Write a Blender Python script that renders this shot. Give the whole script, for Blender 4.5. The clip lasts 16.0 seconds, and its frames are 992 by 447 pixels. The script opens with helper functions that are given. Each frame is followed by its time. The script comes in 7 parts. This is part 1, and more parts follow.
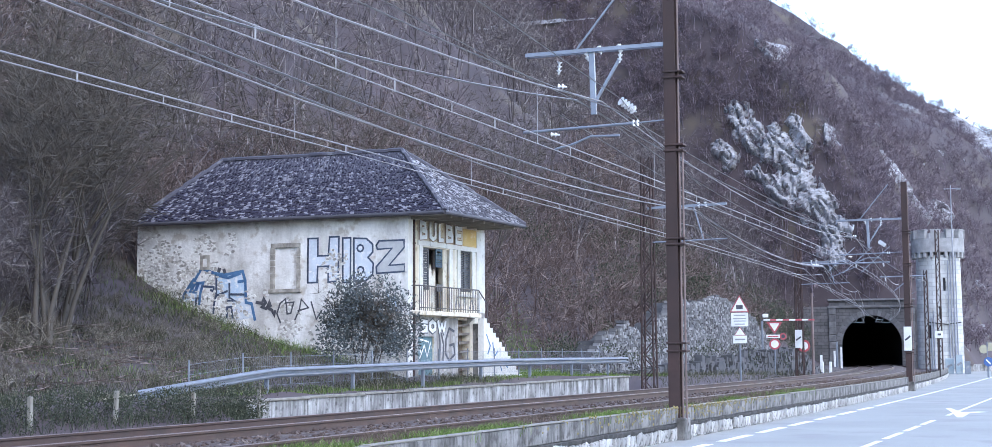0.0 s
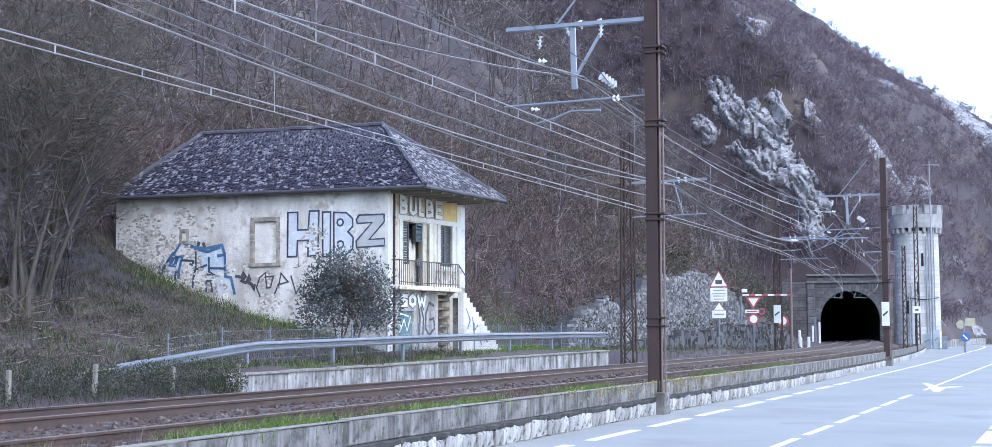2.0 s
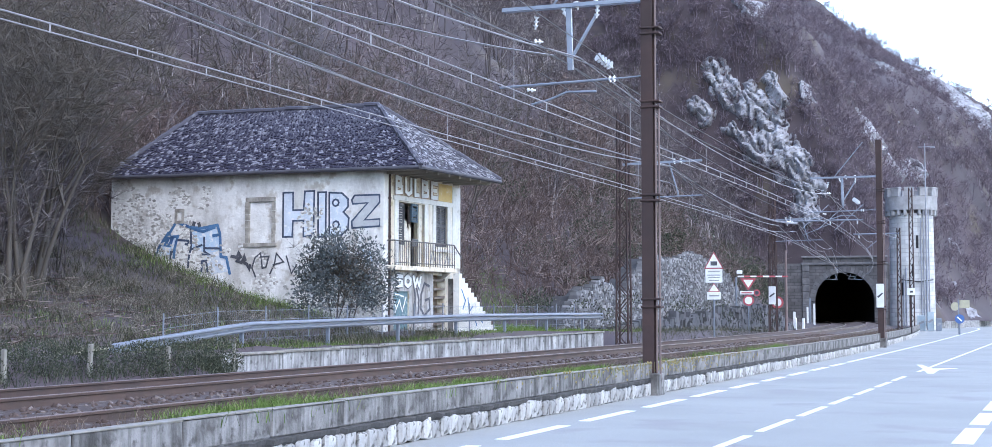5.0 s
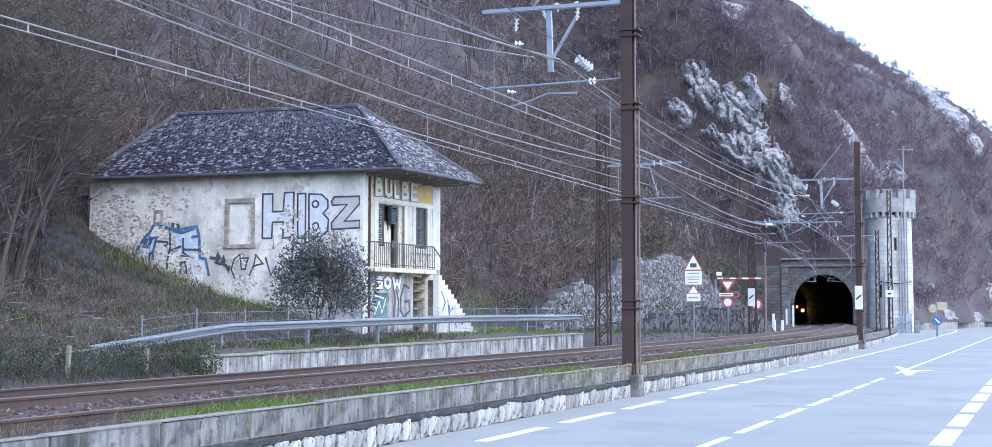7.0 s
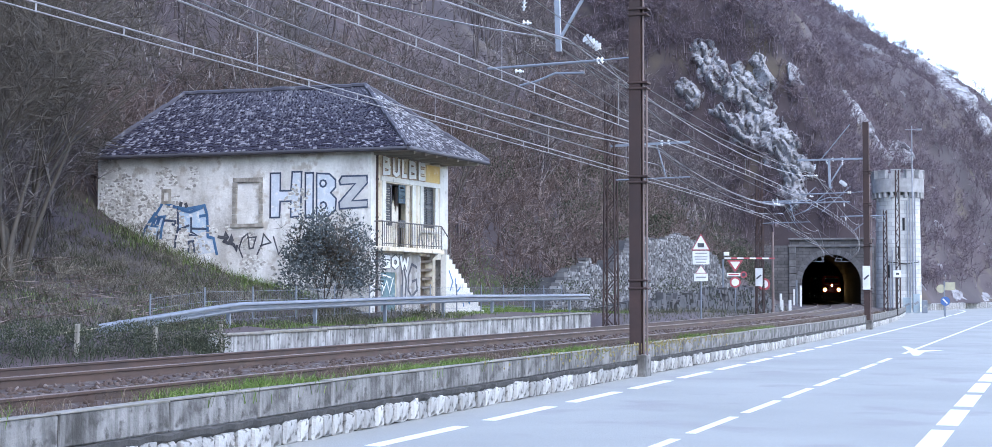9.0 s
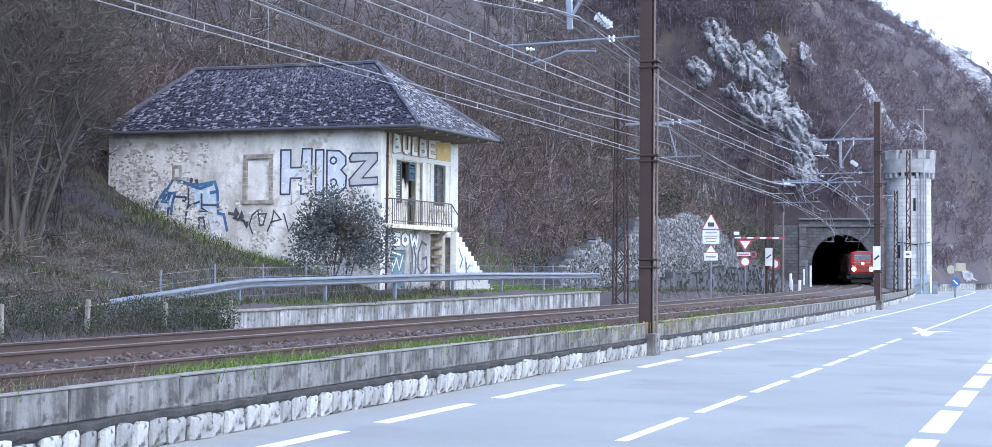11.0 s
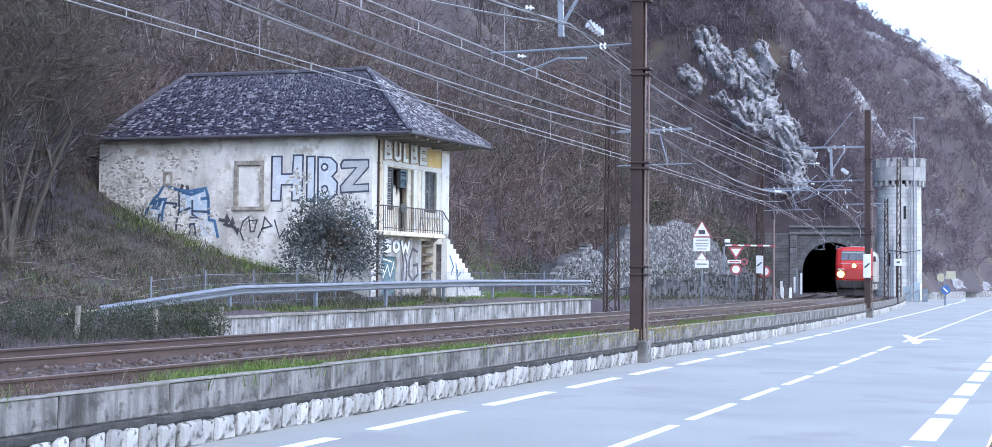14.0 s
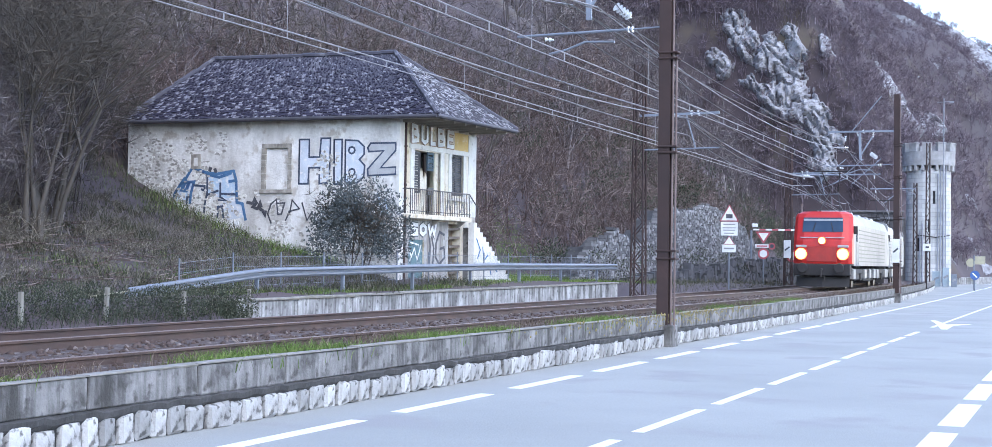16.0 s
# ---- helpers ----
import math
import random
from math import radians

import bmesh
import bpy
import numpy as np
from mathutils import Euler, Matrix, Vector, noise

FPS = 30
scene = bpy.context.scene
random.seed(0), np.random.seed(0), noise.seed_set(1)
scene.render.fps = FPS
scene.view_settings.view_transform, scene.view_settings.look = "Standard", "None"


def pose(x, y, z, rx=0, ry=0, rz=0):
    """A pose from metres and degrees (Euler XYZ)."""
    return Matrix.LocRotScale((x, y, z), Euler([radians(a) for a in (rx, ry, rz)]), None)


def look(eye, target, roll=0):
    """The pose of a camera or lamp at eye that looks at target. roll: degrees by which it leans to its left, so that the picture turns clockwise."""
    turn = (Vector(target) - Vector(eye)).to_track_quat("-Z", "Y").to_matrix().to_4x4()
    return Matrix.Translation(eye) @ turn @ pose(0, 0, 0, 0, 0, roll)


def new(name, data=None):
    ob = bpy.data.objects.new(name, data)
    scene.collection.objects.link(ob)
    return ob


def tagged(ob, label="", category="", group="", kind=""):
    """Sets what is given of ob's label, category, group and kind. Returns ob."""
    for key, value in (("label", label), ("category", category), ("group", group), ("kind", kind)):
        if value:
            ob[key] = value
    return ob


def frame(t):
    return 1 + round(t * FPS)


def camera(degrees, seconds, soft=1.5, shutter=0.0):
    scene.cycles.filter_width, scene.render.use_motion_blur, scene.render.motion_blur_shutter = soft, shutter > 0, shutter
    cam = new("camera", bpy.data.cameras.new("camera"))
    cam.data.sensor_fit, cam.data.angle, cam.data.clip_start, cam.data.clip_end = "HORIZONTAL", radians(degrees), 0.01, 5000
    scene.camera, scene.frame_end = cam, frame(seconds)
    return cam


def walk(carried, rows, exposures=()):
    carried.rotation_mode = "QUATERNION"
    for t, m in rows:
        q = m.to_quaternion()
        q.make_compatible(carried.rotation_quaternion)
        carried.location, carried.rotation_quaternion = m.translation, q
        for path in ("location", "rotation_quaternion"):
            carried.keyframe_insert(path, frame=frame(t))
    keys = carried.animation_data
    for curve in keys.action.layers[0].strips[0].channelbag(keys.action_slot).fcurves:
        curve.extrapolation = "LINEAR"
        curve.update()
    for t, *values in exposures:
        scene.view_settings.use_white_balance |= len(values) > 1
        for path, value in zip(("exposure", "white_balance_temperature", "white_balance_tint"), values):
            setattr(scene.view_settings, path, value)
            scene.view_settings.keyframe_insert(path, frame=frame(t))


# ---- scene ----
cam = camera(38.3, 16.0, soft=0.5)

# one standpoint on the verge beside the road; seconds, pitch, roll, yaw
EYE = (0.0, 0.0, 2.1)
PATH = [
    (0, 5.328, 0.248, 23.046),
    (0.5, 4.779, 0.217, 23.328),
    (1, 4.249, 0.275, 23.301),
    (1.5, 4.513, 0.315, 22.448),
    (2, 4.306, 0.146, 22.239),
    (2.5, 3.701, -0.068, 22.131),
    (3, 3.391, -0.192, 22.007),
    (3.5, 2.873, -0.031, 21.401),
    (4, 3.148, -0.003, 21.641),
    (4.2, 3.288, 0.039, 22.051),
    (6.5, 3.734, -0.052, 21.760),
    (7, 3.603, -0.039, 21.240),
    (7.5, 3.351, 0.027, 21.570),
    (8, 3.113, -0.021, 21.644),
    (8.2, 2.816, -0.127, 21.566),
    (10.3, 2.752, -0.130, 21.523),
    (10.5, 2.440, -0.066, 21.536),
    (11, 1.900, -0.500, 21.924),
    (11.5, 1.756, -0.901, 21.389),
    (12, 2.542, -0.603, 21.809),
    (12.5, 2.663, -0.738, 21.963),
    (13, 2.694, -0.600, 22.162),
    (13.5, 2.118, -0.734, 21.586),
    (14, 2.185, -0.614, 21.562),
    (14.5, 2.449, -0.929, 21.569),
    (15, 2.413, -0.698, 21.797),
    (15.5, 1.823, -0.528, 23.022),
    (16, 1.509, -0.835, 22.632),
]
walk(cam, [(t, pose(*EYE, 90 + p, r, y)) for t, p, r, y in PATH], exposures=[(0.0, 1.83, 5930, 12), (16.0, 1.83, 5930, 12)])

# ---- world and light ----
world = bpy.data.worlds.new("world")
scene.world = world
world.use_nodes = True
wn = world.node_tree.nodes
sky = wn.new("ShaderNodeTexSky")
sky.sky_type = "NISHITA"
sky.sun_disc = False
sky.sun_elevation, sky.sun_rotation = radians(30), radians(25)
sky.air_density, sky.dust_density, sky.ozone_density = 1.0, 0.6, 3.0
world.node_tree.links.new(sky.outputs[0], wn["Background"].inputs[0])
wn["Background"].inputs[1].default_value = 0.15
sun = new("sun", bpy.data.lights.new("sun", "SUN"))
sun.data.energy, sun.data.angle, sun.data.color = 1.3, radians(70), (1.0, 0.95, 0.92)
sun.matrix_world = look((0, 0, 0), (-0.7, 0.66, -0.78))

# ---- materials ----
def mat(name, c1, c2=None, scale=3.0, rough=0.85, metal=0.0, bump=0.0, fine=40.0, c3=None, spots=0.6, rand=0.0, emit=0.0, coord="Object"):
    """Two colours mixed by coarse and fine noise, with an optional third one in blotches, fine relief, and a brightness that differs from object to object."""
    m = bpy.data.materials.new(name)
    m.use_nodes = True
    n, l = m.node_tree.nodes, m.node_tree.links
    b = n["Principled BSDF"]
    b.inputs["Roughness"].default_value, b.inputs["Metallic"].default_value = rough, metal
    tc = n.new("ShaderNodeTexCoord")
    src = tc.outputs[coord]
    def tex(s, detail=6.0):
        t = n.new("ShaderNodeTexNoise")
        t.inputs["Scale"].default_value, t.inputs["Detail"].default_value = s, detail
        l.new(src, t.inputs["Vector"])
        return t.outputs[0]
    def ramp(v, lo, hi):
        r = n.new("ShaderNodeMapRange")
        r.inputs[1].default_value, r.inputs[2].default_value = lo, hi
        l.new(v, r.inputs[0])
        return r.outputs[0]
    def mix(f, a, c):
        x = n.new("ShaderNodeMix")
        x.data_type = "RGBA"
        l.new(f, x.inputs["Factor"])
        for sock, v in ((x.inputs["A"], a), (x.inputs["B"], c)):
            if isinstance(v, tuple):
                sock.default_value = (*v, 1)
            else:
                l.new(v, sock)
        return x.outputs["Result"]
    c2 = c2 or tuple(v * 0.75 for v in c1)
    fn = tex(fine)
    col = mix(ramp(tex(scale), 0.35, 0.65), c1, c2)
    dark = tuple(v * 0.7 for v in c1)
    half = n.new("ShaderNodeMath")
    half.operation = "MULTIPLY"
    half.inputs[1].default_value = 0.45
    l.new(ramp(fn, 0.4, 0.7), half.inputs[0])
    col = mix(half.outputs[0], col, dark)
    if c3:
        col = mix(ramp(tex(scale * 2.3), spots - 0.05, spots + 0.07), col, c3)
    if rand:
        oi = n.new("ShaderNodeObjectInfo")
        h = n.new("ShaderNodeHueSaturation")
        l.new(ramp(oi.outputs["Random"], 0, 1), h.inputs["Value"])
        mr = h.inputs["Value"].links[0].from_node
        mr.inputs[3].default_value, mr.inputs[4].default_value = 1 - rand, 1 + rand
        l.new(col, h.inputs["Color"])
        col = h.outputs[0]
    l.new(col, b.inputs["Base Color"])
    if bump:
        bp = n.new("ShaderNodeBump")
        bp.inputs["Strength"].default_value = bump
        bp.inputs["Distance"].default_value = 0.03
        l.new(fn, bp.inputs["Height"])
        l.new(bp.outputs[0], b.inputs["Normal"])
    if emit:
        b.inputs["Emission Color"].default_value = (*c1, 1)
        b.inputs["Emission Strength"].default_value = emit
    return m

M_ASPHALT = mat("asphalt", (0.322, 0.322, 0.3), (0.268, 0.27, 0.252), 0.22, 0.85, bump=0.35, fine=30, c3=(0.255, 0.247, 0.237), spots=0.6)
M_PAINT = mat("road_paint", (0.75, 0.75, 0.74), (0.62, 0.62, 0.61), 2, 0.6, fine=25, c3=(0.4, 0.4, 0.4), spots=0.72)
M_GROUND = mat("earth", (0.13, 0.115, 0.075), (0.09, 0.10, 0.045), 0.3, 0.95, bump=0.5, fine=9, c3=(0.17, 0.14, 0.10), spots=0.6)
M_BALLAST = mat("ballast", (0.085, 0.056, 0.046), (0.05, 0.034, 0.028), 3, 0.95, bump=0.6, fine=18, c3=(0.2, 0.18, 0.17), spots=0.63)
M_RAIL = mat("rusty_rail", (0.075, 0.041, 0.031), (0.045, 0.028, 0.023), 2, 0.75, metal=0.1, fine=30)
M_RAILTOP = mat("rail_head", (0.2, 0.145, 0.125), (0.14, 0.1, 0.088), 1, 0.55, metal=0.3)
M_COPING = mat("mossy_coping", (0.3, 0.28, 0.25), (0.17, 0.155, 0.125), 2.5, 0.9, fine=20)
M_LAMPRIM = mat("lamp_reflector", (0.9, 0.42, 0.06), (0.9, 0.4, 0.06), 1, 0.4, emit=2.2)
M_ROOF = mat("roof_slate", (0.085, 0.08, 0.10), (0.06, 0.058, 0.075), 1.2, 0.7, bump=0.3, fine=12, c3=(0.17, 0.165, 0.18), spots=0.62)
M_HILL = mat("leaf_litter", (0.078, 0.057, 0.062), (0.052, 0.042, 0.046), 0.06, 0.95, bump=0.6, fine=1.2, c3=(0.1, 0.08, 0.062), spots=0.6)
M_STEEL = mat("rusty_steel", (0.06, 0.034, 0.03), (0.036, 0.024, 0.023), 0.9, 0.8, metal=0.15, fine=10)

M_JOINT = mat("dark_mortar", (0.06, 0.056, 0.055), (0.035, 0.034, 0.033), 3, 0.95, bump=0.5, fine=15)
M_WHITESTONE = mat("whitewashed_stone", (0.43, 0.42, 0.408), (0.26, 0.252, 0.243), 4.5, 0.92, bump=0.9, fine=11, c3=(0.09, 0.085, 0.08), spots=0.575, rand=0.35)
M_GALV = mat("galvanised_steel", (0.2, 0.22, 0.26), (0.155, 0.17, 0.2), 3, 0.6, metal=0.2, fine=40)

def streaked(name, c1, c2, stain, amount=0.5, scale=1.3, fine=9.0, c3=None, spots=0.6):
    """Concrete or plaster with dark runs from the top: noise drawn out along z."""
    m = mat(name, c1, c2, scale, 0.92, bump=0.6, fine=fine, c3=c3, spots=spots)
    n, l = m.node_tree.nodes, m.node_tree.links
    b = n["Principled BSDF"]
    old = b.inputs["Base Color"].links[0].from_socket
    tc = n.new("ShaderNodeTexCoord")
    oi = n.new("ShaderNodeObjectInfo")
    mp = n.new("ShaderNodeMapping")
    mp.inputs["Scale"].default_value = (1.0, 3.6, 0.4)
    l.new(tc.outputs["Object"], mp.inputs["Vector"])
    l.new(oi.outputs["Location"], mp.inputs["Location"])
    t = n.new("ShaderNodeTexNoise")
    t.inputs["Scale"].default_value, t.inputs["Detail"].default_value = 1.0, 9.0
    t.inputs["Roughness"].default_value = 0.68
    l.new(mp.outputs[0], t.inputs["Vector"])
    r = n.new("ShaderNodeMapRange")
    r.inputs[1].default_value, r.inputs[2].default_value = 0.42, 0.64
    r.inputs[4].default_value = amount
    l.new(t.outputs[0], r.inputs[0])
    x = n.new("ShaderNodeMix")
    x.data_type = "RGBA"
    l.new(r.outputs[0], x.inputs["Factor"])
    l.new(old, x.inputs["A"])
    x.inputs["B"].default_value = (*stain, 1)
    l.new(x.outputs["Result"], b.inputs["Base Color"])
    return m

M_CONCRETE = streaked("stained_concrete_panel", (0.27, 0.258, 0.25), (0.11, 0.104, 0.099), (0.036, 0.033, 0.03), 0.95, 2.6, 20.0, (0.07, 0.064, 0.06), 0.6)
M_PALECONC = streaked("pale_streaked_concrete", (0.5, 0.485, 0.47), (0.28, 0.268, 0.258), (0.055, 0.05, 0.047), 1.0, 2.0, 16.0, (0.13, 0.125, 0.12), 0.6)
M_WHITEPL = mat("dirty_white_plaster", (0.72, 0.70, 0.66), (0.6, 0.57, 0.52), 1.6, 0.9, bump=0.3, fine=10, c3=(0.4, 0.37, 0.33), spots=0.66)
M_STONETRIM = mat("stone_trim", (0.42, 0.385, 0.335), (0.2, 0.18, 0.155), 5, 0.9, bump=0.4, fine=12)
M_GUTTER = mat("gutter_zinc", (0.09, 0.085, 0.1), (0.055, 0.052, 0.06), 2, 0.7, metal=0.1)
M_OLDWOOD = mat("old_wood", (0.2, 0.165, 0.135), (0.14, 0.115, 0.095), 3, 0.9, fine=20)
M_SOFFIT = mat("soffit_boards", (0.36, 0.33, 0.28), (0.26, 0.235, 0.2), 2, 0.9, fine=14)
M_PIPE = mat("rusty_pipe", (0.2, 0.145, 0.135), (0.14, 0.10, 0.092), 2, 0.75, fine=12)
M_SHUTTER = mat("shutter_paint", (0.08, 0.08, 0.085), (0.055, 0.055, 0.06), 3, 0.7)
M_SHUTTERBLUE = mat("shutter_blue", (0.05, 0.09, 0.12), (0.04, 0.06, 0.08), 3, 0.7)
M_DOOR = mat("door_brown", (0.085, 0.05, 0.04), (0.05, 0.035, 0.03), 3, 0.7)
M_IRON = mat("thin_iron", (0.12, 0.11, 0.11), (0.09, 0.075, 0.07), 4, 0.6, metal=0.4)
M_TEAL = mat("teal_paint", (0.11, 0.2, 0.22), (0.07, 0.12, 0.14), 4, 0.7, c3=(0.3, 0.34, 0.35), spots=0.62)
M_RECESS = mat("bare_masonry", (0.27, 0.2, 0.14), (0.17, 0.13, 0.1), 2.5, 0.95, bump=0.4, fine=10)
M_INKDARK = mat("spray_dark", (0.05, 0.05, 0.065), (0.09, 0.09, 0.1), 5, 0.8)
M_INKGREY = mat("spray_grey", (0.22, 0.22, 0.24), (0.3, 0.3, 0.31), 4, 0.8)
M_SILVER = mat("spray_silver", (0.62, 0.66, 0.73), (0.5, 0.54, 0.6), 3, 0.75, c3=(0.72, 0.71, 0.7), spots=0.6)
M_BLUE = mat("spray_blue", (0.05, 0.11, 0.24), (0.09, 0.2, 0.36), 4, 0.75)
M_WIRE = mat("wire_metal", (0.34, 0.33, 0.34), (0.28, 0.27, 0.28), 4, 0.6, metal=0.2)
M_ARM = mat("grey_paint_steel", (0.26, 0.28, 0.33), (0.21, 0.23, 0.27), 3, 0.55, metal=0.3)
M_PORCELAIN = mat("porcelain", (0.8, 0.8, 0.8), (0.7, 0.72, 0.74), 3, 0.25)
M_CONDUIT = mat("conduit", (0.32, 0.33, 0.37), (0.25, 0.25, 0.28), 2, 0.6, metal=0.2)
M_DARKSTEEL = mat("dark_steel", (0.04, 0.036, 0.036), (0.03, 0.027, 0.027), 2, 0.8, metal=0.2)
M_VOUSSOIR = mat("grey_ashlar", (0.16, 0.152, 0.155), (0.10, 0.096, 0.1), 1.5, 0.92, bump=0.4, fine=8, rand=0.2)
M_SOOT = mat("soot", (0.02, 0.02, 0.022), (0.012, 0.012, 0.014), 1, 0.95)
M_TOWERPLAIN = mat("tower_stone", (0.38, 0.37, 0.37), (0.25, 0.24, 0.24), 1.2, 0.92, bump=0.4, fine=8)
M_DARKRUBBLE = mat("dark_rubble", (0.1, 0.097, 0.105), (0.05, 0.05, 0.053), 1.2, 0.95, bump=0.4, fine=9)
# c3: dark blotches that paint shade of crevices into the limestone
M_ROCK = mat("limestone", (0.4, 0.395, 0.415), (0.22, 0.212, 0.225), 0.9, 0.95, bump=1.0, fine=2.6, c3=(0.09, 0.08, 0.082), spots=0.6)
M_SIGNRED = mat("sign_red", (0.42, 0.07, 0.085), (0.34, 0.06, 0.075), 3, 0.5)
M_SIGNBLUE = mat("sign_blue", (0.05, 0.12, 0.32), (0.05, 0.1, 0.28), 3, 0.5)
M_YELLOW = mat("faded_yellow", (0.42, 0.39, 0.27), (0.36, 0.34, 0.25), 3, 0.7)
M_TEALPALE = mat("pale_teal", (0.3, 0.37, 0.42), (0.4, 0.44, 0.46), 2, 0.7)
M_LOCORED = mat("loco_red", (0.52, 0.024, 0.02), (0.42, 0.022, 0.018), 1.5, 0.4)
M_LOCOWHITE = mat("loco_white", (0.26, 0.253, 0.247), (0.19, 0.183, 0.177), 1.2, 0.5)
M_LOCOGREY = mat("loco_grey", (0.4, 0.4, 0.41), (0.3, 0.3, 0.31), 2, 0.5)
M_LOCORIB = mat("loco_rib", (0.17, 0.165, 0.16), (0.13, 0.125, 0.12), 2, 0.6)
# nose red darkened for dirt and dull reflections
M_LOCODARKRED = mat("loco_reflection_dirt_red", (0.38, 0.024, 0.018), (0.27, 0.02, 0.016), 2.2, 0.35)
M_SCREEN = mat("dark_glass", (0.045, 0.07, 0.11), (0.03, 0.05, 0.085), 1, 0.08)
M_WHEEL = mat("wheel_steel", (0.09, 0.08, 0.075), (0.06, 0.055, 0.05), 2, 0.5, metal=0.5)
M_LAMP = mat("lamp_lens", (1.0, 0.62, 0.22), (1.0, 0.6, 0.2), 1, 0.3, emit=12)
M_TRUNK = mat("trunk_bark", (0.10, 0.083, 0.068), (0.065, 0.055, 0.046), 1.0, 0.95, fine=6)
M_BUSHLEAF = mat("grey_leaf", (0.105, 0.118, 0.12), (0.058, 0.07, 0.07), 1.5, 0.85, fine=8)

def flecked(name, dark, mid, light, share):
    """Each loose piece takes its own tone; a share of them are pale with lichen."""
    m = mat(name, dark, mid, 1.0, 0.85, bump=0.3, fine=14)
    n, l = m.node_tree.nodes, m.node_tree.links
    n["Principled BSDF"].inputs["Specular IOR Level"].default_value = 0.15
    g = n.new("ShaderNodeNewGeometry")
    r = n.new("ShaderNodeValToRGB")
    e = r.color_ramp.elements
    e[0].position, e[0].color = 0.0, (*dark, 1)
    e[1].position, e[1].color = 1.0, (*light, 1)
    for p, c in ((1 - share - 0.06, mid), (1 - share, light)):
        x = e.new(p)
        x.color = (*c, 1)
    l.new(g.outputs["Random Per Island"], r.inputs[0])
    old = n["Principled BSDF"].inputs["Base Color"].links[0].from_socket
    x = n.new("ShaderNodeMix")
    x.data_type = "RGBA"
    x.inputs["Factor"].default_value = 0.75
    l.new(old, x.inputs["A"])
    l.new(r.outputs[0], x.inputs["B"])
    l.new(x.outputs["Result"], n["Principled BSDF"].inputs["Base Color"])
    return m

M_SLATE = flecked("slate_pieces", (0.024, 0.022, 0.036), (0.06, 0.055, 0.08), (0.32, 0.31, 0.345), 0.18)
# lighter copy of the slate: skylight on the balcony-side hip put into the colour
M_LITSLATE = flecked("skylit_slate_pieces", (0.06, 0.057, 0.07), (0.17, 0.163, 0.185), (0.48, 0.47, 0.49), 0.32)
M_RUBBLE = flecked("rubble_pieces", (0.09, 0.087, 0.09), (0.165, 0.16, 0.164), (0.29, 0.283, 0.283), 0.25)
M_BALLASTSTONE = flecked("ballast_pieces", (0.05, 0.034, 0.028), (0.13, 0.094, 0.08), (0.24, 0.2, 0.18), 0.08)
M_BARK = flecked("bark_pieces", (0.06, 0.051, 0.053), (0.14, 0.118, 0.12), (0.34, 0.3, 0.29), 0.14)
# bark made lighter and more mauve: distance haze put into the colour
M_BARKHAZE = flecked("hazy_spur_bark_pieces", (0.082, 0.066, 0.08), (0.172, 0.134, 0.157), (0.33, 0.275, 0.3), 0.15)
M_BRUSH = flecked("brush_pieces", (0.06, 0.045, 0.042), (0.15, 0.108, 0.097), (0.36, 0.29, 0.265), 0.15)
M_DRYSTEM = flecked("dry_stem_pieces", (0.06, 0.052, 0.042), (0.15, 0.13, 0.105), (0.36, 0.32, 0.27), 0.22)

M_WALLSTONE = flecked("bare_wall_stones", (0.25, 0.235, 0.215), (0.5, 0.475, 0.44), (0.78, 0.76, 0.72), 0.42)
M_INKBLUE = mat("spray_navy", (0.045, 0.06, 0.1), (0.07, 0.09, 0.14), 5, 0.8)
M_PALEBLUE = mat("spray_pale_blue", (0.42, 0.55, 0.7), (0.55, 0.62, 0.7), 2.5, 0.8, c3=(0.72, 0.72, 0.72), spots=0.58)
M_PLASTERGREY = mat("grey_sprayed_plaster", (0.5, 0.5, 0.5), (0.36, 0.36, 0.37), 3, 0.85)
M_RUSTINK = mat("spray_rust", (0.3, 0.2, 0.15), (0.22, 0.15, 0.12), 5, 0.8)
M_MOSS = mat("yellow_moss", (0.24, 0.19, 0.07), (0.16, 0.14, 0.06), 6, 0.95, fine=30)
# grime plus the balcony's shade, both in the plaster colour
M_SHADEDIRTPL = streaked("shaded_grimy_plaster", (0.5, 0.48, 0.46), (0.34, 0.32, 0.3), (0.16, 0.14, 0.125), 0.8, 2.2, 10.0, (0.24, 0.21, 0.18), 0.6)
M_TANPAINT = mat("tan_paint", (0.56, 0.46, 0.32), (0.62, 0.55, 0.44), 2.5, 0.85, c3=(0.34, 0.25, 0.17), spots=0.62)
M_OCHREPAINT = mat("ochre_paint", (0.62, 0.42, 0.14), (0.66, 0.5, 0.24), 2, 0.85, c3=(0.7, 0.62, 0.46), spots=0.62)
M_PLASTER = streaked("patchy_plaster", (0.86, 0.84, 0.81), (0.64, 0.615, 0.58), (0.3, 0.275, 0.25), 0.6, 1.4, 12.0, (0.5, 0.455, 0.4), 0.6)
M_OCHRE = streaked("cream_plaster", (0.74, 0.7, 0.61), (0.68, 0.62, 0.52), (0.48, 0.35, 0.16), 0.5, 1.4, 12.0, (0.36, 0.31, 0.24), 0.62)
M_BANKGRASS = flecked("bank_blades", (0.03, 0.032, 0.02), (0.088, 0.088, 0.052), (0.27, 0.24, 0.185), 0.16)
M_GRASS = flecked("green_blades", (0.055, 0.09, 0.02), (0.13, 0.2, 0.045), (0.28, 0.34, 0.12), 0.2)
M_DRYGRASS = flecked("dry_blades", (0.06, 0.045, 0.034), (0.14, 0.105, 0.08), (0.3, 0.24, 0.19), 0.15)
M_HEDGE = flecked("hedge_leaves", (0.028, 0.034, 0.023), (0.07, 0.08, 0.052), (0.18, 0.178, 0.13), 0.12)
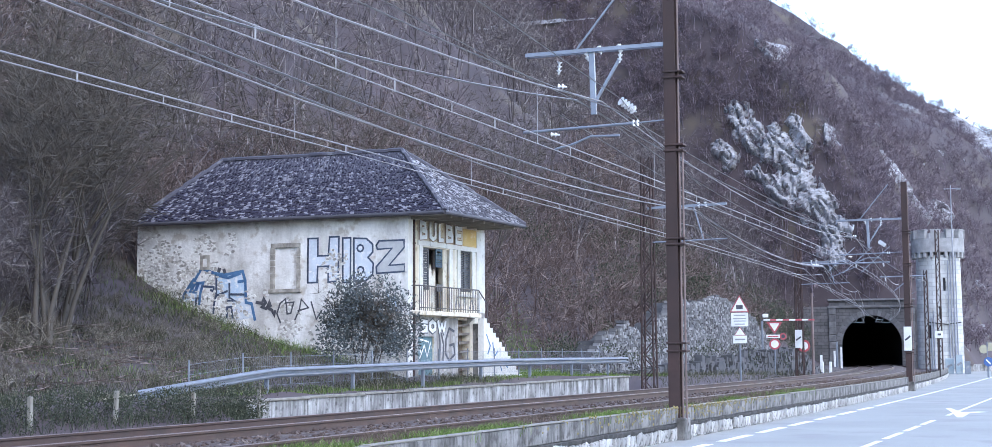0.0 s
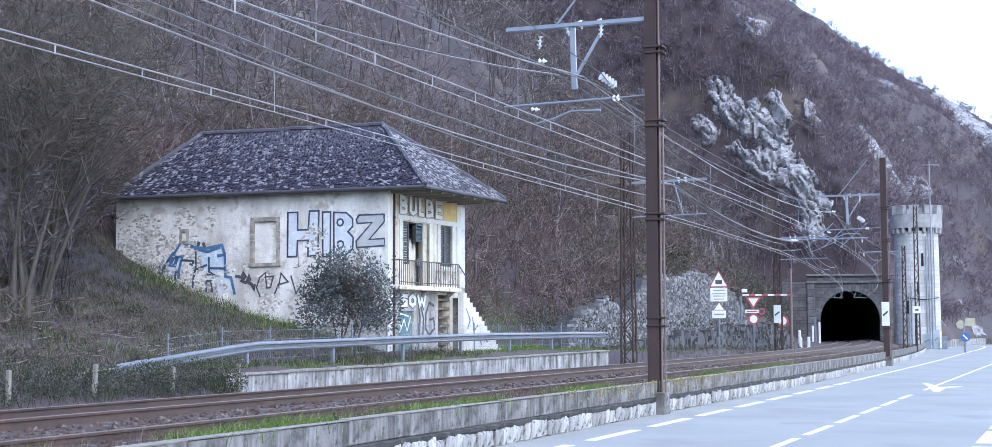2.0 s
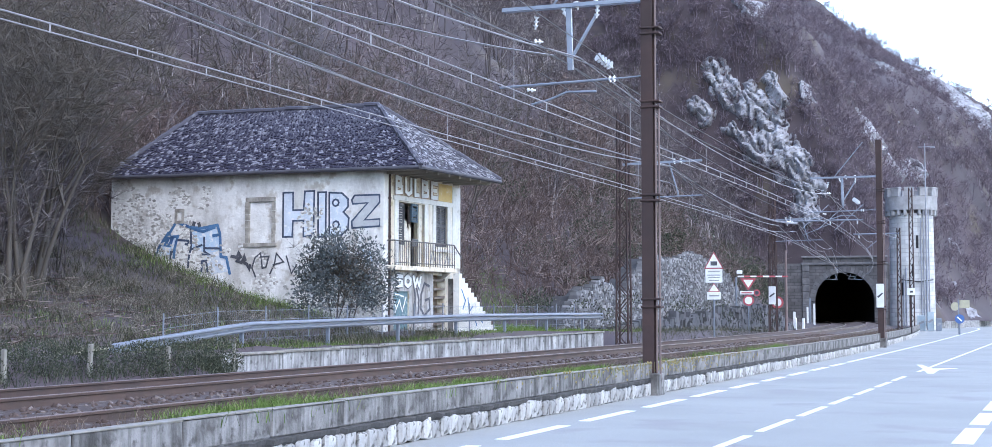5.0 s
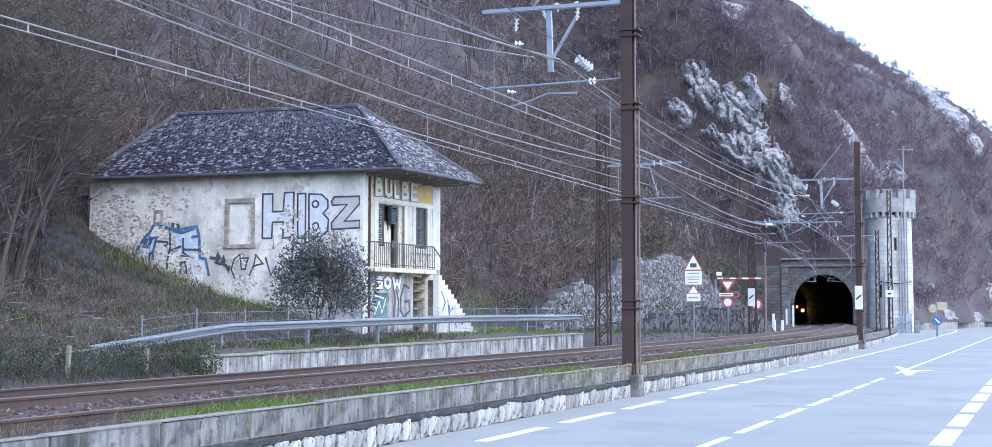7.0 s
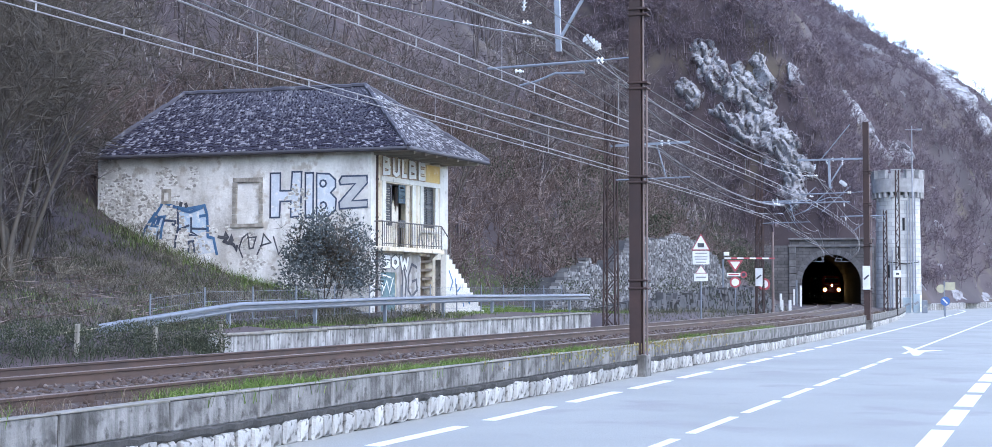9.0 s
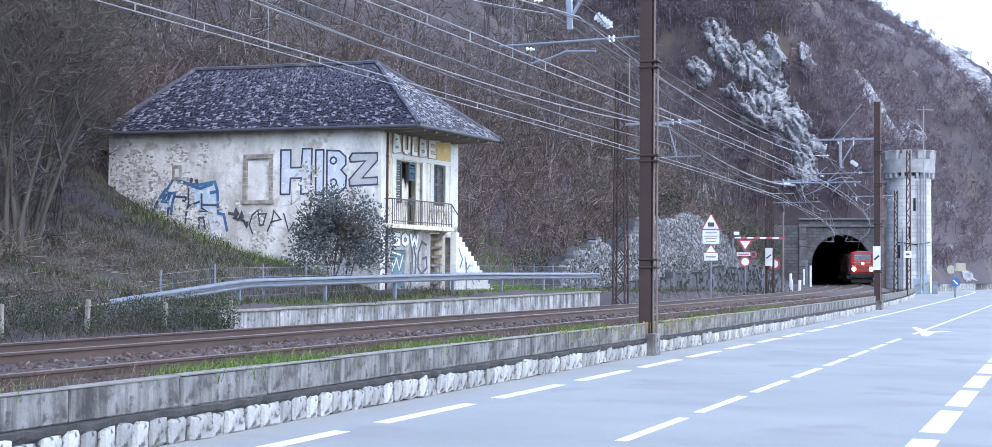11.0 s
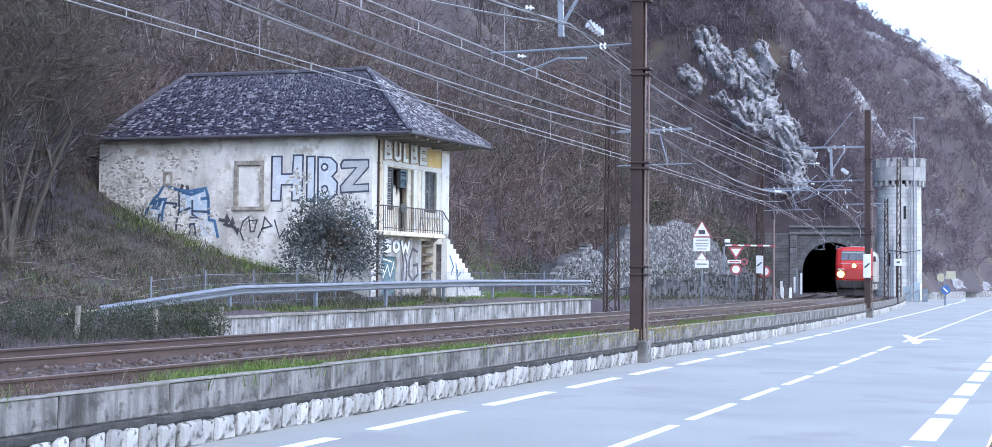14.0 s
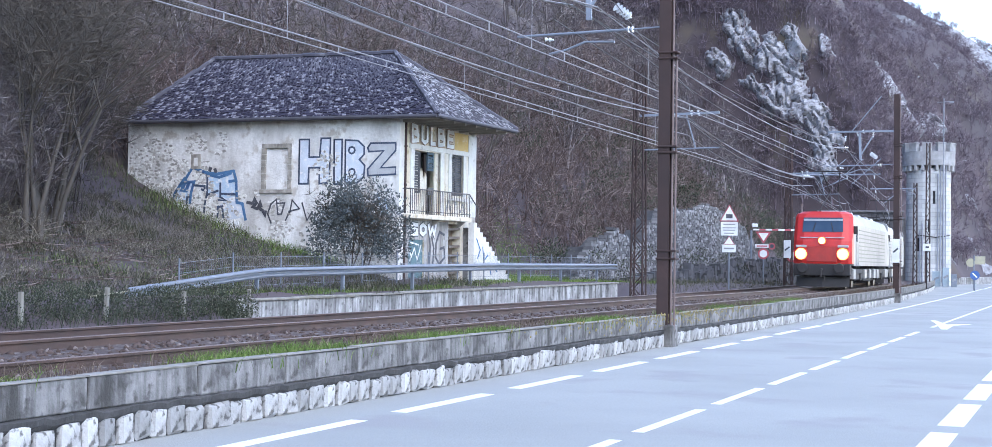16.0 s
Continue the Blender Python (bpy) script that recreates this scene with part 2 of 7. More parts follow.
# ---- building helpers ----
def part(name, bm, material, parent=None, label="", smooth=False):
    """One bmesh as one mesh object, under a thing or a part."""
    me = bpy.data.meshes.new(name)
    bm.to_mesh(me)
    bm.free()
    for m in (material if isinstance(material, (list, tuple)) else [material]):
        me.materials.append(m)
    if smooth:
        me.polygons.foreach_set("use_smooth", [True] * len(me.polygons))
    ob = new(name, me)
    if parent:
        ob.parent = parent
    if label:
        tagged(ob, label)
    return ob

def mesh_of(name, verts, faces, material):
    me = bpy.data.meshes.new(name)
    me.from_pydata(verts, [], faces)
    me.update()
    for m in (material if isinstance(material, (list, tuple)) else [material]):
        me.materials.append(m)
    return me

def empty(name, m=None):
    ob = new(name)
    ob.empty_display_size = 0.3
    if m is not None:
        ob.matrix_basis = m
    return ob

def box(bm, x0, x1, y0, y1, z0, z1, m=None, bevel=0.0):
    g = bmesh.ops.create_cube(bm, size=1.0)
    vs = g["verts"]
    mm = Matrix.Translation(((x0 + x1) / 2, (y0 + y1) / 2, (z0 + z1) / 2)) @ Matrix.Diagonal((x1 - x0, y1 - y0, z1 - z0, 1))
    bmesh.ops.transform(bm, matrix=(m @ mm) if m else mm, verts=vs)
    if bevel:
        es = list({e for v in vs for e in v.link_edges})
        bmesh.ops.bevel(bm, geom=es, offset=bevel, segments=1, affect="EDGES")

def bar(bm, a, b, r, r2=None, n=6, caps=True):
    """A round bar or tapered limb from a to b."""
    a, b = Vector(a), Vector(b)
    d = b - a
    g = bmesh.ops.create_cone(bm, cap_ends=caps, segments=n, radius1=r, radius2=r if r2 is None else r2, depth=d.length)
    bmesh.ops.transform(bm, matrix=Matrix.Translation((a + b) / 2) @ d.to_track_quat("Z", "Y").to_matrix().to_4x4(), verts=g["verts"])

def beam(bm, a, b, w, h):
    """A square bar from a to b."""
    a, b = Vector(a), Vector(b)
    d = b - a
    g = bmesh.ops.create_cube(bm, size=1.0)
    bmesh.ops.transform(bm, matrix=Matrix.Translation((a + b) / 2) @ d.to_track_quat("Z", "Y").to_matrix().to_4x4() @ Matrix.Diagonal((w, h, d.length, 1)), verts=g["verts"])

def sweep(xs, section, ys):
    """Verts and faces of a section (list of (dx, z)) carried along y with the centre line xs(y)."""
    verts, faces, k = [], [], len(section)
    for i, y in enumerate(ys):
        for dx, z in section:
            verts.append((xs(y) + dx, y, z))
        if i:
            for j in range(k - 1):
                a = (i - 1) * k + j
                faces.append((a, a + 1, a + k + 1, a + k))
    return verts, faces

def track_x(y):
    return -11.9 - 0.00067 * max(0.0, y - 46) ** 2

def track_turn(y):
    """Heading of the track at y, degrees to the left of +y."""
    return math.degrees(math.atan(2 * 0.00067 * max(0.0, y - 46)))

def wall_x(y):
    return -9.95 - 0.00042 * max(0.0, y - 45) ** 2

def edge_x(y):
    return -8.8 - 0.00012 * max(0.0, y - 45) ** 2

# ---- ground, hill, road ----
def steps(a, b, d):
    n = max(2, int(round(abs(b - a) / d)) + 1)
    return [a + (b - a) * i / (n - 1) for i in range(n)]

def clamp(v, a=0.0, b=1.0):
    return max(a, min(b, v))

def line(pts, v):
    for (a, p), (b, q) in zip(pts, pts[1:]):
        if v <= b:
            return p + (q - p) * clamp((v - a) / (b - a))
    return pts[-1][1]

def spur_foot(y):
    return line([(187, -19), (194, -16), (215, -14), (240, -10), (275, -2), (310, 8), (340, 20), (430, 40)], y)

def land(x, y):
    """Height of the ground to the left of the tracks: a terrace, the bank beside the house, the wooded slope, the rocky spur over the tunnel."""
    gentle = 1.2 + max(0.0, -20.5 - x) * 0.28 + max(0.0, -27.5 - x) * 0.12
    za = gentle if x > -31 else 4.56 + (-31 - x) * 0.8
    foot = line([(40, -29), (70, -27.5), (110, -25.5), (150, -28.5), (186, -34)], y)
    zb = line([(40, 1.5), (70, 1.1), (110, 0.8), (150, 0.8)], y) + max(0.0, foot - x) * 0.98
    z = za + (zb - za) * clamp((y - 41) / 9)
    if y > 186.5:
        d = min((y - 186.5) * 3.2, spur_foot(y) - x)
        if d > 0:
            crest = 1.0 - clamp((y - 325) / 120) * 0.9
            z = max(z, min(0.8 + 1.9 * d, 25 + 0.7 * d) * crest)
    brink = min(-18.6, track_x(y) - 6.7)
    if x > brink and y < 186.5:
        f = 0.0 if 28.7 < y < 57.8 else clamp((brink + 1.5 - x) / 1.5)
        z = 0.42 + f * (z - 0.42)
    rough = clamp((z - 3.0) / 12)
    z += rough * (noise.fractal(Vector((x * 0.03, y * 0.03, 0)), 1.0, 2.0, 4) * 5 + noise.noise(Vector((x * 0.25, y * 0.25, 3))) * 0.8)
    return z + 0.12 * noise.noise(Vector((x * 0.6, y * 0.6, 0)))

def grid_mesh(name, xs, ys, height, material, keep=None):
    verts, faces = [], []
    k = len(xs)
    for y in ys:
        for x in xs:
            verts.append((x, y, height(x, y)))
    for i in range(len(ys) - 1):
        for j in range(k - 1):
            a = i * k + j
            if keep is None or keep((xs[j] + xs[j + 1]) / 2, (ys[i] + ys[i + 1]) / 2):
                faces.append((a, a + 1, a + k + 1, a + k))
    me = mesh_of(name, verts, faces, material)
    me.polygons.foreach_set("use_smooth", [True] * len(me.polygons))
    return new(name, me)

def build_ground():
    v, f = sweep(lambda y: 0, [(900, -0.12), (-0.9, -0.08)], [-400, 0, 60, 120, 240, 1500])
    tagged(new("ground", mesh_of("ground", v, f, M_GROUND)), "grassy earth verge beside the road", "ground", kind="structure")
    v, f = sweep(lambda y: 0, [(-0.9, 0.0), (-9.9, 0.0), (-38, -0.02)], [-80, -20, 60, 185])
    v2, f2 = sweep(lambda y: 0, [(-0.9, 0.0), (-9.9, 0.0), (-16, -0.02)], [185, 200, 300, 450])
    k = len(v)
    road = new("road", mesh_of("road", v + v2, f + [tuple(i + k for i in q) for q in f2], M_ASPHALT))
    return tagged(road, "grey asphalt two-lane road with worn white markings", "road", kind="structure")

road = build_ground()
hill_x = [-16.9, -17.2, -17.9, -18.55, -18.72] + steps(-19.5, -60, 1.5) + steps(-62.5, -110, 3.4) + steps(-116, -260, 9)
hill_front = grid_mesh("hillside", hill_x, steps(-30, 186.3, 1.9), land, M_HILL)
tagged(hill_front, "steep hillside of brown leaf litter below bare trees", "hill", kind="structure")
spur_x = steps(46, -14, 3) + steps(-15.5, -60, 1.7) + steps(-62.5, -110, 3.4) + steps(-116, -260, 9)
def on_spur(x, y):
    return x < spur_foot(y) + 1.5
def tunnel_gap(x, y):
    return on_spur(x, y) and not (y < 187.9 and -33 < x < -21)
spur = grid_mesh("spur", spur_x, [186.3, 186.9, 187.6, 188.6, 190] + steps(192, 264, 2.6) + steps(268, 430, 6), lambda x, y: land(x, y) if on_spur(x - 1.6, y) else -0.3, M_HILL, tunnel_gap)
tagged(spur, "rocky wooded spur that the railway tunnel runs through", "hill", kind="structure")

def build_markings():
    def strip(w, length):
        return mesh_of("marking", [(-w / 2, 0, 0), (w / 2, 0, 0), (w / 2, length, 0), (-w / 2, length, 0), (-w / 2, 0, -0.01), (w / 2, 0, -0.01), (w / 2, length, -0.01), (-w / 2, length, -0.01)],
                       [(0, 1, 2, 3), (0, 4, 5, 1), (1, 5, 6, 2), (2, 6, 7, 3), (3, 7, 4, 0)], M_PAINT)
    def put(me, x, y, turn=0):
        ob = new("marking", me)
        ob.matrix_basis = pose(x, y, 0.006, 0, 0, turn)
        ob.parent = road
    edge, mid, wide = strip(0.24, 3.15), strip(0.16, 3.12), strip(0.34, 3.3)
    for i in range(-4, 10):
        put(edge, -8.8, 17.68 + 4.27 * i)
    for i in range(-3, 8):
        put(mid, -5.2, 17.12 + 4.0 * i)
    for i in range(-3, 30):
        put(wide, -1.72, 19.85 + 4.15 * i)
    for x0, y0, y1, w in ((edge_x, 60.5, 150, 0.2), (lambda y: -5.15, 52, 180, 0.15)):
        v, f = sweep(x0, [(w / 2, 0.006), (-w / 2, 0.006)], steps(y0, y1, 4))
        ob = new("marking", mesh_of("marking", v, f, M_PAINT))
        ob.parent = road
    arrow = mesh_of("marking", [(0.1, 0, 0.005), (0.25, 3.5, 0.005), (0.9, 5.0, 0.005), (0.55, 5.3, 0.005), (0.0, 4.6, 0.005), (-0.5, 8.5, 0.005), (-0.7, 8.5, 0.005), (-0.35, 4.2, 0.005), (-0.1, 0, 0.005)], [(0, 1, 4, 7, 8), (1, 2, 3, 4), (4, 5, 6, 7)], M_PAINT)
    put(arrow, -4.6, 50.5, 4)
    # the edge line swings round into the side road
    arc = [(-9.97, 150), (-10.25, 162), (-10.5, 174), (-10.8, 182), (-11.4, 190), (-12.4, 197), (-13.6, 202), (-15.0, 206)]
    verts = []
    for x, y in arc:
        verts += [(x + 0.12, y, 0.006), (x - 0.12, y, 0.006)]
    ob = new("marking", mesh_of("marking", verts, [(2 * i, 2 * i + 2, 2 * i + 3, 2 * i + 1) for i in range(len(arc) - 1)], M_PAINT))
    ob.parent = road

build_markings()

# ---- track bed, rails ----
def build_bed():
    ys = steps(-40, 188, 3)
    v, f = sweep(track_x, [(1.8, 0.45), (1.6, 0.6), (1.0, 0.74), (0.0, 0.83), (-0.9, 0.86), (-1.5, 0.74), (-2.7, 0.66), (-4.9, 0.62), (-6.3, 0.5), (-18, 0.5)], ys)
    tagged(new("track_bed", mesh_of("track_bed", v, f, M_BALLAST)), "rusty brown stone ballast under the tracks", "track bed", kind="structure")
    v, f = sweep(track_x, [(2.2, 0.5), (-6.0, 0.5)], steps(188, 340, 3))
    tagged(new("tunnel_floor", mesh_of("tunnel_floor", v, f, M_BALLAST)), "dark ballast inside the tunnel", "floor", kind="structure")
    for c, z0, z1 in ((0.0, 0.89, 1.0), (-3.6, 0.78, 0.84)):
        for dx, z in ((0.75, z0), (-0.75, z1)):
            o = c + dx
            prof = [(o - 0.07, z - 0.17), (o - 0.02, z - 0.14), (o - 0.01, z - 0.05), (o - 0.036, z - 0.04), (o - 0.036, z - 0.008), (o - 0.028, z), (o + 0.028, z), (o + 0.036, z - 0.008), (o + 0.036, z - 0.04), (o + 0.01, z - 0.05), (o + 0.02, z - 0.14), (o + 0.07, z - 0.17)][::-1]
            r = empty("rail")
            tagged(r, "rusty steel running rail on ballast", "rail", group="running rails")
            for k in range(11):
                v, f = sweep(track_x, prof, steps(-40 + 36 * k, -4.01 + 36 * k, 3))
                ob = new("rail_length", mesh_of("rail_length", v, f, [M_RAIL, M_RAILTOP]))
                ob.data.polygons.foreach_set("material_index", [1 if i % 11 in (4, 5, 6) else 0 for i in range(len(ob.data.polygons))])
                ob.parent = r

build_bed()

# ---- roadside wall: a wall core, concrete panels with a coping, rough white stones below ----
def block_mesh(name, l, w, h, bev, jag, seed, material):
    rnd = random.Random(seed)
    bm = bmesh.new()
    box(bm, -w, 0, 0, l, 0, h, bevel=bev)
    for vtx in bm.verts:
        vtx.co += Vector((rnd.uniform(-jag, jag), rnd.uniform(-jag, jag), rnd.uniform(-jag, jag)))
    me = bpy.data.meshes.new(name)
    bm.to_mesh(me)
    bm.free()
    me.materials.append(material)
    return me

def wall_turn(y):
    return math.degrees(math.atan(2 * 0.00042 * max(0.0, y - 45)))

def build_road_wall():
    v, f = sweep(wall_x, [(-0.06, -0.05), (-0.06, 0.4), (-0.06, 0.7), (-0.34, 0.7), (-0.34, -0.05)], steps(-30, 152, 2.5))
    core = new("wall_road", mesh_of("wall_road", v, f, M_JOINT))
    tagged(core, "low roadside wall of stained concrete panels over rough white stones", "wall", kind="structure")
    panels = [block_mesh("panel", 2.02, 0.30, 0.36, 0.015, 0.004, s, M_CONCRETE) for s in range(4)]
    copes = [block_mesh("coping", 2.035, 0.2, 0.022, 0.012, 0.008, s, M_COPING) for s in range(3)]
    rnd = random.Random(5)
    y = -12.0
    i = 0
    while y < 148:
        for kind, me, x, z in (("panel", panels[i % 4], 0.0, 0.43), ("coping", copes[i % 3], 0.012, 0.792)):
            ob = new(kind, me)
            ob.matrix_basis = pose(wall_x(y) + x, y, z + rnd.uniform(-0.006, 0.006), 0, 0, wall_turn(y + 1))
            ob.parent = core
        y += 2.045
        i += 1
    stones = [block_mesh("stone", random.Random(s).uniform(0.2, 0.48), 0.2, random.Random(s + 50).uniform(0.3, 0.37), 0.035, 0.016, s, M_WHITESTONE) for s in range(22)]
    y, n = 6.0, 0
    far_v, far_f = [], []
    while y < 146:
        me = stones[rnd.randrange(22)]
        l = max(c.co.y for c in me.vertices)
        p = pose(wall_x(y) + rnd.uniform(-0.02, 0.04), y, rnd.uniform(-0.03, 0.02), 0, 0, wall_turn(y) + rnd.uniform(-2, 2))
        if n < 290:
            ob = new("stone", me)
            ob.matrix_basis = p
            ob.parent = core
        else:
            k = len(far_v)
            far_v += [tuple(p @ c.co) for c in me.vertices]
            far_f += [tuple(k + q for q in pl.vertices) for pl in me.polygons]
        y += l + rnd.uniform(0.025, 0.06)
        n += 1
    if far_v:
        ob = tagged(new("stones", mesh_of("stones", far_v, far_f, M_WHITESTONE)), kind="stuff")
        ob.parent = core
    # dark rough mortar ledge between stones and panels
    v, f = [], []
    for yy in steps(-12, 148, 0.16):
        b, c = rnd.uniform(-0.02, 0.025), rnd.uniform(-0.02, 0.02)
        v += [(wall_x(yy) - 0.06, yy, 0.27), (wall_x(yy) + 0.002 + b, yy, 0.335 + c), (wall_x(yy) + 0.016 + b, yy, 0.4 + c), (wall_x(yy) - 0.05, yy, 0.44)]
    k = len(v) // 4
    for q in range(k - 1):
        f += [(4 * q + e, 4 * q + 4 + e, 4 * q + 5 + e, 4 * q + 1 + e) for e in range(3)]
    ob = new("ledge", mesh_of("ledge", v, f, M_JOINT))
    ob.parent = core
    # yellow moss on the panels and coping beside the mast
    mv, mf = [], []
    for i in range(420):
        yy = 36.5 + rnd.gauss(0, 4.5)
        zz = 0.835 - abs(rnd.gauss(0, 0.16))
        if zz < 0.46:
            continue
        r = rnd.uniform(0.02, 0.07)
        xx = wall_x(yy) + (0.012 if zz < 0.79 else 0.032)
        k = len(mv)
        mv += [(xx + 0.012, yy, zz)] + [(xx - 0.014, yy + r * math.cos(1.047 * q) * rnd.uniform(0.6, 1.3), zz + 0.7 * r * math.sin(1.047 * q) * rnd.uniform(0.6, 1.3)) for q in range(6)]
        mf += [(k, k + 1 + q, k + 1 + (q + 1) % 6) for q in range(6)]
    ob = tagged(new("moss", mesh_of("moss", mv, mf, M_MOSS)), "dry yellow moss on the wall", kind="stuff")
    ob.parent = core

build_road_wall()

# ---- the retaining wall behind the tracks, the crash barrier, the wire fence ----
def build_back_wall():
    v, f = sweep(lambda yy: -18.5, [(-0.02, 0.3), (-0.02, 1.1), (-0.3, 1.1), (-0.3, 0.3)], [28.8, 57.7])
    core = new("wall_back", mesh_of("wall_back", v, f, M_JOINT))
    tagged(core, "low pale concrete retaining wall streaked with dark stains", "wall", kind="structure")
    panels = [block_mesh("panel", 2.9, 0.32, 0.78, 0.02, 0.006, s, M_PALECONC) for s in range(3)]
    copes = [block_mesh("coping", 2.92, 0.42, 0.06, 0.012, 0.006, s, M_COPING) for s in range(3)]
    for i in range(10):
        for kind, me, x, z in (("panel", panels[i % 3], 0.0, 0.38), ("coping", copes[i % 3], 0.05, 1.16)):
            ob = new(kind, me)
            ob.matrix_basis = pose(-18.5 + x, 28.5 + 2.93 * i, z - 0.1 + 0.018 * i)
            ob.parent = core

build_back_wall()

def rail_z(y):
    return line([(25.5, 1.28), (26.5, 1.36), (31, 1.72), (40, 1.84), (46, 1.9), (60, 1.93)], y)

def build_barrier():
    barrier = empty("crash_barrier", pose(-19.3, 25.5, 0))
    prof = [(0.0, -0.125), (0.05, -0.118), (0.08, -0.08), (0.08, -0.048), (-0.02, -0.022), (-0.02, 0.022), (0.08, 0.048), (0.08, 0.08), (0.05, 0.118), (0.0, 0.125)]
    ys = steps(25.5, 60, 1.15)
    for i in range(0, len(ys) - 1, 5):
        seg = ys[i:i + 6]
        v = [(dx, y - 25.5, rail_z(y) + dz) for y in seg for dx, dz in prof]
        k = len(prof)
        f = [(a * k + j + 1, a * k + j, (a + 1) * k + j, (a + 1) * k + j + 1) for a in range(len(seg) - 1) for j in range(k - 1)]
        ob = new("beam", mesh_of("beam", v, f, M_GALV))
        ob.parent = barrier
        s = ob.modifiers.new("thick", "SOLIDIFY")
        s.thickness = 0.006
    y = 26.4
    while y < 60:
        bm = bmesh.new()
        g = min(land(-19.4, y), 1.35)
        box(bm, -0.11, -0.01, y - 25.5 - 0.04, y - 25.5 + 0.04, g - 0.5, rail_z(y) + 0.12, bevel=0.008)
        part("post", bm, M_GALV, barrier)
        y += 4.45
    tagged(barrier, "galvanised steel crash barrier along the terrace edge", "barrier")

build_barrier()

def build_fence():
    fence = empty("wire_fence", pose(-20.4, 29, 0))
    for i in range(14):
        bm = bmesh.new()
        y = i * 2.35
        z = rail_z(29 + y) - 0.62
        bar(bm, (0, y, z - 0.5), (0, y, z + 1.12), 0.022, n=6)
        part("post", bm, M_GALV, fence)
    for z in (0.25, 0.5, 0.75, 1.0):
        bm = bmesh.new()
        for i in range(13):
            bar(bm, (0, i * 2.35, rail_z(29 + i * 2.35) - 0.62 + z), (0, i * 2.35 + 2.35, rail_z(31.35 + i * 2.35) - 0.62 + z), 0.005, n=3, caps=False)
        part("wire", bm, M_GALV, fence)
    bm = bmesh.new()
    for i in range(13):
        for j in range(24):
            y = i * 2.35 + j * 2.35 / 24
            z = rail_z(29 + y) - 0.6
            bar(bm, (0, y, z + 0.03), (0, y, z + 1.0), 0.0025, n=3, caps=False)
    tagged(part("mesh", bm, M_GALV, fence), kind="stuff")
    tagged(fence, "thin wire mesh fence on slim steel posts", "fence")
    for y, h in ((20.6, 1.05), (23.0, 1.1), (25.6, 1.0), (28.2, 1.0), (18.4, 1.0)):
        bm = bmesh.new()
        box(bm, -0.04, 0.04, -0.04, 0.04, -0.3, h - 0.08, bevel=0.01)
        post = part("fence_post", bm, M_COPING)
        post.matrix_basis = pose(-17.9, y, 0.45, 0, random.Random(y).uniform(-3, 3), 0)
        tagged(post, "weathered concrete fence post in the brambles", "post", group="concrete fence posts")

build_fence()

# ---- the house ----
HC = Vector((-21.424, 42.845, 0))
HU = Vector((-0.99856, -0.05365, 0))
HV = Vector((0.06679, 0.99777, 0))
HOUSE = Matrix(((HU.x, HV.x, 0, 0), (HU.y, HV.y, 0, 0), (0, 0, 1, 0), (0, 0, 0, 1)))

def house_part(name, bm, material, parent, label="", smooth=False):
    """House space: a along the long front from the corner, b along the balcony front, z up."""
    bmesh.ops.transform(bm, matrix=HOUSE, verts=bm.verts)
    bmesh.ops.reverse_faces(bm, faces=bm.faces)
    return part(name, bm, material, parent, label, smooth)

def prism(bm, pts, axis, d0, d1):
    """A flat outline (u, z) drawn out from d0 to d1 along a or b."""
    mk = (lambda u, z, d: (u, d, z)) if axis == "b" else (lambda u, z, d: (d, u, z))
    f0 = [bm.verts.new(mk(u, z, d0)) for u, z in pts]
    f1 = [bm.verts.new(mk(u, z, d1)) for u, z in pts]
    bm.faces.new(f0)
    bm.faces.new(f1[::-1])
    for i in range(len(pts)):
        j = (i + 1) % len(pts)
        bm.faces.new((f0[j], f0[i], f1[i], f1[j]))

def brush(bm, pts, w, axis, d, depth=0.006):
    """A painted stroke of width w along (u, z) points: one ribbon, a thin film on a wall at d."""
    mk = (lambda u, z, e: (u, e, z)) if axis == "b" else (lambda u, z, e: (e, u, z))
    dirs = []
    for (u0, z0), (u1, z1) in zip(pts, pts[1:]):
        n = math.hypot(u1 - u0, z1 - z0) or 1e-6
        dirs.append(((u1 - u0) / n, (z1 - z0) / n))
    rows = []
    for i, (u, z) in enumerate(pts):
        a, b = dirs[max(0, i - 1)], dirs[min(i, len(dirs) - 1)]
        tx, tz = a[0] + b[0], a[1] + b[1]
        n = math.hypot(tx, tz)
        if n < 0.3:
            tx, tz, n = b[0], b[1], 1.0
        tx, tz = tx / n, tz / n
        k = min(1.7, 1 / max(0.3, tx * b[0] + tz * b[1])) * w / 2
        e = (-0.35 * w if i == 0 else 0.35 * w if i == len(pts) - 1 else 0.0)
        u, z = u + e * tx, z + e * tz
        rows.append([bm.verts.new(mk(u - s * tz * k, z + s * tx * k, h)) for h in (d - depth, d) for s in (1, -1)])
    for p, q in zip(rows, rows[1:]):
        bm.faces.new((p[0], q[0], q[1], p[1]))
        bm.faces.new((p[0], p[2], q[2], q[0]))
        bm.faces.new((p[1], q[1], q[3], p[3]))
    bm.faces.new((rows[0][0], rows[0][1], rows[0][3], rows[0][2]))
    bm.faces.new((rows[-1][0], rows[-1][2], rows[-1][3], rows[-1][1]))

def stroke_text(strokes, u0, u1, z0, z1):
    """Strokes in a unit square, laid into a box on the wall."""
    return [[(u0 + (u1 - u0) * x, z0 + (z1 - z0) * y) for x, y in s] for s in strokes]

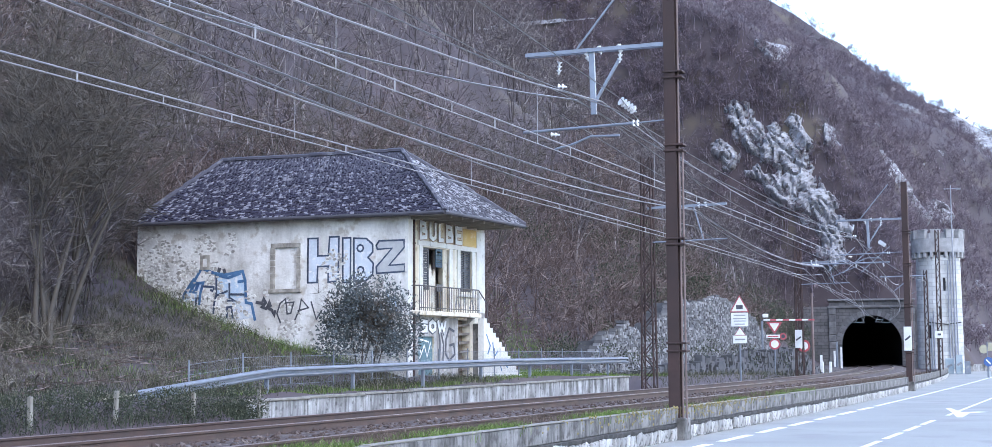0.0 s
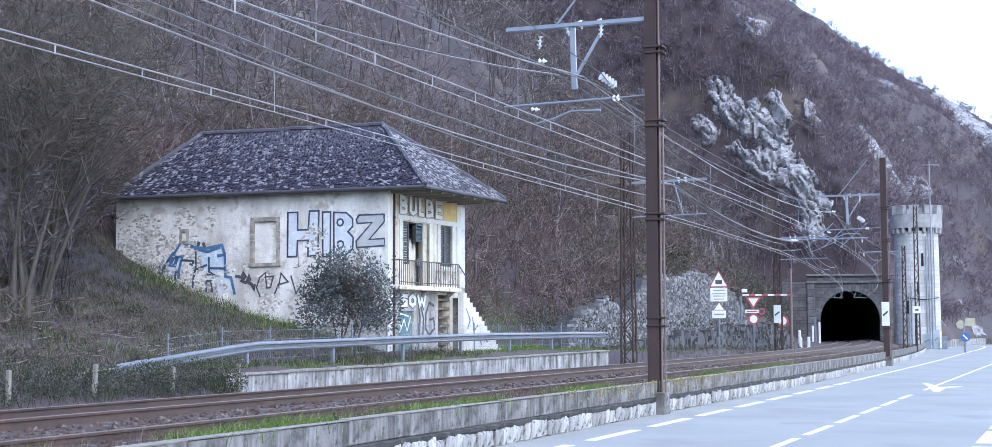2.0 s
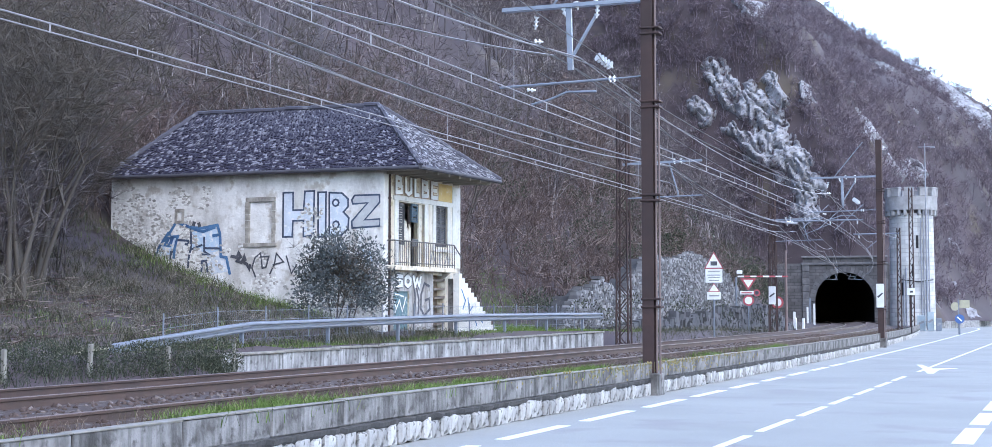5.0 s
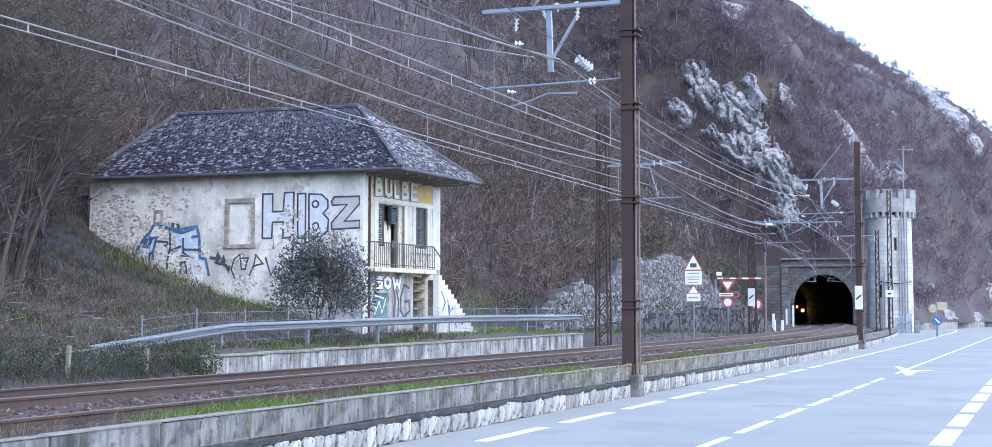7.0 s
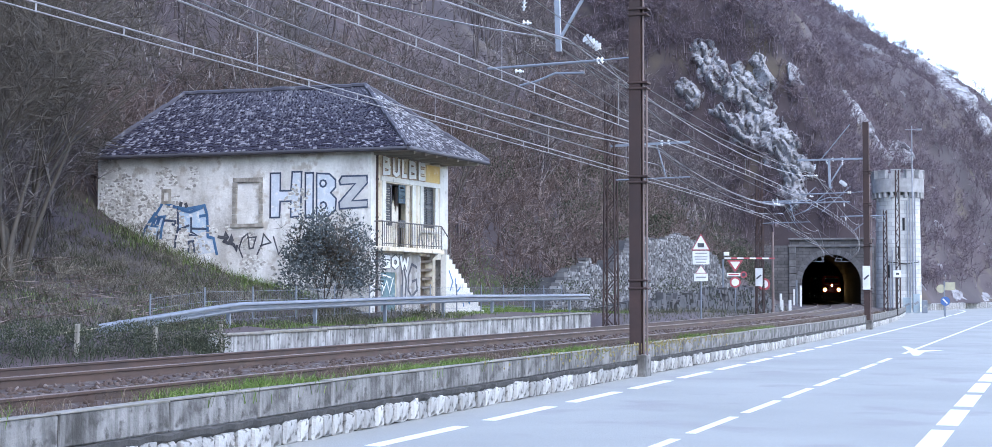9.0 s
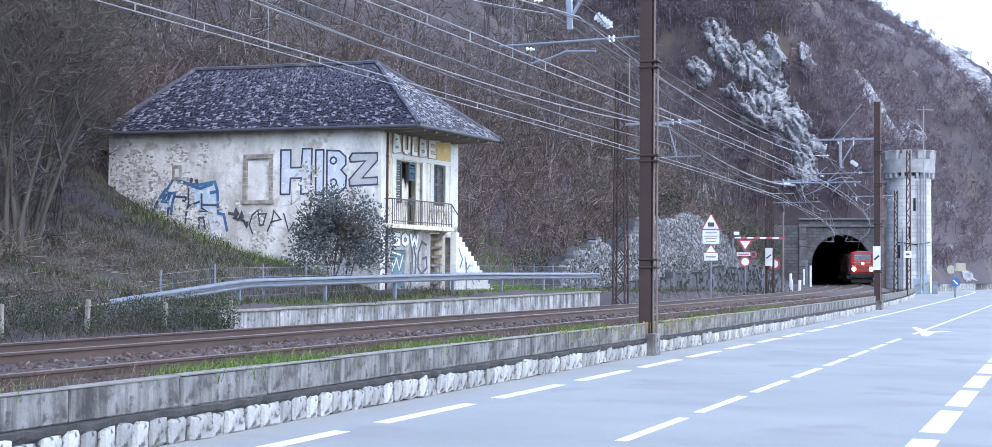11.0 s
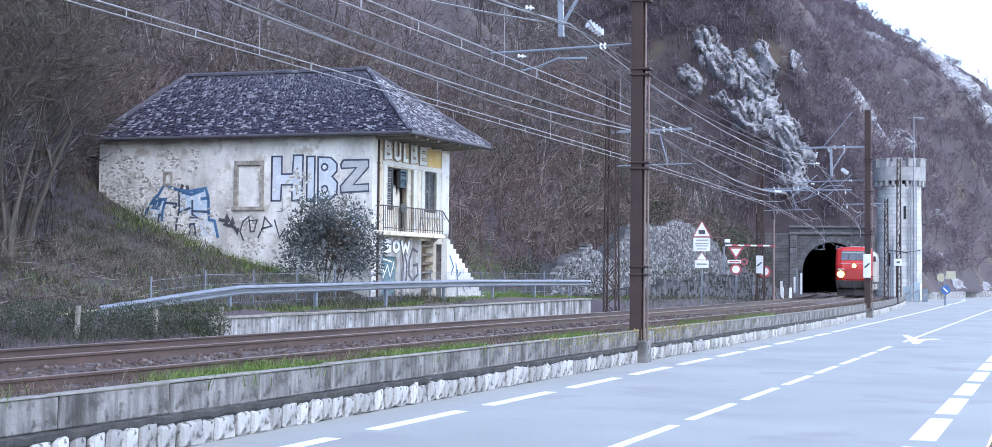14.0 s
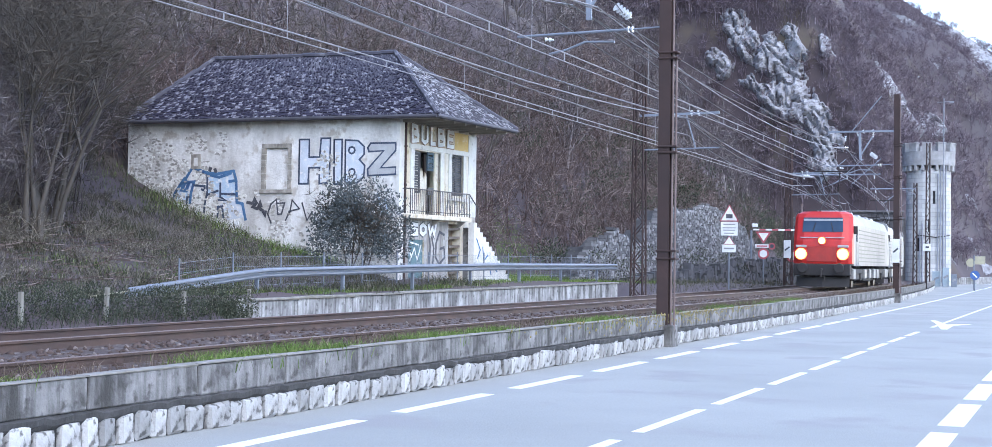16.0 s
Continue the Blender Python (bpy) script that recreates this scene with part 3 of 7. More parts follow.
GLYPH = {
    "H": [[(0.05, 0), (0.05, 1)], [(0.95, 0), (0.95, 1)], [(0.05, 0.5), (0.95, 0.5)]],
    "I": [[(0.5, 0), (0.5, 1)]],
    "B": [[(0.08, 0), (0.08, 1)], [(0.08, 1), (0.75, 0.92), (0.8, 0.62), (0.08, 0.52)], [(0.08, 0.52), (0.92, 0.42), (0.9, 0.08), (0.08, 0)]],
    "Z": [[(0.05, 0.95), (0.92, 1.0), (0.08, 0.06), (0.98, 0.02)]],
    "U": [[(0.08, 1), (0.1, 0.15), (0.5, 0.0), (0.9, 0.15), (0.92, 1)]],
    "L": [[(0.1, 1), (0.1, 0.02), (0.9, 0.02)]],
    "E": [[(0.9, 0.98), (0.1, 0.98), (0.1, 0.02), (0.92, 0.02)], [(0.1, 0.5), (0.75, 0.5)]],
    "S": [[(0.9, 0.95), (0.2, 0.98), (0.12, 0.62), (0.85, 0.42), (0.85, 0.05), (0.1, 0.02)]],
    "O": [[(0.5, 1), (0.1, 0.75), (0.1, 0.25), (0.5, 0), (0.9, 0.25), (0.9, 0.75), (0.5, 1)]],
    "W": [[(0.05, 1), (0.25, 0.03), (0.5, 0.7), (0.75, 0.03), (0.95, 1)]],
}

def panel(bm, us, zs, holes, axis, d0, d1):
    """One connected wall between d0 and d1, with its openings (u0, u1, z0, z1) left out."""
    us = sorted(set(us) | {h[0] for h in holes} | {h[1] for h in holes})
    zs = sorted(set(zs) | {h[2] for h in holes} | {h[3] for h in holes})
    mk = (lambda u, z, d: (u, d, z)) if axis == "b" else (lambda u, z, d: (d, u, z))
    def solid(i, j):
        if not (0 <= i < len(us) - 1 and 0 <= j < len(zs) - 1):
            return False
        u, z = (us[i] + us[i + 1]) / 2, (zs[j] + zs[j + 1]) / 2
        return not any(h[0] < u < h[1] and h[2] < z < h[3] for h in holes)
    vs = {}
    def vert(i, j, d):
        if (i, j, d) not in vs:
            vs[i, j, d] = bm.verts.new(mk(us[i], zs[j], d))
        return vs[i, j, d]
    for i in range(len(us) - 1):
        for j in range(len(zs) - 1):
            if not solid(i, j):
                continue
            for d in (d0, d1):
                bm.faces.new((vert(i, j, d), vert(i + 1, j, d), vert(i + 1, j + 1, d), vert(i, j + 1, d)))
            for di, dj, e in ((-1, 0, ((i, j), (i, j + 1))), (1, 0, ((i + 1, j), (i + 1, j + 1))), (0, -1, ((i, j), (i + 1, j))), (0, 1, ((i, j + 1), (i + 1, j + 1)))):
                if not solid(i + di, j + dj):
                    (p, q), (r, t) = e
                    bm.faces.new((vert(p, q, d0), vert(r, t, d0), vert(r, t, d1), vert(p, q, d1)))
    bmesh.ops.recalc_face_normals(bm, faces=bm.faces)
    bmesh.ops.reverse_faces(bm, faces=bm.faces)

def build_house():
    h = empty("house", pose(*HC))
    tagged(h, "abandoned two-storey plastered house with a slate hip roof and graffiti", "house")
    W, D, T = 10.63, 5.6, 6.86
    # walls round the openings
    bm = bmesh.new()
    panel(bm, (0, W), (0.6, T), ((4.16, 5.06, 4.46, 5.9),), "b", 0, 0.4)
    house_part("wall", bm, M_PLASTER, h, "weathered white plaster wall")
    bm = bmesh.new()
    panel(bm, (0.4, D), (0.6, T), ((0.98, 2.86, 3.68, 5.86), (3.68, 4.58, 4.42, 5.92), (0.7, 1.78, 0.9, 2.8), (3.52, 4.46, 0.8, 3.4)), "a", 0, 0.4)
    house_part("wall", bm, M_OCHRE, h, "cream and ochre plaster front")
    bm = bmesh.new()
    panel(bm, (0, W), (0.6, T), (), "b", D - 0.4, D)
    house_part("wall", bm, M_PLASTER, h)
    bm = bmesh.new()
    panel(bm, (0.4, D - 0.4), (0.6, T), (), "a", W - 0.4, W)
    house_part("wall", bm, M_PLASTER, h)
    bm = bmesh.new()
    box(bm, 0.4, W - 0.4, 0.4, D - 0.4, 3.5, 3.68)
    house_part("floor", bm, M_CONCRETE, h)
    # blocked window in the long front: worn stone surround, rough infill, sill
    bm = bmesh.new()
    rnd = random.Random(12)
    prism(bm, [(3.98, 4.34), (5.24, 4.34), (5.24, 4.46), (3.98, 4.46)], "b", -0.07, 0.2)
    win = house_part("window", bm, M_STONETRIM, h, "stone-framed window walled up with plaster")
    for u0, u1, up in ((4.03, 4.17, True), (5.05, 5.19, True), (4.03, 5.19, False)):
        z, end = (4.47, 5.9) if up else (u0, u1)
        while z < end - 0.05:
            e = min(end, z + rnd.uniform(0.2, 0.42))
            bm = bmesh.new()
            j = rnd.uniform(-0.012, 0.012)
            q = (u0 + j, u1 + j, z, e - 0.012) if up else (z, e - 0.012, 5.9, 6.05)
            prism(bm, [(q[0], q[2]), (q[1], q[2]), (q[1], q[3]), (q[0], q[3])], "b", -0.035 + j, 0.2)
            house_part("jamb_stone", bm, M_STONETRIM, win)
            z = e
    bm = bmesh.new()
    prism(bm, [(4.17, 4.47), (5.05, 4.47), (5.05, 5.9), (4.17, 5.9)], "b", 0.06, 0.25)
    house_part("infill", bm, M_PLASTER, win)
    # small bricked vent
    bm = bmesh.new()
    panel(bm, (7.62, 8.0), (5.2, 5.72), ((7.72, 7.9, 5.3, 5.6),), "b", -0.03, 0.1)
    house_part("vent", bm, M_STONETRIM, h, "small stone-framed vent")
    # rough rubble where the plaster has fallen, towards the far end and along the foot
    rnd = random.Random(41)
    bm = bmesh.new()
    for i in range(6500):
        u, z = rnd.uniform(0.1, W - 0.1), rnd.uniform(1.6, 6.5)
        bare = 0.5 * noise.noise(Vector((u * 0.55, z * 0.55, 3))) + 0.5 * noise.noise(Vector((u * 1.7, z * 1.7, 8)))
        low = clamp((4.6 - z) / 2.2)
        if bare + 0.5 * clamp((u - 5.6) / 2.6) * clamp((6.8 - z) / 1.4) + 0.42 * low < 0.3 or (3.95 < u < 5.3 and 4.3 < z < 6.1):
            continue
        r, q = rnd.uniform(0.05, 0.11), rnd.uniform(0.035, 0.07)
        n = rnd.choice((5, 6))
        a0 = rnd.uniform(0, 6.28)
        rim = [(u + r * math.cos(a0 + 6.283 * k / n) * rnd.uniform(0.8, 1.1), z + q * math.sin(a0 + 6.283 * k / n) * rnd.uniform(0.8, 1.1)) for k in range(n)]
        d = rnd.uniform(0.004, 0.02)
        lo = [bm.verts.new((x, 0.01, y)) for x, y in rim]
        hi = [bm.verts.new((u + (x - u) * 0.75, -d, z + (y - z) * 0.75)) for x, y in rim]
        bm.faces.new(hi)
        for k in range(n):
            bm.faces.new((lo[k], lo[(k + 1) % n], hi[(k + 1) % n], hi[k]))
    bmesh.ops.recalc_face_normals(bm, faces=bm.faces)
    bmesh.ops.reverse_faces(bm, faces=bm.faces)
    tagged(house_part("bare_rubble", bm, M_WALLSTONE, h, "pale rubble stones showing where plaster has fallen"), kind="stuff")
    # roof of slates in courses
    E0, E1, F0, F1, ZE, ZR = -1.56, 10.56, -0.45, 5.66, 6.92, 9.39
    RA, RB, RM = 1.47, 8.74, 2.25
    bm = bmesh.new()
    c = [bm.verts.new(p) for p in ((E0, F0, ZE), (E1, F0, ZE), (E1, F1, ZE), (E0, F1, ZE), (RA, RM, ZR), (RB, RM, ZR))]
    for q in ((0, 1, 5, 4), (1, 2, 5), (2, 3, 4, 5), (3, 0, 4), (3, 2, 1, 0)):
        bm.faces.new([c[i] for i in q])
    bmesh.ops.recalc_face_normals(bm, faces=bm.faces)
    roof = house_part("roof", bm, M_ROOF, h, "dark lichen-flecked slate hip roof")
    rnd = random.Random(3)
    def slates(p0, p1, q0, q1, courses, width, surface):
        """Rows of overlapping slates between an eave p0-p1 and a ridge q0-q1."""
        p0, p1, q0, q1 = map(Vector, (p0, p1, q0, q1))
        bm = bmesh.new()
        up = (q0 + q1 - p0 - p1).normalized()
        n = (p1 - p0).cross(up).normalized()
        if n.z < 0:
            n = -n
        for k in range(courses):
            t0, t1 = k / courses, min(1.0, (k + 1.25) / courses)
            A, B = p0.lerp(q0, t0), p1.lerp(q1, t0)
            A1, B1 = p0.lerp(q0, t1), p1.lerp(q1, t1)
            L = (B - A).length
            m = max(1, int(L / width))
            for j in range(m):
                s0, s1 = (j + 0.5 * (k % 2)) / m, (j + 1 + 0.5 * (k % 2)) / m - 0.02
                if s0 >= 1:
                    continue
                s0 = clamp(s0 + rnd.uniform(-0.35, 0.35) / m)
                s1 = min(1, s1 + rnd.uniform(-0.25, 0.25) / m)
                e = rnd.uniform(0.012, 0.05)
                d = up * rnd.uniform(-0.02, 0.02)
                lo0, lo1, hi0, hi1 = A.lerp(B, s0) + d, A.lerp(B, s1) + d, A1.lerp(B1, s0), A1.lerp(B1, s1)
                v = [bm.verts.new(x) for x in (lo0 + n * e, lo1 + n * (e + rnd.uniform(-.008, .008)), hi1 + n * 0.012, hi0 + n * 0.012, lo0, lo1)]
                bm.faces.new(v[:4])
                bm.faces.new((v[0], v[4], v[5], v[1]))
                bm.faces.new((v[1], v[5], v[2]))
                bm.faces.new((v[0], v[3], v[4]))
        bmesh.ops.recalc_face_normals(bm, faces=bm.faces)
        return tagged(house_part("slating", bm, surface, roof), kind="stuff")
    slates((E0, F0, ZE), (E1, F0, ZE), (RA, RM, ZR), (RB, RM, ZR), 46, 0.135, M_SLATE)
    # this hip takes the paler slate, brightened as if by the open sky
    slates((E0, F1, ZE), (E0, F0, ZE), (RA, RM, ZR), (RA, RM + 0.01, ZR), 46, 0.135, M_LITSLATE)
    for p, q in (((E0, F0, ZE), (RA, RM, ZR)), ((E1, F0, ZE), (RB, RM, ZR)), ((RA, RM, ZR), (RB, RM, ZR)), ((E0, F1, ZE), (RA, RM, ZR))):
        p, q = Vector(p), Vector(q)
        for i in range(14):
            bm = bmesh.new()
            lift = Vector((rnd.uniform(-0.015, 0.015), rnd.uniform(-0.015, 0.015), rnd.uniform(-0.01, 0.02)))
            bar(bm, p.lerp(q, i / 14) + Vector((0, 0, 0.03)) + lift, p.lerp(q, (i + 1.06) / 14) + Vector((0, 0, 0.05)) + lift, 0.085, 0.075, n=6)
            house_part("ridge_tile", bm, M_ROOF, roof)
    bm = bmesh.new()
    for p, q in (((E0, F0, ZE - 0.06), (E1, F0, ZE - 0.06)), ((E0, F0, ZE - 0.06), (E0, F1, ZE - 0.06))):
        bar(bm, p, q, 0.07, n=8)
    house_part("gutter", bm, M_GUTTER, roof, "sagging grey gutter")
    bm = bmesh.new()
    prism(bm, [(E0 + 0.05, ZE - 0.1), (E1 - 0.05, ZE - 0.1), (E1 - 0.05, ZE - 0.03), (E0 + 0.05, ZE - 0.03)], "b", F0 + 0.06, 0.0)
    prism(bm, [(0.0, ZE - 0.1), (F1 - 0.05, ZE - 0.1), (F1 - 0.05, ZE - 0.03), (0.0, ZE - 0.03)], "a", E0 + 0.06, 0.0)
    for i in range(7):
        prism(bm, [(0.2 + i * 0.8, ZE - 0.19), (0.3 + i * 0.8, ZE - 0.19), (0.3 + i * 0.8, ZE - 0.1), (0.2 + i * 0.8, ZE - 0.1)], "a", E0 + 0.12, 0.0)
    house_part("soffit", bm, M_SOFFIT, roof, "weathered timber eave boards and rafter ends")
    # downpipe on the balcony front, near the corner
    bm = bmesh.new()
    bar(bm, (-0.05, 0.33, 0.9), (-0.05, 0.33, 6.8), 0.04, n=8)
    pipe = house_part("downpipe", bm, M_STEEL, h, "rusty downpipe near the corner")
    for z in (1.8, 3.2, 4.6, 5.9):
        bm = bmesh.new()
        bar(bm, (-0.05, 0.33, z), (-0.05, 0.33, z + 0.06), 0.058, n=8)
        house_part("bracket", bm, M_STEEL, pipe)
    # white bands and jambs, each a piece of plaster of its own
    for u0, u1, z0, z1, d in ((-0.02, 0.3, 0.6, 6.72, -0.02), (0.62, 4.95, 5.9, 6.06, -0.05), (0.74, 0.98, 3.7, 5.9, -0.03), (2.86, 3.1, 3.7, 5.9, -0.03), (3.46, 3.68, 4.34, 5.9, -0.03), (4.58, 4.78, 4.34, 5.9, -0.03), (3.4, 4.84, 4.24, 4.34, -0.09), (4.96, 5.58, 3.7, 6.66, -0.02)):
        bm = bmesh.new()
        prism(bm, [(u0, z0), (u1, z0), (u1, z1), (u0, z1)], "a", d, 0.1)
        house_part("trim", bm, M_WHITEPL, h, "white plaster band")
    bm = bmesh.new()
    prism(bm, [(3.9, 6.08), (4.94, 6.08), (4.94, 6.7), (3.9, 6.7)], "a", -0.012, 0.05)
    house_part("plaster_patch", bm, M_OCHREPAINT, h, "ochre painted strip under the eave")
    # thin darker coat under the balcony: grime, and shade painted in
    bm = bmesh.new()
    panel(bm, (0.34, 3.5), (0.6, 3.46), ((0.7, 1.78, 0.9, 2.8),), "a", -0.004, 0.006)
    house_part("render_coat", bm, M_SHADEDIRTPL, h, "grey plaster below the balcony, darkened for grime and shade")
    bm = bmesh.new()
    prism(bm, [(0.5, 6.08), (3.89, 6.08), (3.89, 6.7), (0.5, 6.7)], "a", -0.012, 0.05)
    house_part("plaster_patch", bm, M_TANPAINT, h, "faded tan strip behind the letters")
    # shutters: slatted leaves in frames
    def shutter(b0, b1, z0, z1, a, m, lab):
        bm = bmesh.new()
        panel(bm, (b0, b1), (z0, z1), ((b0 + 0.06, b1 - 0.06, z0 + 0.08, (z0 + z1) / 2 - 0.04), (b0 + 0.06, b1 - 0.06, (z0 + z1) / 2 + 0.04, z1 - 0.08)), "a", a, a + 0.045)
        fr = house_part("shutter", bm, m, h, lab)
        z = z0 + 0.1
        while z < z1 - 0.12:
            bm = bmesh.new()
            v = [(a + 0.005, z), (a + 0.012, z - 0.005), (a + 0.04, z + 0.06), (a + 0.033, z + 0.066)]
            prism(bm, v, "b", b0 + 0.06, b1 - 0.06)
            house_part("slat", bm, m, fr)
            z += 0.085
    shutter(1.0, 1.46, 4.4, 5.82, 0.02, M_SHUTTER, "dark slatted shutter hanging in the window")
    shutter(3.7, 4.12, 4.44, 5.9, 0.04, M_SHUTTER, "dark slatted shutter, closed")
    shutter(4.14, 4.56, 4.44, 5.9, 0.05, M_SHUTTER, "dark slatted shutter, closed")
    shutter(1.86, 2.3, 5.2, 5.84, -0.04, M_SHUTTERBLUE, "torn blue-grey shutter, upper half left")
    shutter(1.92, 2.34, 4.36, 4.62, -0.03, M_SHUTTER, "torn lower end of a shutter")
    bm = bmesh.new()
    prism(bm, [(1.48, 3.7), (2.26, 3.7), (2.26, 5.0), (2.16, 5.16), (2.06, 4.9), (1.92, 5.3), (1.78, 5.1), (1.72, 5.84), (1.48, 5.84)], "a", 0.2, 0.24)
    house_part("board", bm, M_OCHRE, h, "broken pale door panel")
    bm = bmesh.new()
    prism(bm, [(2.28, 3.7), (2.5, 3.7), (2.5, 5.8), (2.28, 5.8)], "a", 0.32, 0.36)
    door = house_part("door", bm, M_DOOR, h, "dark brown door standing ajar")
    bm = bmesh.new()
    prism(bm, [(2.6, 3.7), (2.86, 3.7), (2.86, 5.86), (2.6, 5.86)], "a", 0.08, 0.14)
    house_part("leaf", bm, M_OCHRE, door, "pale door leaf")
    # balcony slab, railing, cellar door, shaded stair recess
    bm = bmesh.new()
    box(bm, -0.34, -0.004, 0.2, 4.66, 3.5, 3.66, bevel=0.02)
    slab = house_part("balcony", bm, M_OCHRE, h, "pale concrete balcony slab")
    for b in (0.5, 2.3, 4.2):
        bm = bmesh.new()
        prism(bm, [(-0.28, 3.5), (-0.004, 3.5), (-0.004, 3.28)], "b", b, b + 0.12)
        house_part("corbel", bm, M_STONETRIM, slab)
    bm = bmesh.new()
    bar(bm, (-0.3, 0.22, 4.5), (-0.3, 4.5, 4.5), 0.022)
    bar(bm, (-0.3, 4.5, 4.5), (-0.3, 5.2, 4.02), 0.022)
    bar(bm, (-0.3, 0.22, 3.76), (-0.3, 4.6, 3.76), 0.015)
    bar(bm, (-0.3, 0.22, 4.5), (0, 0.22, 4.5), 0.02)
    rail = house_part("railing", bm, M_IRON, h, "thin iron balcony railing")
    for i in range(34):
        bm = bmesh.new()
        b = 0.24 + i * 4.3 / 33
        bar(bm, (-0.3, b, 3.66), (-0.3, b, 4.5), 0.018 if i % 11 == 0 else 0.011, n=5)
        house_part("baluster", bm, M_IRON, rail)
    bm = bmesh.new()
    bar(bm, (-0.3, 5.2, 3.0), (-0.3, 5.2, 4.04), 0.022)
    house_part("rail_post", bm, M_IRON, rail)
    bm = bmesh.new()
    prism(bm, [(0.7, 0.9), (1.78, 0.9), (1.78, 2.8), (0.7, 2.8)], "a", 0.06, 0.12)
    house_part("cellar_door", bm, M_TEAL, h, "painted-over teal cellar door")
    bm = bmesh.new()
    prism(bm, [(3.5, 0.7), (4.48, 0.7), (4.48, 3.42), (3.5, 3.42)], "a", 0.32, 0.38)
    rec = house_part("recess", bm, M_RECESS, h, "bare brown masonry under the stair")
    for i in range(7):
        bm = bmesh.new()
        prism(bm, [(3.54 + i * 0.06, 3.16 - i * 0.31), (4.44, 3.2 - i * 0.31), (4.44, 3.28 - i * 0.31), (3.54 + i * 0.06, 3.24 - i * 0.31)], "a", 0.02, 0.3)
        house_part("tread", bm, M_OLDWOOD, rec)
    # outside stair with its stepped parapet
    bm = bmesh.new()
    pts = [(4.5, 0.6), (4.5, 3.48)]
    b, z = 4.74, 3.48
    for i in range(13):
        pts += [(b, z), (b, z - 0.17)]
        b += 0.24
        z -= 0.17
    pts += [(b, z), (b, 0.6)]
    prism(bm, pts, "a", -0.5, -0.28)
    house_part("stair_wall", bm, M_WHITEPL, h, "white stepped stair parapet with paint tags")
    for i in range(12):
        bm = bmesh.new()
        box(bm, -0.28, 0.5, 4.66 + i * 0.24 + (0.004 if i else 0), 4.9 + i * 0.24, 0.6, 3.3 - i * 0.17)
        house_part("step", bm, M_CONCRETE, h, "concrete outside step")
    # ---- graffiti, painted as thin films ----
    def spray(name, strokes, w, m, axis="b", d=-0.012, lab=""):
        bm = bmesh.new()
        for s in strokes:
            brush(bm, s, w, axis, d)
        return house_part(name, bm, m, h, lab)
    # four tall block letters: dark outline, silver fill, each fill a film on its outline
    slabs = {
        "H": [[(0.0, 0), (0.0, 1), (0.32, 1), (0.32, 0.6), (0.66, 0.6), (0.7, 1.02), (1, 1.02), (0.98, 0.02), (0.66, 0), (0.66, 0.36), (0.32, 0.36), (0.3, 0)]],
        "I": [[(0.05, 0), (0.0, 1), (1, 1), (1, 0)]],
        "B": [[(0.02, 0), (0.0, 1), (0.66, 0.98), (0.98, 0.84), (0.98, 0.66), (0.74, 0.54), (1.02, 0.4), (0.98, 0.14), (0.64, 0.0)]],
        "Z": [[(0.0, 0.86), (0.1, 1.0), (0.98, 1.0), (1.0, 0.78), (0.46, 0.24), (1.02, 0.26), (1.0, 0.04), (0.02, 0.0), (0.0, 0.2), (0.56, 0.76), (0.04, 0.74)]],
    }
    for ch, u0, u1, z0, z1 in (("H", 3.74, 2.56, 4.66, 6.18), ("I", 2.42, 2.12, 4.64, 6.16), ("B", 2.0, 1.28, 4.68, 6.14), ("Z", 1.16, 0.12, 4.92, 6.02)):
        st = stroke_text(slabs[ch], u0, u1, z0, z1)
        bm = bmesh.new()
        for q in st:
            prism(bm, q, "b", -0.004, 0.002)
        face = house_part("graffiti", bm, M_SILVER if ch != "Z" else M_PLASTERGREY, h, "large block graffiti letter with a dark outline")
        bm = bmesh.new()
        for q in st:
            brush(bm, q + q[:2], 0.06, "b", -0.006)
        if ch == "B":
            for c, d in ((0.34, 0.76), (0.36, 0.25)):
                q = [(u0 + (u1 - u0) * (c + 0.16 * math.cos(t)), z0 + (z1 - z0) * (d + 0.08 * math.sin(t))) for t in [0.785 * k for k in range(9)]]
                brush(bm, q, 0.06, "b", -0.006)
        house_part("outline", bm, M_INKBLUE, face, "dark blue outline")
    # blue figure sprayed over pale blue washes
    def wash(pts, m, lab):
        bm = bmesh.new()
        prism(bm, pts, "b", -0.003, 0.002)
        return house_part("graffiti", bm, m, h, lab)
    wash([(8.7, 4.1), (8.5, 4.75), (7.98, 4.8), (7.95, 4.2), (8.2, 4.0)], M_PALEBLUE, "pale blue sprayed wash")
    wash([(7.3, 5.02), (6.35, 5.05), (6.2, 4.5), (6.25, 4.2), (6.7, 4.15), (7.3, 4.3)], M_PALEBLUE, "pale blue sprayed wash")
    wash([(6.78, 4.15), (6.2, 4.2), (5.9, 3.9), (5.8, 3.5), (6.5, 3.4), (6.8, 3.75)], M_SILVER, "pale sprayed wash")
    spray("graffiti", [[(8.76, 4.11), (8.6, 4.4), (8.38, 4.71), (7.87, 4.75), (7.99, 4.33), (8.02, 4.0)], [(8.21, 4.85), (7.94, 5.26), (7.37, 5.06), (6.91, 5.02), (6.29, 5.12), (6.18, 4.8), (6.14, 4.02), (5.92, 3.98), (5.78, 3.42)], [(6.45, 4.75), (6.2, 4.78)], [(7.3, 5.0), (6.86, 4.9), (6.4, 5.04)]], 0.1, M_BLUE, lab="blue outline of a sprayed graffiti figure")
    spray("graffiti", [[(8.42, 4.62), (8.26, 4.84), (8.1, 4.66), (8.18, 4.44), (8.36, 4.46), (8.24, 4.7)]], 0.13, M_BLUE, lab="round blue graffiti knot")
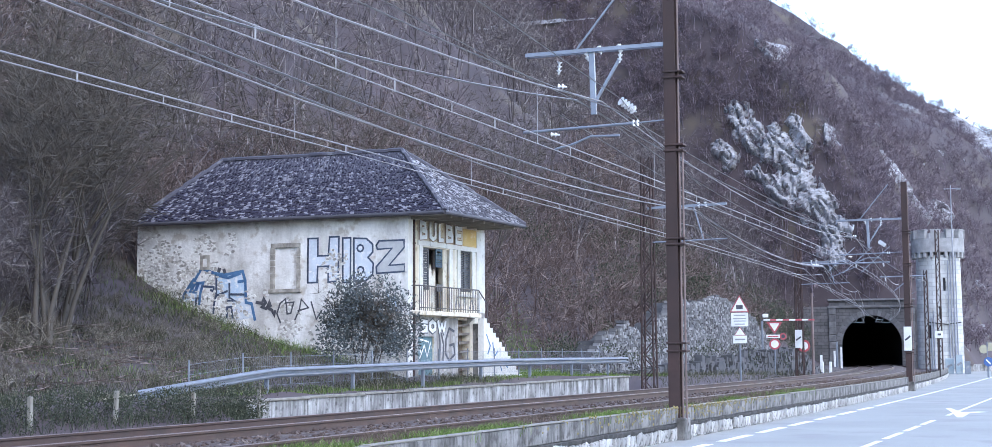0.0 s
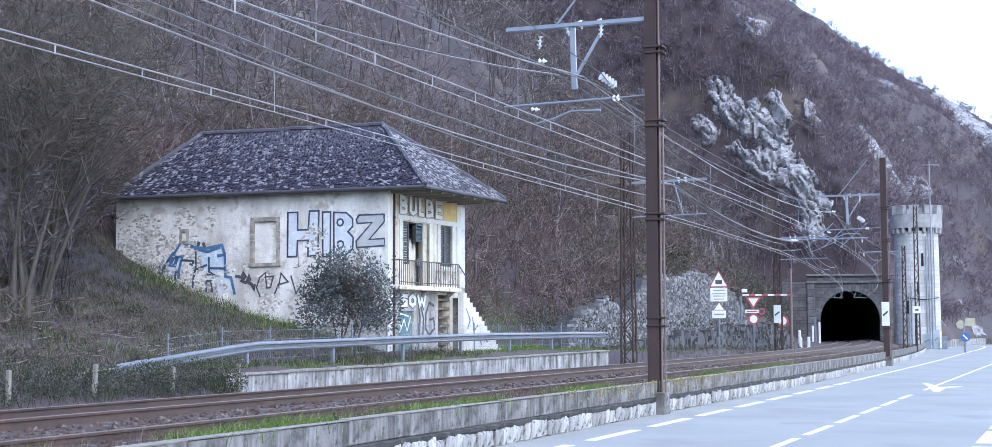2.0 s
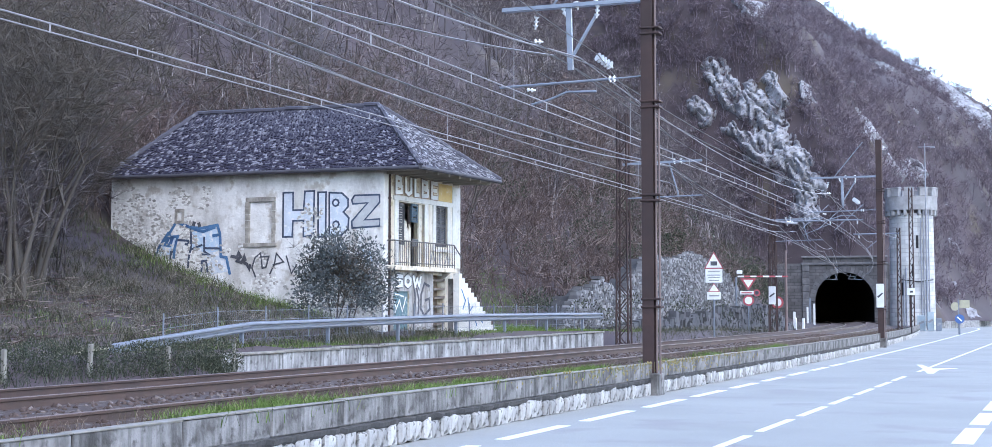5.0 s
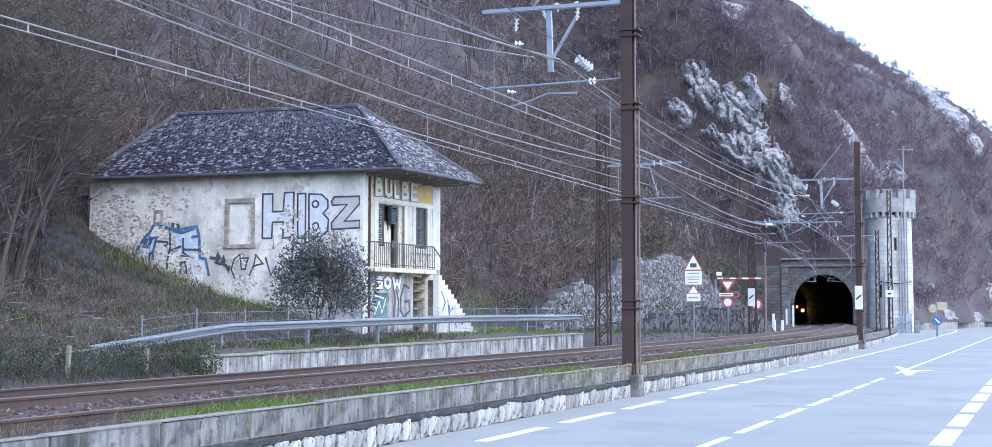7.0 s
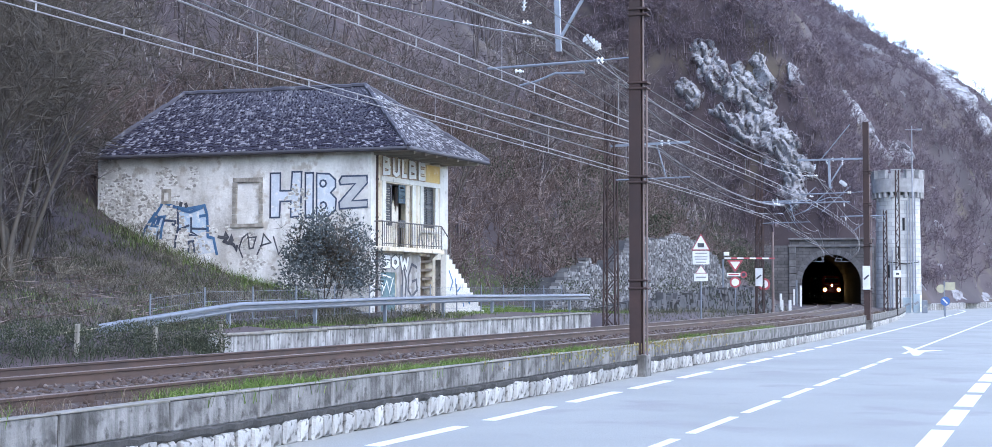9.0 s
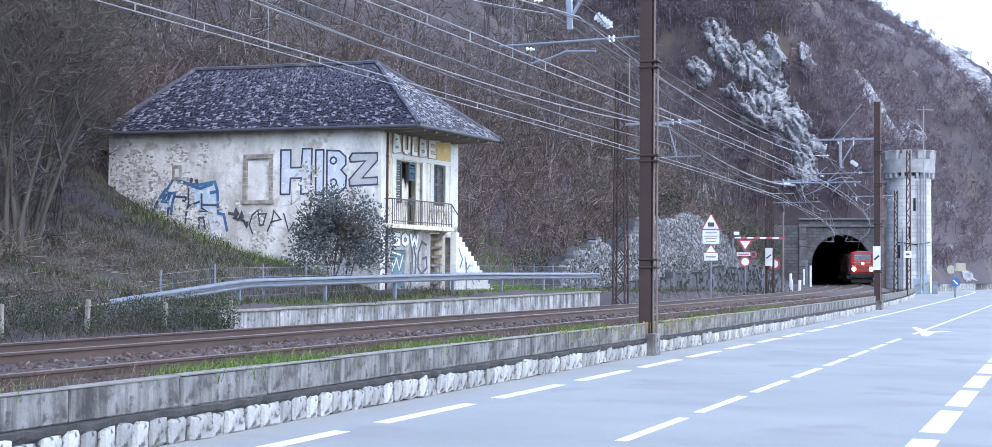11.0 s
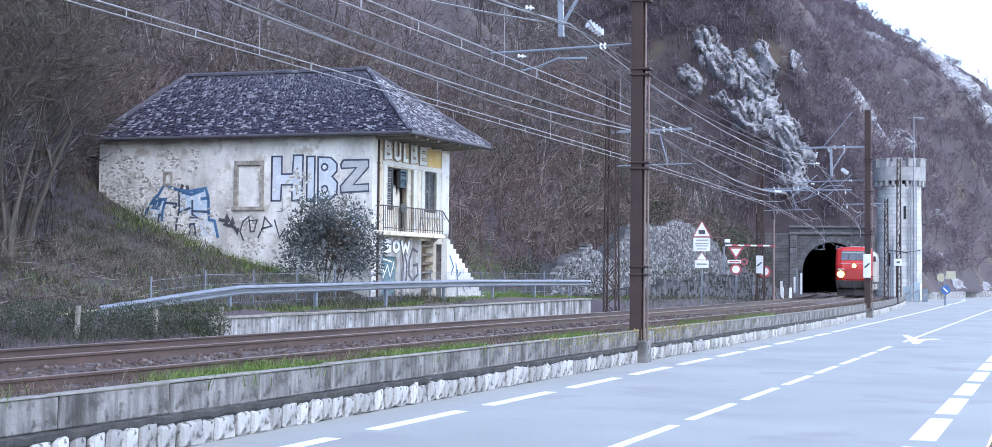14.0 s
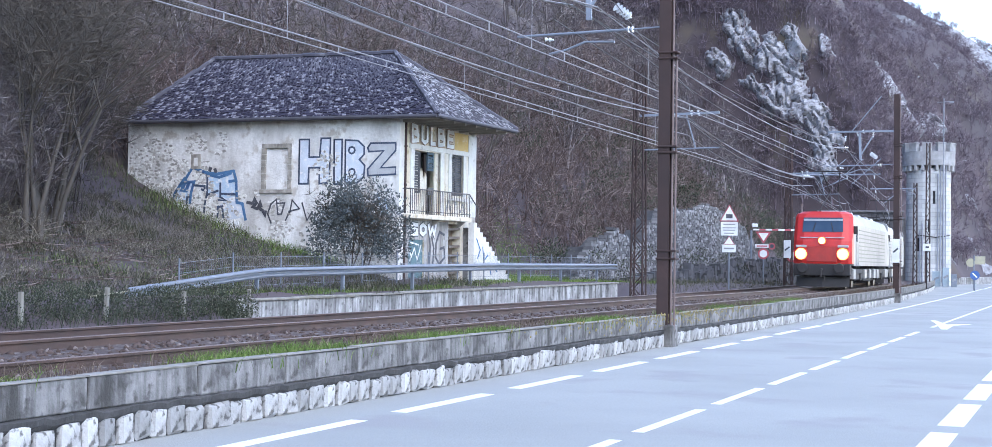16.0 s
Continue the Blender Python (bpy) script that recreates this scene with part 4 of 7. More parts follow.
    spray("graffiti", [[(7.34, 5.1), (7.33, 4.32), (7.42, 3.98), (7.44, 3.66)], [(6.81, 4.69), (6.8, 4.2), (6.56, 4.08), (6.86, 4.1)], [(7.33, 4.28), (6.9, 4.43)], [(6.9, 3.5), (6.89, 3.86), (6.72, 3.88), (6.66, 3.5)], [(8.16, 3.95), (8.14, 4.2), (8.02, 4.2)], [(7.87, 4.62), (7.44, 4.59), (7.44, 4.44), (7.56, 4.48)], [(6.75, 4.32), (6.2, 4.3)]], 0.075, M_INKBLUE, lab="dark graffiti strokes")
    spray("graffiti", [[(7.22, 5.22), (7.24, 5.14)], [(7.03, 5.18), (7.0, 5.1)]], 0.12, M_INKDARK, lab="dark graffiti spot")
    spray("graffiti", [[(5.72, 4.02), (5.5, 3.98), (5.44, 4.14), (5.36, 4.0), (5.5, 3.86), (5.34, 3.8), (5.18, 3.9), (5.22, 4.04), (5.3, 3.84), (5.12, 3.74), (5.02, 3.56), (5.0, 3.7)]], 0.11, M_INKDARK, lab="black graffiti flower")
    spray("graffiti", [[(4.78, 3.3), (4.92, 3.62), (4.8, 3.96), (4.59, 4.12), (4.52, 3.6), (4.38, 3.62), (4.27, 4.0), (4.62, 3.98)], [(4.22, 3.4), (4.05, 3.74), (3.98, 4.1), (3.7, 3.8), (3.96, 3.74), (4.1, 3.7)], [(3.6, 4.0), (3.4, 3.4), (3.2, 3.7)]], 0.055, M_INKDARK, lab="black outlined graffiti letters")
    bm = bmesh.new()
    prism(bm, [(6.05, 3.12), (6.36, 3.12), (6.36, 3.36), (6.05, 3.36)], "b", -0.03, 0.02)
    house_part("plate", bm, M_PAINT, h, "small white plate low on the wall")
    spray("graffiti", [[(0.75, 4.3), (0.6, 3.6), (0.5, 4.2), (0.35, 3.5)], [(0.7, 3.1), (0.4, 2.9), (0.62, 2.5), (0.3, 2.4)]], 0.07, M_PALEBLUE, lab="faded pale blue graffiti tag")
    x = 0.62
    for ch, w in (("B", 0.64), ("U", 0.64), ("L", 0.5), ("B", 0.66), ("E", 0.66)):
        st = stroke_text(GLYPH[ch], x + 0.1, x + w - 0.1, 6.15, 6.68)
        face = spray("graffiti", st, 0.2, M_RUSTINK, "a", -0.055, "white graffiti letter with a brown edge")
        bm = bmesh.new()
        for q in st:
            brush(bm, q, 0.14, "a", -0.064)
        house_part("fill", bm, M_PAINT, face, "white letter fill")
        x += w + 0.02
    x = 0.76
    for ch, w in (("S", 0.6), ("O", 0.58), ("W", 0.72)):
        st = stroke_text(GLYPH[ch], x + 0.08, x + w - 0.06, 2.98, 3.32)
        face = spray("graffiti", st, 0.2, M_INKDARK, "a", -0.006, "outlined graffiti letter by the cellar door")
        bm = bmesh.new()
        for q in st:
            brush(bm, q, 0.13, "a", -0.016)
        house_part("fill", bm, M_PAINT, face, "white letter fill")
        x += w
    spray("graffiti", [[(2.1, 3.05), (2.2, 2.6), (2.16, 1.9)], [(3.2, 3.0), (2.86, 3.1), (2.62, 2.7), (2.6, 2.2), (2.86, 1.96), (3.26, 2.2), (3.2, 2.56), (2.92, 2.5)], [(2.3, 2.9), (2.46, 2.5), (2.4, 2.0)]], 0.09, M_INKDARK, "a", -0.006, "dark graffiti scroll")
    spray("graffiti", [[(0.8, 2.5), (1.0, 2.2), (0.85, 2.0), (1.2, 2.5), (1.4, 2.1), (1.65, 2.6)], [(0.8, 1.9), (1.65, 1.9)], [(0.9, 2.7), (1.5, 2.62)]], 0.05, M_PAINT, "a", 0.054, "white scrawl on the cellar door")
    spray("graffiti", [[(4.7, 2.9), (5.0, 2.5), (4.8, 2.2)], [(5.2, 2.6), (5.3, 2.1), (5.6, 2.3)], [(5.7, 2.0), (5.9, 1.6)], [(6.1, 1.9), (6.4, 1.7)]], 0.06, M_BLUE, "a", -0.506, "blue graffiti tag")
    spray("graffiti", [[(3.3, 3.8), (3.45, 4.3), (3.65, 3.85)], [(4.0, 4.2), (3.95, 3.8)], [(4.4, 3.85), (4.6, 4.2), (4.7, 3.8)]], 0.06, M_INKGREY, "a", -0.006, "grey graffiti tag")
    return h

house = build_house()

# ---- overhead line ----
def wire(pts, r, sag=0.0, name="wire", lab="bare overhead line wire", parent=None, n=3, steps_per=8):
    """A wire through points; sag hangs it between them."""
    bm = bmesh.new()
    out = []
    for a, b in zip(pts, pts[1:]):
        a, b = Vector(a), Vector(b)
        for i in range(steps_per):
            t = i / steps_per
            p = a.lerp(b, t)
            p.z -= 4 * sag * t * (1 - t)
            out.append(p)
    out.append(Vector(pts[-1]))
    rings = []
    for i, p in enumerate(out):
        d = (out[min(i + 1, len(out) - 1)] - out[max(0, i - 1)]).normalized()
        u = d.cross(Vector((0, 0, 1))).normalized()
        w = u.cross(d)
        rings.append([bm.verts.new(p + (u * math.cos(6.2832 * k / n) + w * math.sin(6.2832 * k / n)) * r) for k in range(n)])
    for p, q in zip(rings, rings[1:]):
        for k in range(n):
            bm.faces.new((p[k], p[(k + 1) % n], q[(k + 1) % n], q[k]))
    bmesh.ops.recalc_face_normals(bm, faces=bm.faces)
    return part(name, bm, M_WIRE, parent, lab)


def insulator(bm, p, d, count=3, r=0.075):
    p, d = Vector(p), Vector(d).normalized()
    for i in range(count):
        q = p + d * (i * 0.11)
        bar(bm, q, q + d * 0.05, r, r * 0.55, n=10)
    bar(bm, p, p + d * (count * 0.11), 0.025, n=6)

def build_steel_mast(x, y, plate=False, z0=0.3, top=11.7):
    m = empty("catenary_mast", pose(x, y, z0))
    H = top - z0
    bm = bmesh.new()
    sec = [(-0.15, -0.15), (0.15, -0.15), (0.15, -0.125), (0.014, -0.125), (0.014, 0.125), (0.15, 0.125), (0.15, 0.15), (-0.15, 0.15), (-0.15, 0.125), (-0.014, 0.125), (-0.014, -0.125), (-0.15, -0.125)]
    lo_ring, hi_ring = [[bm.verts.new((px, py, z)) for px, py in sec] for z in (0, H)]
    bm.faces.new(hi_ring)
    for i in range(12):
        j = (i + 1) % 12
        bm.faces.new((lo_ring[i], lo_ring[j], hi_ring[j], hi_ring[i]))
    part("post", bm, M_STEEL, m, "rust-brown rolled steel post")
    for px, py, z0c, z1c in ((0.2, -0.05, 0.2, H * 0.99), (0.28, -0.02, 0.1, H * 0.62)):
        bm = bmesh.new()
        bar(bm, (px, py, z0c), (px, py, z1c), 0.026, n=8)
        part("conduit", bm, M_PIPE, m, "rusty cable conduit strapped to the post")
    for z in (1.9, 2.1, 4.6, 4.75, 7.0, 7.15, 8.9, 9.05):
        bm = bmesh.new()
        box(bm, -0.18, 0.34, -0.19, 0.17, z, z + 0.05, bevel=0.01)
        part("clamp", bm, M_STEEL, m)
    bm = bmesh.new()
    box(bm, -0.3, 0.3, -0.3, 0.3, -0.4, 0.25, bevel=0.03)
    part("footing", bm, M_CONCRETE, m, "concrete mast footing")
    up, lo = 10.13 - z0, 8.08 - z0
    bm = bmesh.new()
    for dy in (-0.09, 0.09):
        beam(bm, (-0.1, dy, up), (-4.0, dy, up + 0.02), 0.05, 0.1)
    beam(bm, (-3.95, -0.1, up + 0.02), (-3.95, 0.1, up + 0.02), 0.05, 0.1)
    part("arm", bm, M_ARM, m, "grey steel cantilever arm")
    bm = bmesh.new()
    bar(bm, (-2.6, 0, up + 0.05), (-0.9, 0.05, up + 2.1), 0.03)
    part("stay", bm, M_ARM, m)
    bm = bmesh.new()
    beam(bm, (-2.15, 0, up), (-2.1, 0, lo + 0.35), 0.1, 0.14)
    beam(bm, (-1.4, 0, up - 0.3), (-2.05, 0, up - 1.35), 0.07, 0.07)
    part("hanger", bm, M_ARM, m, "steel hanger with a diagonal brace")
    for p, d, count, r in (((-2.3, 0.0, up - 0.05), (0.3, 0, -1), 2, 0.075), ((-1.95, 0, up + 0.1), (0.3, 0, -1), 2, 0.075), ((-1.4, 0, up + 0.1), (0.3, 0, -1), 2, 0.075), ((-1.35, 0, up - 0.05), (-0.1, 0, -1), 3, 0.075),
                           ((-2.9, -0.4, up - 0.3), (-0.2, 0.2, -1), 3, 0.075), ((-2.95, -0.4, up - 0.95), (1, 0.2, -0.1), 2, 0.075), ((-1.55, 0.6, 8.85 - z0), (0.6, 0.8, -0.5), 5, 0.13),
                           ((-0.9, 0, lo + 0.05), (-1, 0, 0), 2, 0.09), ((-3.3, 0, lo - 0.1), (0.8, 0, -0.1), 2, 0.06)):
        bm = bmesh.new()
        insulator(bm, p, d, count, r)
        part("insulator", bm, M_PORCELAIN, m, "white porcelain insulator")
    bm = bmesh.new()
    bar(bm, (-4.1, 0, lo), (-0.95, 0, lo + 0.05), 0.035, n=8)
    bar(bm, (-0.95, 0, lo + 0.05), (-0.1, 0, lo + 0.08), 0.02)
    part("arm", bm, M_ARM, m, "slim registration arm")
    bm = bmesh.new()
    for a, b in (((-1.4, 0, lo - 0.25), (-2.2, 0, lo - 0.22)), ((-2.2, 0, lo - 0.22), (-2.7, 0, lo - 0.4)), ((-2.7, 0, lo - 0.4), (-3.2, 0, lo - 0.5))):
        bar(bm, a, b, 0.03)
    part("steady_arm", bm, M_ARM, m, "curved steady arm")
    if plate:
        bm = bmesh.new()
        box(bm, -0.22, 0.22, -0.2, -0.17, 2.05, 3.45, bevel=0.01)
        pl = part("mast_plate", bm, M_PAINT, m, "white plate with a black slanting bar")
        bm = bmesh.new()
        beam(bm, (-0.14, -0.21, 2.65), (0.14, -0.21, 2.9), 0.02, 0.1)
        part("bar", bm, M_INKDARK, pl)
    tagged(m, "tall rust-brown steel mast carrying the overhead line", "mast", group="steel overhead line masts")
    return m

build_steel_mast(-10.04, 35.2)
build_steel_mast(-10.65, 86.8, True, top=12.3)

def build_lattice_mast(x, y, z0, top, w=0.5, plate=False, arms=True, turn=0):
    m = empty("lattice_mast", pose(x, y, z0, 0, 0, turn))
    H = top - z0
    for sx in (-1, 1):
        for sy in (-1, 1):
            bm = bmesh.new()
            beam(bm, (sx * w / 2, sy * w / 2, 0), (sx * w * 0.36, sy * w * 0.36, H), 0.055, 0.055)
            part("leg", bm, M_STEEL, m)
    n = int(H / 0.55)
    for face in range(4):
        bm = bmesh.new()
        for i in range(n):
            za, zb = H * i / n, H * (i + 1) / n
            wa, wb = w / 2 * (1 - 0.28 * i / n), w / 2 * (1 - 0.28 * (i + 1) / n)
            s = 1 if i % 2 else -1
            if face < 2:
                e = 1 if face else -1
                bar(bm, (-s * wa, e * wa, za), (s * wb, e * wb, zb), 0.022, n=4)
            else:
                e = 1 if face == 3 else -1
                bar(bm, (e * wa, -s * wa, za), (e * wb, s * wb, zb), 0.022, n=4)
        tagged(part("lacing", bm, M_STEEL, m), kind="stuff")
    if arms:
        bm = bmesh.new()
        beam(bm, (0, 0, 8.3 - z0), (3.4, 0, 8.35 - z0), 0.06, 0.1)
        bar(bm, (0.2, 0, 6.85 - z0), (3.4, 0, 6.9 - z0), 0.03)
        bar(bm, (2.0, 0, 8.3 - z0), (2.4, 0, 6.9 - z0), 0.03)
        part("arm", bm, M_ARM, m, "grey steel bracket arm")
        for p, d, count, r in [((q, 0, 8.45 - z0), (0.2, 0, -1), 2, 0.075) for q in (0.9, 1.2, 2.2, 2.5)] + [((1.0, 0, 8.15 - z0), (1, 0, -0.1), 4, 0.1)]:
            bm = bmesh.new()
            insulator(bm, p, d, count, r)
            part("insulator", bm, M_PORCELAIN, m, "white porcelain insulator")
    if plate:
        bm = bmesh.new()
        box(bm, -0.24, 0.24, -w / 2 - 0.08, -w / 2 - 0.05, 2.0, 3.2, bevel=0.01)
        pl = part("mast_plate", bm, M_PAINT, m, "white plate with a black slanting bar")
        bm = bmesh.new()
        beam(bm, (-0.16, -w / 2 - 0.1, 2.5), (0.16, -w / 2 - 0.1, 2.75), 0.02, 0.1)
        part("bar", bm, M_INKDARK, pl)
    tagged(m, "dark lattice steel mast of the overhead line", "mast", group="lattice masts")

build_lattice_mast(-17.55, 57.6, 0.5, 10.45, 0.52)
build_lattice_mast(-18.9, 96.5, 0.6, 9.9, 0.5, True)
build_lattice_mast(-14.55, 132, 0.4, 9.6, 0.34, arms=False)
build_lattice_mast(-13.5, 132.3, 0.4, 13.2, 0.38, arms=False)
build_lattice_mast(-25.5, 131, 0.5, 11.6, 0.4, arms=False)
# portal frames near the tunnel
for x0, x1, z, r in ((-25.4, -17.6, 10.4, 0.07), (-18.5, -14.5, 9.1, 0.06)):
    head = empty("cross_arm", pose(x0, 131.9, z))
    bm = bmesh.new()
    bar(bm, (0, 0, 0), (x1 - x0, 0, 0.02), r, n=8)
    part("tube", bm, M_ARM, head)
    for q in (0.12, 0.62, 0.93):
        bm = bmesh.new()
        insulator(bm, ((x1 - x0) * q, 0, -0.06), (0.1, 0, -1), 3, 0.1)
        part("insulator", bm, M_PORCELAIN, head, "white porcelain insulator")
    bm = bmesh.new()
    bar(bm, ((x1 - x0) * 0.62, 0, -0.3), ((x1 - x0) * 0.3, 0, -1.3), 0.035)
    part("steady_arm", bm, M_ARM, head)
    tagged(head, "grey tubular cross arm carrying the overhead line near the tunnel", "overhead line", group="cross arms")
for i in range(3):
    bm = bmesh.new()
    bar(bm, (0, 0, 0), (3.2, 3, 3.4), 0.045)
    tagged(part("anchor_stay", bm, M_ARM), "slanting grey anchor stay on the rock", "stay", group="anchor stays").matrix_basis = pose(-32.5 + 2.2 * i, 184, 12.5)

def build_wires():
    near = [-12, 35.2, 81.5, 131.9, 186]
    far = [12.0, 57.6, 96.5, 131.0, 186]
    sets = ((near, lambda y: track_x(y), 7.0, 8.75, 0.21), (far, lambda y: track_x(y) - 3.6, 6.68, 8.15, 0.145))
    for sup, cx, zc, zm, gap in sets:
        line_set = empty("catenary", pose(cx(sup[0]), sup[0], zc))
        tagged(line_set, "contact wire hung by droppers from the messenger wire", "overhead line", group="catenaries")
        o = Vector((cx(sup[0]), sup[0], zc))
        for i, (a, b) in enumerate(zip(sup, sup[1:])):
            def lower(y):
                return 0.006 * max(0.0, y - 85)
            P = lambda y, z, e=0.0: Vector((cx(y) + e, y, z - lower(y))) - o
            ys = steps(a, b, 4.5)
            # a pair of contact wires joined by short clips makes the ladder look
            wire([P(y, zc + gap) for y in ys], 0.016, 0, "auxiliary_wire", "", line_set, 4, 1)
            wire([P(y, zc) for y in ys], 0.013, 0, "contact_wire", "", line_set, 4, 1)
            mes = lambda y: zc + 0.75 + (zm - zc - 0.75) * ((y - (a + b) / 2) / ((b - a) / 2)) ** 2
            wire([P(y, mes(y)) for y in ys], 0.02, 0, "messenger_wire", "", line_set, 4, 1)
            bm = bmesh.new()
            for j, y in enumerate(ys[1:-1]):
                bar(bm, P(y, zc), P(y, zc + gap), 0.013, n=3, caps=False)
                bar(bm, P(y + 2.2, zc - 0.02), P(y + 2.2, zc + gap + 0.02), 0.018, n=3, caps=False)
                if j % 2 == 0:
                    bar(bm, P(y, zc + gap), P(y, mes(y)), 0.007, n=3, caps=False)
            tagged(part("dropper_set", bm, M_WIRE, line_set), kind="stuff")
    feeders = (
        ([(-15.4, 8, 8.65), (-15.4, 57.6, 8.12), (-17.2, 96.5, 8.0), (-21, 131, 7.6), (-27, 186, 7.0)], 0.028, 0.6, "thick twisted feeder cable"),
        ([(-15.5, 8, 8.72), (-15.5, 57.6, 7.45), (-17.3, 96.5, 7.5), (-21.2, 131, 7.2)], 0.02, 0.7, "thin bare wire"),
        ([(-12.9, 8, 7.3), (-12.6, 35.2, 8.85), (-13.0, 81.5, 8.9), (-14.5, 131, 8.6), (-24, 186, 9.0)], 0.025, 0.45, "bright feeder cable on insulators"),
        ([(-11.5, 8, 8.4), (-11.5, 35.2, 8.5), (-12.2, 81.5, 8.4)], 0.018, 0.3, "thin bare wire"),
        ([(-11.2, 8, 10.3), (-11.4, 35.2, 8.8), (-11.9, 45, 7.6)], 0.014, 0.1, "thin bare wire"),
        ([(-12.5, 8, 9.6), (-12.2, 35.2, 8.6), (-12.6, 60, 7.55)], 0.014, 0.2, "thin bare wire"),
        ([(-13.1, 35.2, 8.5), (-14.2, 81.5, 7.4), (-19, 131, 7.0)], 0.014, 0.3, "thin bare wire"),
        ([(-15.3, 57.6, 7.9), (-15.6, 81.5, 7.0), (-20, 131, 6.4), (-26, 186, 6.6)], 0.022, 0.4, "thin bare wire"),
    )
    for pts, r, sag, lab in feeders:
        tagged(wire(pts, r, sag, "feeder_wire", lab), lab + " along the tracks", "wire", group="feeder wires")

build_wires()

# ---- tunnel portal, tower, masonry ----
def stone_courses(name, c1, c2, mortar, w, h):
    m = mat(name, c1, c2, 0.8, 0.92, bump=0.3, fine=9)
    n, l = m.node_tree.nodes, m.node_tree.links
    b = n["Principled BSDF"]
    old = b.inputs["Base Color"].links[0].from_socket
    tc = n.new("ShaderNodeTexCoord")
    br = n.new("ShaderNodeTexBrick")
    br.inputs["Scale"].default_value = 1.0
    br.inputs["Brick Width"].default_value, br.inputs["Row Height"].default_value = w, h
    br.inputs["Mortar Size"].default_value = 0.03
    br.inputs["Color1"].default_value, br.inputs["Color2"].default_value, br.inputs["Mortar"].default_value = (1, 1, 1, 1), (0.72, 0.72, 0.72, 1), (*mortar, 1)
    l.new(tc.outputs["UV"], br.inputs["Vector"])
    x = n.new("ShaderNodeMix")
    x.data_type, x.blend_type = "RGBA", "MULTIPLY"
    x.inputs["Factor"].default_value = 1.0
    l.new(old, x.inputs["A"])
    l.new(br.outputs["Color"], x.inputs["B"])
    l.new(x.outputs["Result"], b.inputs["Base Color"])
    return m

M_PORTAL = stone_courses("portal_ashlar", (0.15, 0.14, 0.142), (0.085, 0.08, 0.083), (0.45, 0.45, 0.45), 0.9, 0.42)
M_TOWER = stone_courses("tower_ashlar", (0.66, 0.65, 0.635), (0.48, 0.47, 0.46), (0.6, 0.6, 0.6), 1.0, 0.5)

def uv_box(ob):
    """Coordinates in metres along the wall and up."""
    me = ob.data
    uv = me.uv_layers.new(name="UVMap")
    for p in me.polygons:
        for li in p.loop_indices:
            c = me.vertices[me.loops[li].vertex_index].co
            uv.data[li].uv = (c.x if abs(p.normal.x) < 0.7 else c.y, c.z)

PORTAL = pose(-27.3, 186.2, 0, 0, 0, 10.5)

